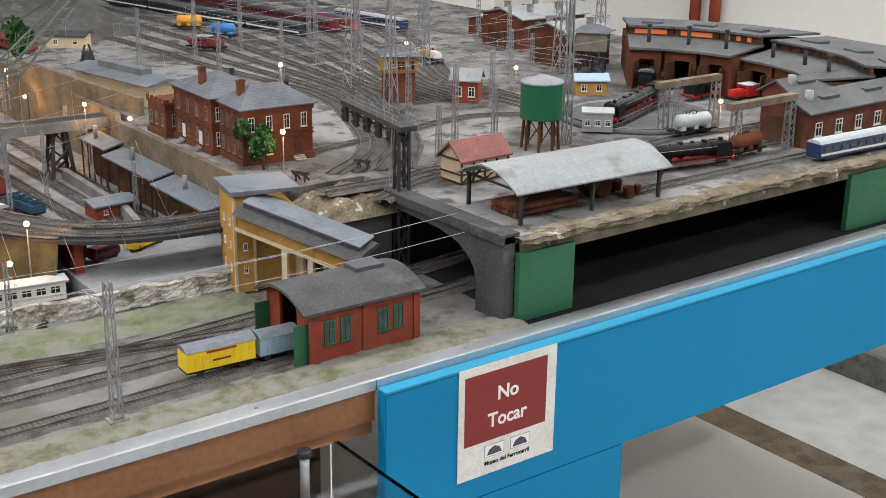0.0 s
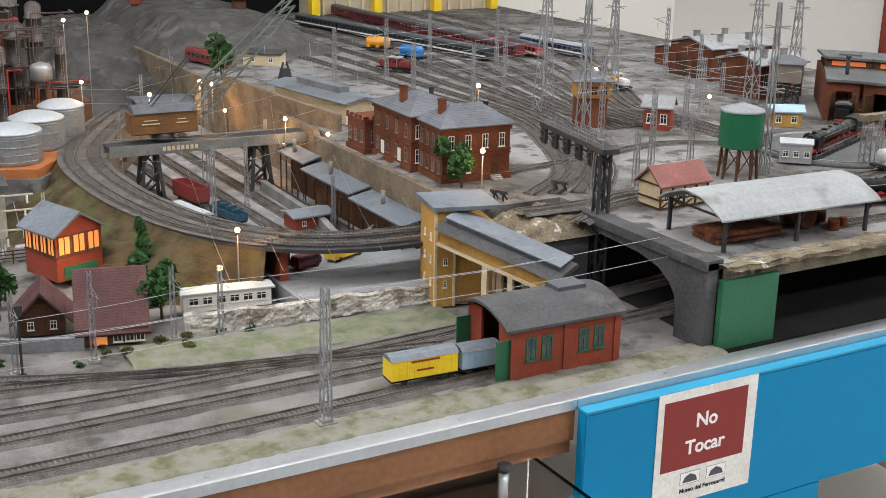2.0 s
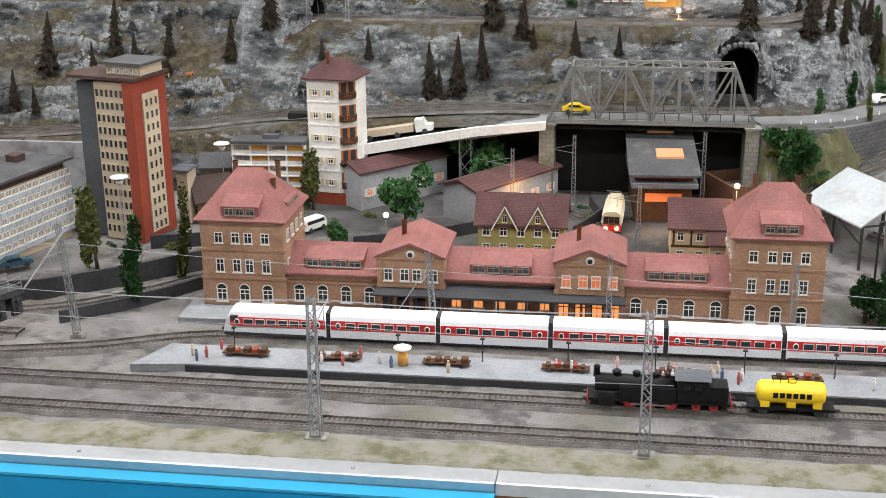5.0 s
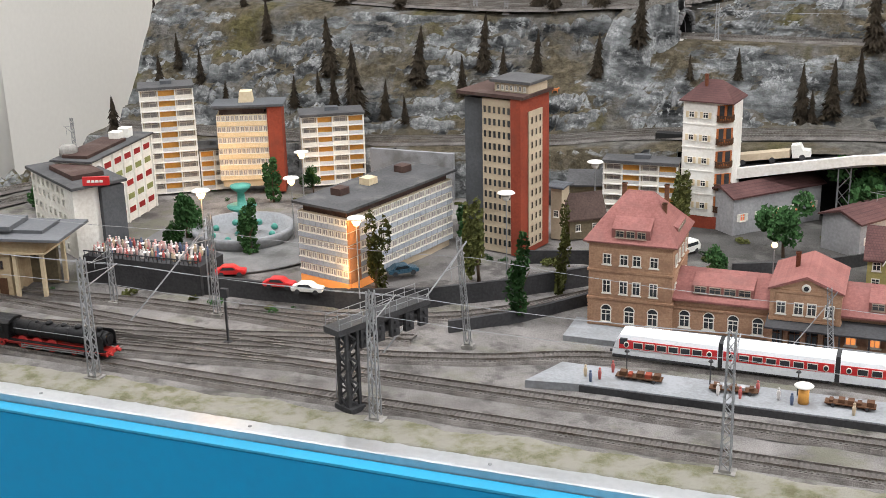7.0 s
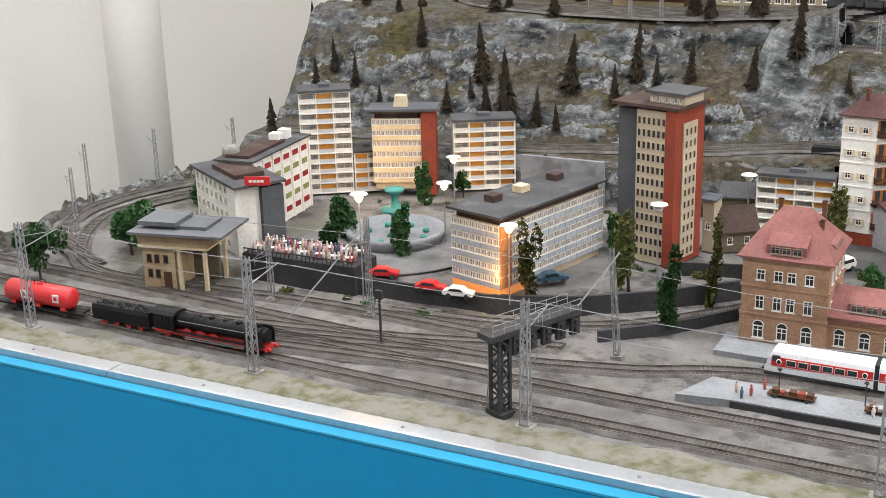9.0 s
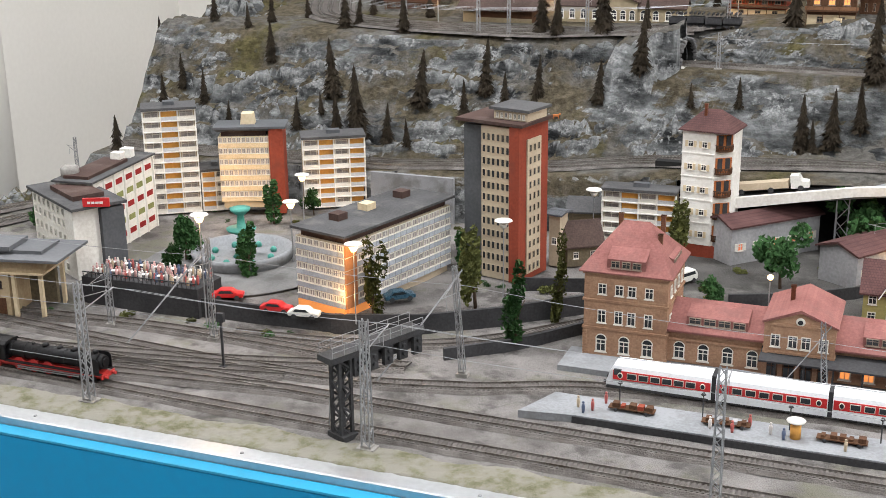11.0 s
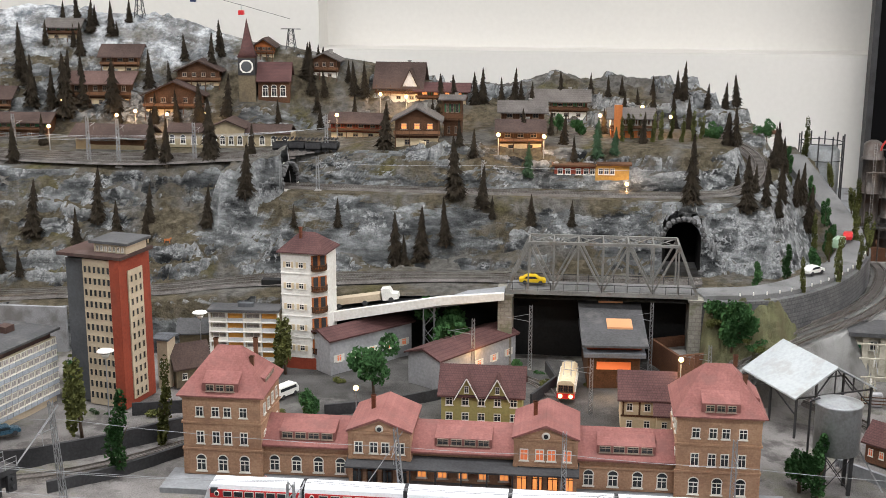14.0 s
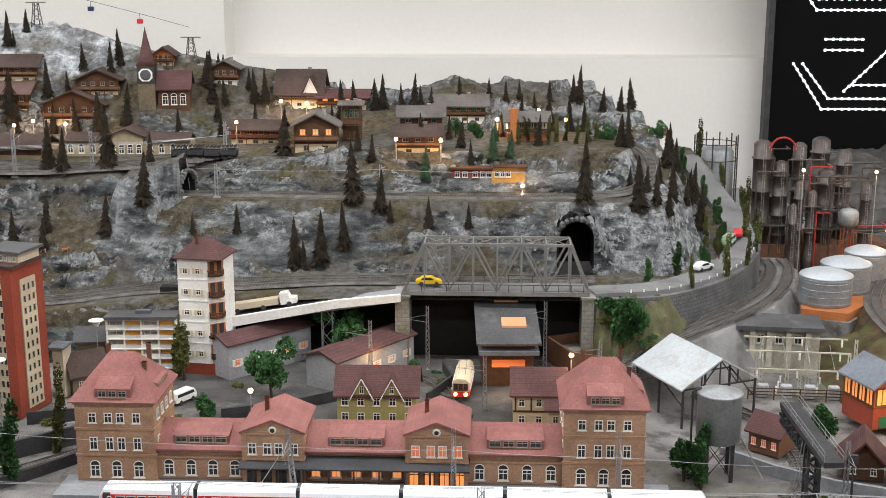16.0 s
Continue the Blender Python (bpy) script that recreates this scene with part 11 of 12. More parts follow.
ACRYL = bpy.data.materials.new("clear_acrylic")
ACRYL.use_nodes = True
ap = ACRYL.node_tree.nodes["Principled BSDF"]
ap.inputs["Transmission Weight"].default_value, ap.inputs["Roughness"].default_value, ap.inputs["IOR"].default_value = 1.0, 0.03, 1.3
ap.inputs["Base Color"].default_value = (0.9, 0.93, 0.93, 1)
dc = thing("display_case", pose(0, 0, 0), "clear acrylic display case with dark base below the layout", "case")
bm = B()
box(bm, GAP0, 0.70, 0.95, 1.285, -0.074, -0.07)
pn = part("top_pane", bm, ACRYL, dc)
pn.visible_shadow = False
bm = B()
box(bm, 0.70, 0.704, 0.95, 1.285, -0.3, -0.07)
pn = part("side_pane", bm, ACRYL, dc)
pn.visible_shadow = False
bm = B()
box(bm, GAP0, 0.70, 0.96, 1.28, -0.34, -0.32)
part("base", bm, DARKPANEL, dc)
for x in (0.645, 0.144):
    bm = B()
    tube(bm, (x, 1.255, -0.13), (x, 1.255, -0.066), 0.006, n=16)
    part("post", bm, STEEL, dc)
    bm = B()
    tube(bm, (x, 1.255, -0.066), (x, 1.255, -0.058), 0.009, n=16)
    part("cap", bm, BLACKWALL, dc)
for x, y, r in ((0.42, 1.1, 0.045), (0.1, 1.12, 0.05), (0.25, 1.15, 0.02), (0.55, 1.2, 0.03)):
    bm = B()
    lathe(bm, [(r, -0.32), (r, -0.27), (r * 0.9, -0.262), (r * 0.2, -0.26)], 24, cx=x, cy=y)
    part("brass_fitting", bm, BEIGE, dc)
bm = B()
box(bm, 0.58, 0.69, 1.15, 1.24, -0.32, -0.2)
part("wooden_block", bm, PLYWOOD, dc)
wb = B()
box(wb, 1.2, 2.40, 1.42, 2.6, FLOOR_Z, FLOOR_Z + 0.09)
bmesh.ops.bevel(wb, geom=wb.edges[:], offset=0.006, segments=2, affect="EDGES")
solo("white_plinth", wb, WALLPAINT, Matrix.Identity(4), "white painted plinth standing behind the blue panel", "plinth")
# black track-diagram board and red pipes
bd = thing("track_diagram_board", pose(0.56, 4.2, 0.13), "large black board with a white illuminated track diagram", "board")
bm = B()
box(bm, 0, 1.3, 0, 0.04, -0.16, 1.3)
BOARDBLACK = mat("black_board", (0.004, 0.004, 0.0045), (0.003, 0.003, 0.0033), 20, 0.9, bump=0.05)
BOARDBLACK.node_tree.nodes["Principled BSDF"].inputs["Specular IOR Level"].default_value = 0.1
part("panel", bm, BOARDBLACK, bd)
bm = B()
box(bm, -0.02, -0.0005, -0.01, 0.04, -0.16, 1.3)
part("frame", bm, DARKSTEEL, bd)
DIAG = glow("diagram_white", (0.9, 0.93, 0.95), 0.9)
lines = [((0.07, 0.60), (0.1, 0.50)), ((0.1, 0.50), (0.135, 0.455)), ((0.135, 0.455), (0.36, 0.455)), ((0.1, 0.56), (0.14, 0.49)), ((0.14, 0.49), (0.36, 0.49)), ((0.11, 0.6), (0.145, 0.53)), ((0.145, 0.53), (0.36, 0.53)), ((0.15, 0.57), (0.34, 0.57)), ((0.34, 0.57), (0.37, 0.53)),
         ((0.17, 0.36), (0.29, 0.36)), ((0.17, 0.325), (0.29, 0.325)), ((0.07, 0.28), (0.17, 0.13)), ((0.1, 0.28), (0.19, 0.165)), ((0.19, 0.165), (0.42, 0.165)), ((0.17, 0.13), (0.42, 0.13)), ((0.24, 0.19), (0.42, 0.37)), ((0.27, 0.21), (0.42, 0.21))]
for (x0, z0), (x1, z1) in lines:
    bm = B()
    bar(bm, (x0, -0.003, z0 + 0.02), (x1, -0.003, z1 + 0.02), 0.0045)
    n = max(2, int(Vector((x1 - x0, z1 - z0)).length / 0.022))
    for k in range(n + 1):
        tube(bm, (x0 + (x1 - x0) * k / n, -0.001, z0 + 0.02 + (z1 - z0) * k / n), (x0 + (x1 - x0) * k / n, -0.007, z0 + 0.02 + (z1 - z0) * k / n), 0.0052, n=8)
    part("diagram_line", bm, DIAG, bd)
for y in (3.04, 3.13):
    bm = B()
    tube(bm, (3.385, y, FLOOR_Z), (3.385, y, CEIL_Z), 0.02, n=20)
    solo("wall_pipe", bm, REDPANEL, Matrix.Identity(4), "dark red painted vertical wall pipe", "pipe", "wall pipes")


# ---- mountain village ----
def on_hill(x, y):
    return hill(x, y)


def chalet(x, y, rz, W, D, h, rh, label, along="y", wall=CHALETWOOD, roof=None, base=CREAM, lit=False, rows=1, chim=True):
    """Mountain house: stone base, timber storeys, balcony with posts, shallow roof with purlin ends; x, y: its front corner."""
    z = min(on_hill(x, y), on_hill(x + W * 0.5, y), on_hill(x + W, y)) + 0.003
    t = thing("chalet", pose(x, y, z, 0, 0, rz), label, "house", "chalets")
    zb = h * 0.3
    bm = B()
    box(bm, 0.001, W - 0.001, 0.001, D - 0.001, -0.03, zb)
    part("stone_base", bm, base, t)
    bm = B()
    gable_wall(bm, 0, W, 0, D, zb, h, rh, along)
    part("timber_wall", bm, wall, t)
    bm = B()
    o = 0.010
    k = rh / ((D if along == "x" else W) / 2) * o
    gable_roof(bm, -o, W + o, -o, D + o, h - k + 0.0006, rh + k, along, 0.0028)
    part("roof", bm, roof or ROOFBROWN, t)
    bm = B()
    box(bm, -0.004, W + 0.004, -0.008, -0.0005, zb + h * 0.12, zb + h * 0.15)
    part("balcony_floor", bm, WOOD, t)
    bm = B()
    box(bm, -0.004, W + 0.004, -0.008, -0.007, zb + h * 0.18, zb + h * 0.3)
    part("balustrade", bm, PLANK if wall is CHALETWOOD else WOOD, t)
    for xx in (0.0, W / 3, W * 2 / 3, W):
        bm = B()
        bar(bm, (xx, -0.0075, -0.02), (xx, -0.0075, h * 0.97), 0.0014)
        part("balcony_post", bm, WOOD, t)
    n = max(3, int(W / 0.024))
    windows(t, [(xx, 0, zb + h * 0.34) for xx in spread(n, 0.004, W - 0.004)], W / n * 0.42, h * 0.24, frame=DORMER, glass=LITWIN if lit else GLASS)
    windows(t, [(xx, 0.001, h * 0.04) for xx in spread(max(2, n - 1), 0.005, W - 0.005)], W / n * 0.4, h * 0.2, frame=DORMER)
    for xx in spread(n, 0.004, W - 0.004):
        for sd in (-1, 1):
            bm = B()
            box(bm, xx + sd * W / n * 0.36 - 0.0016, xx + sd * W / n * 0.36 + 0.0016, -0.001, 0.0002, zb + h * 0.34, zb + h * 0.58)
            part("shutter", bm, WOOD if wall is not WOOD else GREENPAINT, t)
    if chim:
        cx, cy = W * 0.68, D * 0.62
        chimney(t, cx, cy, h + rh * 0.3, h + rh + 0.008, 0.007, CONC)
    return t


ROOFPINK = coursed("pinkish_shingle_roof", (0.15, 0.095, 0.083), (0.095, 0.058, 0.05), (0.75, 0.75, 0.75), 0.006, 0.004, wall=False)
DULLCREAM = patched(mat("stained_cream_plaster", (0.36, 0.30, 0.20), (0.24, 0.195, 0.125), 60, 0.88), (0.14, 0.11, 0.075), 30, 0.5, 0.66, 0.6)
ROOFASH = coursed("ash_plank_roof", (0.15, 0.135, 0.125), (0.09, 0.08, 0.075), (0.6, 0.6, 0.6), 0.006, 0.004, wall=False)
chalet(-1.608, 2.897, 3, 0.146, 0.085, 0.054, 0.02, "large brown timber chalet with a pinkish brown roof", "x", roof=ROOFPINK)
chalet(-1.42, 2.888, 3, 0.14, 0.09, 0.05, 0.03, "brown timber chalet with a wide gable roof")
chalet(-1.352, 2.935, 4, 0.10, 0.06, 0.04, 0.022, "brown timber chalet behind the village street")
chalet(-1.545, 2.95, 2, 0.09, 0.06, 0.04, 0.02, "dark timber chalet on the slope behind", "x")
chalet(-1.184, 3.02, 0, 0.046, 0.04, 0.028, 0.015, "tiny ochre chalet near the crest", wall=ORANGEWOOD, chim=False)
chalet(-1.04, 2.998, 0, 0.064, 0.05, 0.042, 0.016, "small balconied chalet with white base on the slope", base=WHITEPL, roof=ROOFASH)
fh = chalet(-0.877, 2.985, -2, 0.105, 0.08, 0.036, 0.046, "white gabled house with a big dark brown roof", "x", WHITEPL, ROOFBROWN, WHITEPL)
bm = B()
prism(bm, [(0.062, 0.03), (0.10, 0.03), (0.081, 0.07)], "y", -0.006, 0.04)
part("front_gable", bm, WHITEPL, fh)
bm = B()
for sd in (-1, 1):
    prism(bm, [(0.081, 0.0705), (0.081 + sd * 0.024, 0.022), (0.081 + sd * 0.0255, 0.0245), (0.081, 0.0745)], "y", -0.010, 0.045)
part("gable_roof", bm, ROOFBROWN, fh)
chalet(-0.778, 2.975, 0, 0.118, 0.05, 0.03, 0.012, "red lit tavern with signs", "x", WOOD, ROOFDARK, lit=True)
chalet(-0.69, 2.74, 0, 0.04, 0.045, 0.078, 0.004, "tall dark timber tower house with flat roof", "x", WOOD, ROOFASH, WOOD)
chalet(-0.50, 2.95, 0, 0.126, 0.06, 0.04, 0.018, "long dark chalet on the crest with white base", "x", WOOD, ROOFASH, WHITEPL)
chalet(-0.565, 2.80, 3, 0.095, 0.06, 0.044, 0.016, "brown timber chalet on the terrace", "x", CHALETWOOD, ROOFASH)
chalet(-0.559, 2.637, 4, 0.09, 0.06, 0.04, 0.016, "brown timber chalet above the line", "x", CHALETWOOD, ROOFBROWN)
chalet(-0.783, 2.648, 4, 0.092, 0.07, 0.056, 0.024, "brown timber chalet with rows of lit windows", "y", CHALETWOOD, ROOFASH, lit=True)
chalet(-0.952, 2.785, -3, 0.115, 0.06, 0.034, 0.014, "low red-brown timber house beside the line", "x", REDPANEL, ROOFBROWN)
chalet(-1.825, 2.883, 0, 0.07, 0.06, 0.04, 0.02, "dark timber house at the village end", "x")
chalet(-1.70, 3.0, 0, 0.08, 0.045, 0.03, 0.014, "dark mountain hut in the snow", "x", WOOD, ROOFASH)
chalet(-1.75, 2.80, 4, 0.12, 0.06, 0.034, 0.014, "dark open-fronted timber shed by the tracks", "x", WOOD, ROOFBROWN, WOOD)
bh = chalet(-0.321, 2.755, 3, 0.088, 0.06, 0.042, 0.014, "white house with a tall orange chimney wall", "x", WHITEPL, ROOFASH, ORANGEWOOD)
bm = B()
box(bm, 0.005, 0.022, -0.012, -0.002, -0.01, 0.07)
part("chimney_wall", bm, ORANGEWOOD, bh)
rm = thing("red_bungalow", pose(-0.44, 2.598, on_hill(-0.36, 2.59) + 0.008, 0, 0, 1), "long red and ochre bungalow with flat dark roof", "house")
bm = B()
box(bm, 0, 0.085, 0, 0.04, 0, 0.028)
part("red_wall", bm, REDPANEL, rm)
bm = B()
box(bm, 0.0852, 0.155, -0.006, 0.04, 0, 0.032)
part("ochre_wall", bm, YELLOWPL, rm)
bm = B()
box(bm, -0.006, 0.087, -0.008, 0.045, 0.0282, 0.032)
box(bm, 0.0875, 0.16, -0.012, 0.045, 0.0322, 0.036)
part("roof", bm, WOOD, rm)
windows(rm, [(x, 0, 0.011) for x in (0.012, 0.028, 0.05, 0.066, 0.079)], 0.011, 0.013)
windows(rm, [(x, -0.006, 0.013) for x in (0.096, 0.108, 0.12)], 0.01, 0.013)

# church
zc = on_hill(-1.16, 2.92)
ch = thing("village_church", pose(-1.197, 2.91, zc - 0.001, 0, 0, 6), "half-timbered church with pointed maroon steeple", "church")
bm = B()
box(bm, 0, 0.04, 0, 0.04, -0.02, 0.1)
part("tower", bm, BROWNPL, ch)
bm = B()
box(bm, 0.0, 0.04, -0.001, 0.0405, 0.058, 0.098)
part("belfry", bm, BLACKWALL, ch)
bm = B()
prism(bm, [(0.012, 0.064), (0.028, 0.064), (0.036, 0.072), (0.036, 0.086), (0.028, 0.094), (0.012, 0.094), (0.004, 0.086), (0.004, 0.072)], "y", -0.0022, -0.001)
part("clock_panel", bm, WHITEPL, ch)
bm = B()
lathe(bm, [(0.0125, 0), (0.0125, 0.0012), (0.009, 0.0016)], 24)
part("clock_face", bm, DARKPANEL, ch, at=pose(0.02, -0.0022, 0.079, 90))
bm = B()
lathe(bm, [(0.031, 0.1), (0.02, 0.118), (0.008, 0.16), (0.0005, 0.19)], 4)
part("steeple", bm, ROOFDARK, ch, at=pose(0.02, 0.02, 0, 0, 0, 45) @ pose(0, 0, 0))
bm = B()
gable_wall(bm, 0.045, 0.12, 0.005, 0.07, -0.01, 0.045, 0.035, "x")
part("nave_wall", bm, WOOD, ch)
bm = B()
gable_roof(bm, 0.041, 0.125, -0.002, 0.077, 0.042, 0.04, "x")
part("nave_roof", bm, ROOFDARK, ch)
windows(ch, [(x, 0.005, 0.008) for x in (0.062, 0.083, 0.104)], 0.014, 0.02, style="arch")

# upper station
zs = on_hill(-1.2, 2.72)
us = thing("mountain_station", pose(-1.315, 2.72, zs - 0.001, 0, 0, 2) @ Matrix.Diagonal((1.05, 1, 1.1, 1)), "low cream mountain station with brown roofs", "building")
for x0, x1, h, g in ((0, 0.095, 0.03, 0), (0.095, 0.17, 0.042, 1), (0.17, 0.27, 0.03, 0)):
    bm = B()
    if g:
        gable_wall(bm, x0, x1, -0.006, 0.06, 0, h, 0.014, "y")
    else:
        box(bm, x0, x1, 0, 0.055, 0, h)
    part("wall", bm, DULLCREAM, us)
    bm = B()
    if g:
        gable_roof(bm, x0 - 0.005, x1 + 0.005, -0.012, 0.065, h - 0.002, 0.016, "y", 0.002)
    else:
        gable_roof(bm, x0, x1, -0.006, 0.061, h, 0.014, "x", 0.002)
    part("roof", bm, ROOFBROWN, us)
    windows(us, [(x, -0.006 if g else 0, 0.007) for x in spread(4, x0, x1)], 0.012, 0.013, style="arch")
tsd = thing("train_shed", pose(-1.52, 2.70, on_hill(-1.45, 2.7) - 0.002, 0, 0, -2), "brown timber train shed with cream end wall", "building")
bm = B()
box(bm, 0, 0.16, 0.0, 0.06, 0, 0.028)
part("wall", bm, WOOD, tsd)
bm = B()
box(bm, 0.0, 0.16, -0.0012, 0, 0.0, 0.012)
box(bm, 0.0, 0.03, -0.0022, 0.0, 0.0, 0.026)
part("cream_base", bm, DULLCREAM, tsd)
bm = B()
gable_roof(bm, -0.01, 0.175, -0.02, 0.08, 0.03, 0.022, "x")
part("roof", bm, ROOFBROWN, tsd)
# yard of the upper station: four tracks that swing to the back in the west
for k in range(4):
    o = 0.021 * k
    pts = [(-1.0 + 0.02 * k, 2.632 + 0.3 * o), (-1.15, 2.612 + 0.7 * o), (-1.3, 2.60 + o), (-1.45, 2.602 + o), (-1.62, 2.622 + o), (-1.78 + 0.5 * o, 2.672 + 0.9 * o), (-1.89 + 1.0 * o, 2.75 + 0.6 * o), (-1.95 + 1.3 * o, 2.86)]
    track([(x, down(x, y), hill(x, down(x, y)) + 0.005) for x, y in pts], n=5)
track([(-0.14 + 0.135 * math.sin(radians(a)), 2.70 - 0.135 * math.cos(radians(a)), 0.294 + 0.08 * clamp((2.70 - 0.135 * math.cos(radians(a)) - 2.57) / 0.26)) for a in range(0, 181, 20)], n=4)
for k, (p, s) in enumerate(path_frames(RD)[6:]):
    if k % 2 == 0:
        q = p + s * (-0.04 if k % 4 == 0 else 0.036)
        plant(POPLAR if k % 4 else POPLARG, q.x, q.y, q.z - 0.004, rng.uniform(0.045, 0.065))
for k in range(4):
    t = box_wagon(-1.03 + k * 0.036, 2.63, hill(-1.0 + k * 0.036, 2.635) + 0.001, 0, 0.034, BLACKWALL, BLACKWALL, "small black ore wagon on the upper line", 0.012, 4, True)

# white stone tower by the upper line
wtw = thing("white_stone_tower", pose(0.04, 2.9, on_hill(0.04, 2.9)) @ Matrix.Diagonal((1.2, 1.2, 1.35, 1)), "small white tower with brown hat roof", "tower")
bm = B()
box(bm, -0.012, 0.012, -0.012, 0.012, -0.01, 0.04)
part("wall", bm, WHITEPL, wtw)
bm = B()
hip_roof(bm, -0.016, 0.016, -0.016, 0.016, 0.04, 0.012, 0.9)
part("roof", bm, WOOD, wtw)

# tunnel mouths
def tunnel(x, y, z, r, rz, up, label):
    t = thing("tunnel_mouth", pose(x, y, z, 0, 0, rz), label, "tunnel", "tunnel mouths")
    arc = [(r * math.cos(math.pi * i / 12), up + r * math.sin(math.pi * i / 12)) for i in range(13)]
    loop = [(r, -0.001)] + arc + [(-r, -0.001)]
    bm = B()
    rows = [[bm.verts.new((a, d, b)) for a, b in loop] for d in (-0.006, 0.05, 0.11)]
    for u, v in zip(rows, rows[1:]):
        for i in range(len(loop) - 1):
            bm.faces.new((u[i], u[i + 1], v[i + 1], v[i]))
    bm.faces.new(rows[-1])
    # bore surfaces near black, so the tunnel's inner shade is in their colour
    part("bore", bm, SHADECOAL, t)
    rnd = random.Random(int(r * 1e5))
    # rough stones round the mouth
    for a, b in loop[1:-1] + [(r, 0.012), (-r, 0.012)]:
        d = Vector((a, 0, b - up)).normalized()
        c = Vector((a, -0.004, b)) + d * 0.006
        s = rnd.uniform(0.004, 0.008)
        bm = B()
        v = bmesh.ops.create_icosphere(bm, subdivisions=1, radius=s)["verts"]
        for q in v:
            q.co = Vector((q.co.x * rnd.uniform(0.8, 1.2), q.co.y * 1.3, q.co.z * rnd.uniform(0.8, 1.2))) + c
        part("rim_stone", bm, STONEWALL, t)


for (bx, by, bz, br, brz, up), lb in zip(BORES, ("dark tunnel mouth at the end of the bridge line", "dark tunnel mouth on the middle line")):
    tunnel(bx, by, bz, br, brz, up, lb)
bm = B()
rows = []
for i in range(131):
    x = -0.975 + 0.47 * i / 130
    top = 0.335 + 0.028 * abs(math.sin((x + 0.98) * 9.5)) ** 0.6 * clamp((-0.51 - x) / 0.08)
    row = []
    for j in range(17):
        k = j / 16
        n1 = noise.turbulence(Vector((x * 16, k * 2.0, 7.7)), 5, True)
        row.append(bm.verts.new((x, 2.588 + 0.03 * k * k - 0.014 * n1, 0.284 + (top - 0.284) * k)))
    rows.append(row)
for u, v in zip(rows, rows[1:]):
    for j in range(16):
        bm.faces.new((u[j], v[j], v[j + 1], u[j + 1]))
structure("rock_face", bm, ROCK, "blue-grey rock face behind the middle line")

# cable car
for x, y, h in ((-1.10, 3.05, 0.05), (-1.48, 3.05, 0.06)):
    t = thing("cableway_pylon", pose(x, y, hill(x, y) - 0.005), "dark steel cable car support pylon", "pylon", "cableway pylons")
    bm = B()
    lattice(bm, (0, 0, 0), (0, 0, h), 0.022, 0.01, 0.0016, 5)
    part("lattice", bm, DARKSTEEL, t)
    bm = B()
    bar(bm, (-0.025, 0, h), (0.025, 0, h), 0.002)
    part("crossarm", bm, DARKSTEEL, t)
for x, z, c in ((-1.22, 0.645, REDTRAIN), (-1.34, 0.675, NAVY), (-1.5, 0.715, REDTRAIN)):
    t = thing("cable_car", pose(x, 3.04, z), "tiny cable car cabin hanging from the rope", "cable car", "cable cars")
    bm = B()
    box(bm, -0.007, 0.007, -0.005, 0.005, -0.024, -0.013)
    bmesh.ops.bevel(bm, geom=bm.edges[:], offset=0.001, segments=1, affect="EDGES")
    part("cabin", bm, c, t)
    bm = B()
    bar(bm, (0, 0, -0.013), (0, 0, 0.0), 0.001)
    part("hanger", bm, DARKSTEEL, t)
bm = B()
for a, b in (((-1.10, 3.045, 0.612), (-1.22, 3.04, 0.645)), ((-1.22, 3.04, 0.645), (-1.34, 3.04, 0.675)), ((-1.34, 3.04, 0.675), (-1.5, 3.04, 0.715)), ((-1.5, 3.04, 0.715), (-1.9, 3.04, 0.82))):
    tube(bm, a, b, 0.0007, n=4)
solo("cableway_rope", bm, DARKSTEEL, Matrix.Identity(4), "thin steel rope of the cable car", "rope")

for x, y, h, p in ((-1.615, 2.89, 0.05, 0), (-1.424, 2.86, 0.055, 0.012), (-1.352, 2.87, 0.045, 0.015), (-0.93, 2.75, 0.06, 0.008), (-0.80, 2.94, 0.03, 0.012), (-0.69, 2.93, 0.03, 0.012), (-0.464, 2.62, 0.05, 0.012), (-0.345, 2.80, 0.04, 0.015), (-0.19, 2.80, 0.04, 0.008), (-0.29, 2.57, 0.02, 0.01), (-1.56, 2.70, 0.06, 0.006), (-1.47, 2.86, 0.045, 0.008), (-1.26, 2.88, 0.04, 0.008), (-0.86, 2.93, 0.05, 0.012), (-0.56, 2.62, 0.045, 0.006), (-0.25, 2.86, 0.05, 0.008)):
    y = down(x, y)
    street_lamp(x, y, on_hill(x, y), h, False, p * 2)
for x, y, h in ((-1.36, 2.63, 0.6), (-1.43, 2.64, 0.6), (-0.93, 2.63, 0.55), (-1.2, 2.65, 0.5), (-0.93, 2.53, 0.42), (-0.585, 2.53, 0.42), (-1.6, 2.65, 0.6)):
    y = down(x, y - (0.04 if x < -1.1 else 0))
    copy_thing(mast, pose(x, y, on_hill(x, y), 0, 0, 0) @ Matrix.Diagonal((0.6, 0.6, h, 1)))

for x, y in ((-2.20, 1.70), (-2.295, 1.84), (-2.255, 2.0), (-2.16, 2.14)):
    copy_thing(mast, pose(x, y, low_ground(x, y), 0, 0, 60) @ Matrix.Diagonal((0.6, 0.6, 0.75, 1)))

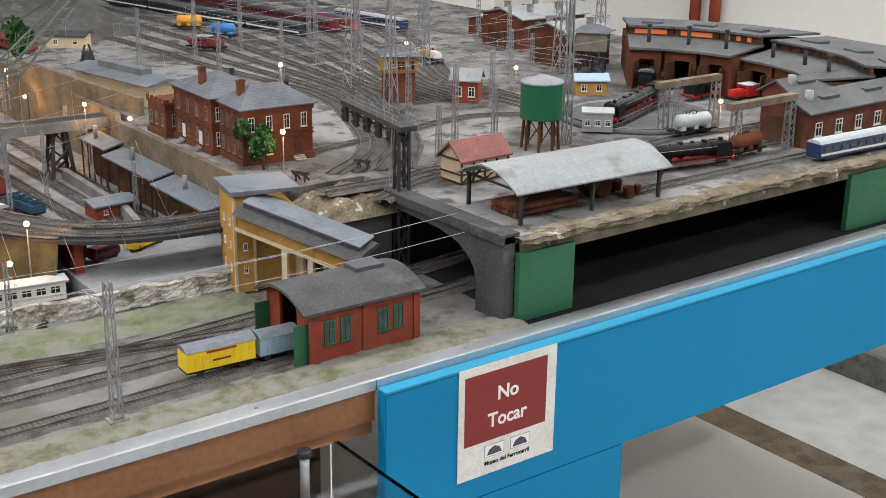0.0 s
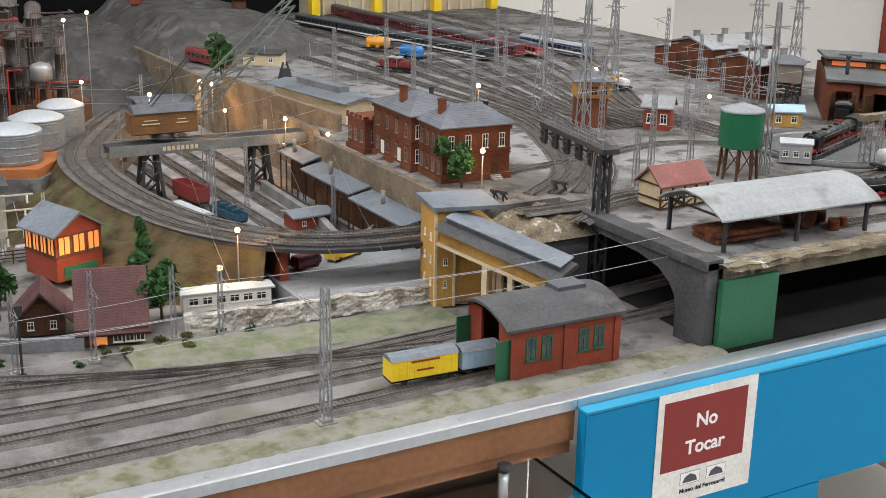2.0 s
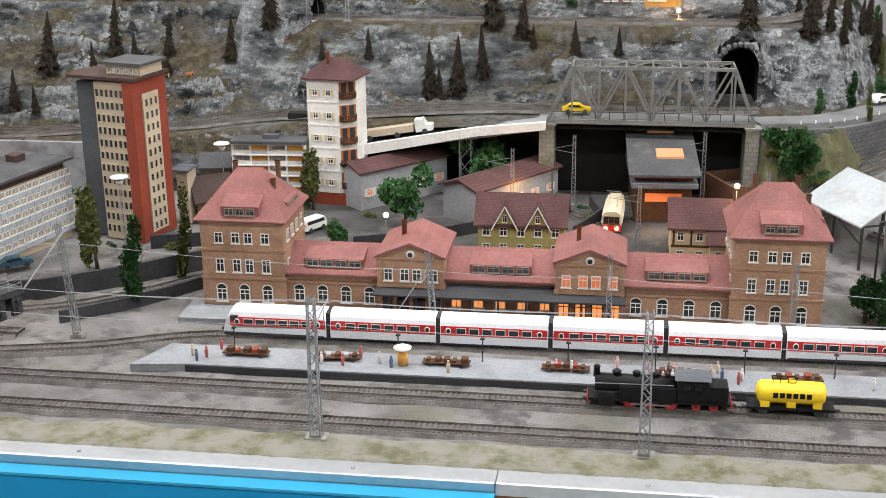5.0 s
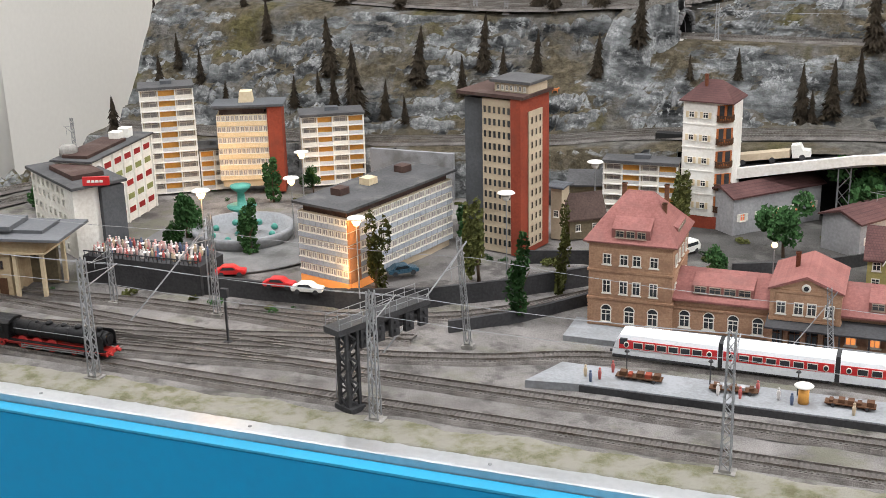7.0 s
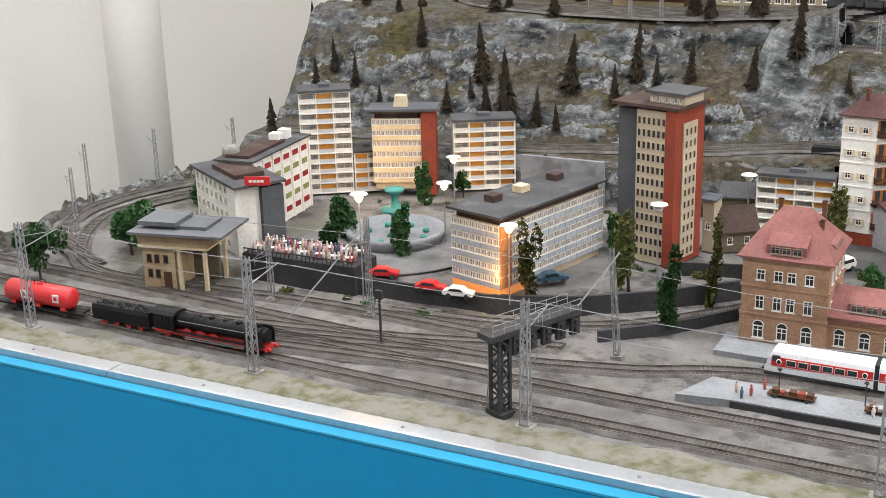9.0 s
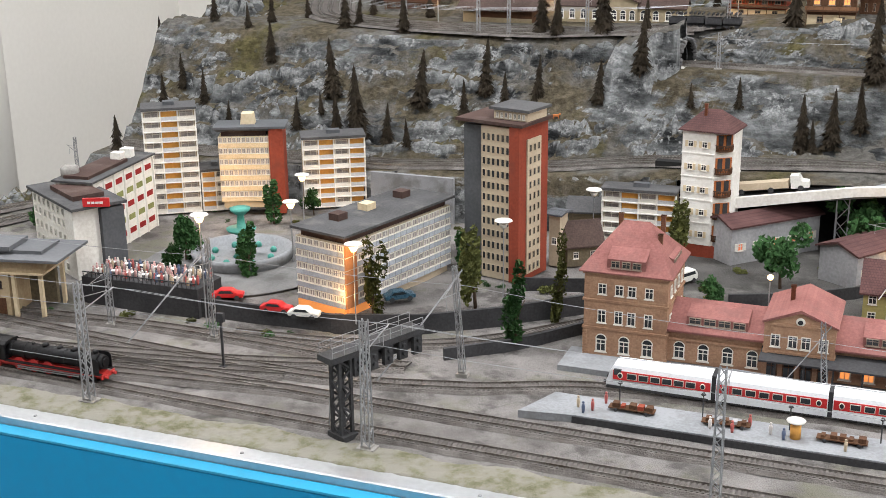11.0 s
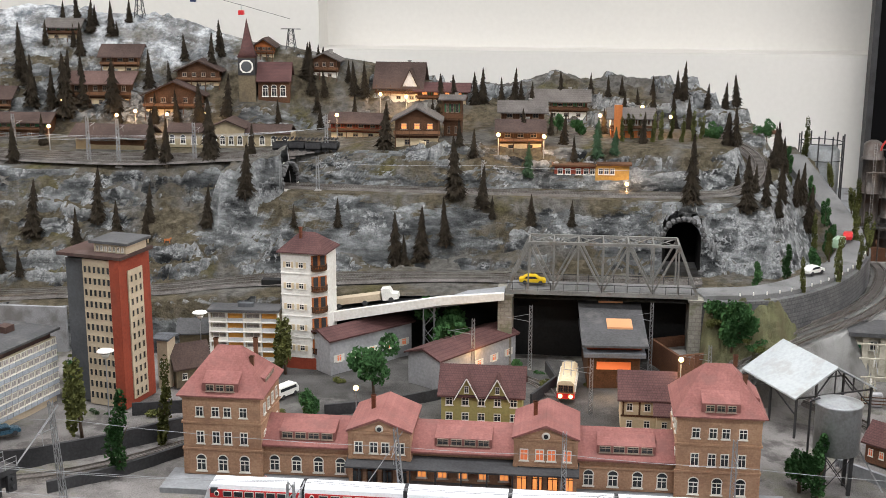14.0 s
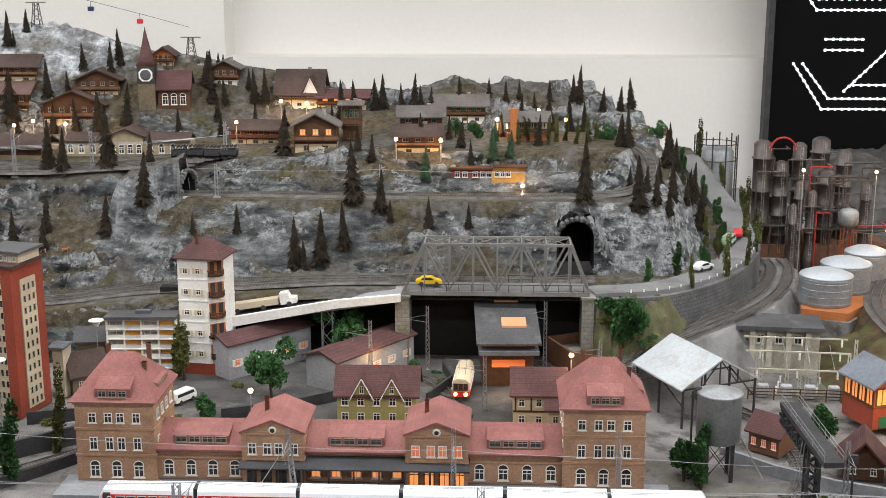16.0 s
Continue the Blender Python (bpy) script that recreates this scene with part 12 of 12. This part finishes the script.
# fir trees, zone by zone
SLOPE = [(-1.523, 2.498, 0.105), (-1.381, 2.503, 0.104), (-1.267, 2.496, 0.07), (-1.415, 2.471, 0.074), (-1.327, 2.468, 0.079), (-1.266, 2.469, 0.057), (-1.145, 2.489, 0.076), (-1.068, 2.486, 0.099), (-1.298, 2.614, 0.1), (-1.26, 2.598, 0.088), (-1.168, 2.611, 0.119), (-1.088, 2.625, 0.093), (-0.878, 2.472, 0.053), (-0.968, 2.471, 0.042), (-0.757, 2.456, 0.101), (-0.703, 2.457, 0.099), (-0.654, 2.461, 0.088), (-0.583, 2.486, 0.079), (-0.561, 2.478, 0.042), (-0.482, 2.475, 0.059), (-0.401, 2.479, 0.047), (-0.638, 2.50, 0.113)]
ROCKS = [(-0.165, 2.502, 0.123), (-0.054, 2.49, 0.099), (-0.029, 2.587, 0.053), (0.012, 2.527, 0.059), (0.003, 2.614, 0.05), (0.029, 2.605, 0.064), (0.096, 2.65, 0.09), (0.068, 2.66, 0.055), (-0.061, 2.613, 0.04), (0.09, 2.72, 0.08), (0.06, 2.8, 0.07), (0.1, 2.85, 0.06)]
TERRACE = [(-0.805, 2.628, 0.099), (-0.613, 2.619, 0.06), (-0.40, 2.63, 0.049), (-0.928, 2.968, 0.071), (-1.053, 2.999, 0.069), (-1.27, 3.021, 0.069), (-1.349, 2.995, 0.058), (-1.422, 2.947, 0.08), (-1.372, 2.948, 0.062), (-0.638, 2.969, 0.068), (-0.62, 2.969, 0.075), (-0.575, 2.954, 0.061), (-0.546, 2.967, 0.075), (-0.528, 2.963, 0.054), (-0.505, 2.951, 0.06), (-0.434, 2.982, 0.061), (-0.366, 3.0, 0.043), (-0.292, 2.985, 0.041), (-0.22, 2.991, 0.047), (-0.255, 2.94, 0.053), (-0.152, 2.959, 0.081), (-0.092, 3.001, 0.054), (-0.048, 3.026, 0.062), (-0.019, 3.042, 0.068), (-1.011, 2.929, 0.055)]
PEAK = [(-1.654, 2.912, 0.089), (-1.622, 2.926, 0.103), (-1.592, 2.943, 0.069), (-1.576, 2.914, 0.093), (-1.495, 2.903, 0.116), (-1.702, 2.997, 0.056), (-1.527, 3.018, 0.035), (-1.504, 3.04, 0.051), (-1.59, 3.034, 0.046), (-1.633, 3.033, 0.056), (-1.67, 3.032, 0.042), (-1.606, 2.896, 0.137), (-1.704, 2.911, 0.11), (-1.284, 2.903, 0.082), (-1.223, 2.912, 0.088), (-1.34, 2.902, 0.068), (-1.75, 2.95, 0.09), (-1.8, 2.9, 0.1)]
WEST = [(-2.133, 2.28, 0.108), (-2.12, 2.442, 0.099), (-2.033, 2.473, 0.069), (-2.226, 2.604, 0.06), (-2.111, 2.51, 0.07), (-1.958, 2.449, 0.044), (-1.984, 2.598, 0.051), (-1.789, 2.446, 0.061), (-1.723, 2.497, 0.109), (-1.683, 2.434, 0.096), (-1.64, 2.439, 0.137), (-1.737, 2.466, 0.043), (-1.579, 2.448, 0.077), (-1.524, 2.43, 0.052), (-1.60, 2.6, 0.08), (-1.9, 2.55, 0.08), (-2.075, 2.602, 0.065), (-1.75, 2.62, 0.08), (-0.735, 2.444, 0.06)]
EXTRA = []
er = random.Random(5)
for x0, x1, y0, y1, n in ((-1.75, -1.0, 2.87, 3.03, 16), (-1.0, -0.1, 2.86, 3.0, 14), (-0.75, -0.15, 2.62, 2.8, 8), (-2.2, -1.6, 2.6, 3.0, 14), (-0.12, 0.06, 2.5, 2.8, 7)):
    for _ in range(n):
        EXTRA.append((er.uniform(x0, x1), er.uniform(y0, y1), er.uniform(0.045, 0.085)))
for zone in (SLOPE, ROCKS, TERRACE, PEAK, WEST, EXTRA):
    for x, y, h in zone:
        y = down(x, y)
        plant(FIRS, x, y, on_hill(x, y), h * 1.2, slim=0.82)
for x, y, h in ((-0.495, 2.595, 0.077), (-0.351, 2.62, 0.073), (-0.316, 2.63, 0.063), (-0.35, 2.75, 0.05)):
    plant(FIRSG, x, y, on_hill(x, y), h)
for x, y, h in ((-0.095, 2.80, 0.05), (0.02, 2.79, 0.05), (-0.44, 2.79, 0.05), (-0.39, 2.78, 0.045), (-1.71, 2.40, 0.03)):
    y = down(x, y)
    plant(LEAFY, x, y, on_hill(x, y), h)
for i in range(9):
    x = -0.30 + 0.022 * i
    plant(POPLAR, x, 2.72 + 0.02 * (i % 3), on_hill(x, 2.73), rng.uniform(0.035, 0.05))
for x, y, h in ((0.12, 2.53, 0.05), (0.11, 2.63, 0.05), (0.2, 2.68, 0.06), (0.225, 2.8, 0.06), (0.10, 2.95, 0.06), (0.08, 3.05, 0.06)):
    plant(POPLAR, x, y, 0.17 if y < 2.7 else 0.2, h)
# toy animals as plain shapes on the meadow
for k, (x, y) in enumerate(((-1.30, 2.47), (-1.265, 2.465), (-1.22, 2.465), (-0.86, 2.63), (-0.75, 2.62), (-0.72, 2.62))):
    bm = B()
    y = down(x, y)
    box(bm, -0.006, 0.006, -0.002, 0.002, 0.004, 0.008)
    for a in (-0.005, 0.005):
        for b in (-0.0012, 0.0012):
            box(bm, a - 0.0006, a + 0.0006, b - 0.0006, b + 0.0006, 0, 0.004)
    box(bm, 0.006, 0.009, -0.0012, 0.0012, 0.007, 0.010)
    solo("toy_figure", bm, (ORANGEWOOD, CREAM, ORANGEWOOD, CREAM, DARKPANEL, CREAM)[k], pose(x, y, on_hill(x, y), 0, 0, (10, 170, 20, 200, 0, 160)[k]), "tiny plain four-legged toy figure on grass", "figurine", "toy animals")


# ---- overhead wires ----
def wire(pts, r=0.00036, label="thin overhead contact wire", name="overhead_wire"):
    t = thing(name, Matrix.Identity(4), label, "wire", "overhead wires")
    for a, b in zip(pts, pts[1:]):
        a, b = Vector(a), Vector(b)
        sag = 0.012 * (b - a).length
        bm = B()
        line = [a.lerp(b, k / 4) - Vector((0, 0, sag * 4 * k / 4 * (1 - k / 4))) for k in range(5)]
        fr = [[bm.verts.new(q + Vector(o) * r) for o in ((0, -1, -0.7), (0, 1, -0.7), (0, 0, 1))] if abs(b.x - a.x) > abs(b.y - a.y) else [bm.verts.new(q + Vector(o) * r) for o in ((-1, 0, -0.7), (1, 0, -0.7), (0, 0, 1))] for q in line]
        for u, v in zip(fr, fr[1:]):
            for i in range(3):
                bm.faces.new((u[i], u[(i + 1) % 3], v[(i + 1) % 3], v[i]))
        part("span", bm, STEEL, t)


MX = (-1.97, -1.555, -1.144, -0.72, -0.356, 0.055, 0.451, 1.0)
for y, z in ((1.401, 0.115), (1.42, 0.138), (1.468, 0.118)):
    wire([(x, y, z) for x in MX])
wire([(-1.97, 1.62, 0.12), (-1.516, 1.62, 0.125), (-1.114, 1.62, 0.125), (-0.63, 1.635, 0.10), (-0.4, 1.635, 0.10), (-0.16, 1.64, 0.09), (0.26, 1.64, 0.08), (0.44, 1.66, 0.085), (0.76, 1.66, 0.08)])
wire([(-1.516, 1.60, 0.15), (-1.6, 1.5, 0.02)], 0.0012, "pale slanting mast stay", "mast_stay")
wire([(-1.114, 1.60, 0.155), (-1.2, 1.5, 0.02)], 0.0012, "pale slanting mast stay", "mast_stay")
wire([(-0.63, 1.655, 0.115), (-0.69, 1.66, 0.02)], 0.0012, "pale slanting mast stay", "mast_stay")
wire([(0.02, 1.86, 0.09), (0.06, 1.74, 0.02)], 0.0012, "pale slanting mast stay", "mast_stay")
for k in range(5):
    wire([(0.45 + k * 0.08, 1.66, 0.085), (0.62 + k * 0.1, 2.4, 0.12), (0.8 + k * 0.12, 3.0, 0.2)], 0.0004)
for k in range(6):
    wire([(1.16 + k * 0.1, 2.9, DECK + 0.13), (1.3 + k * 0.06, 2.2, DECK + 0.13), (1.42 + k * 0.04, 1.75, DECK + 0.13)], 0.0004)
for k in range(9):
    y0 = 1.95 + k * 0.105
    wire([(1.12 + 0.01 * k, y0, DECK + 0.12), (1.45, y0 - 0.03, DECK + 0.135), (1.80, y0 - 0.02, DECK + 0.13)], 0.0004, "thin cross-span wire over the yard")
for k in range(4):
    wire([(-1.0 + 0.02 * k, 2.61 + 0.02 * k, 0.40), (-1.3, 2.56 + 0.02 * k, 0.385), (-1.6, 2.58 + 0.02 * k, 0.38), (-1.85, 2.68 + 0.02 * k, 0.38)], 0.0003)
wire([(-0.97, 2.53, 0.35), (-0.585, 2.53, 0.35), (-0.2, 2.55, 0.345)])

# remove the patterns that the copies came from
for proto in FIRS + FIRSG + LEAFY + POPLAR + POPLARG + FIGS + SHRUB:
    for o in (*proto.children_recursive, proto):
        bpy.data.objects.remove(o)
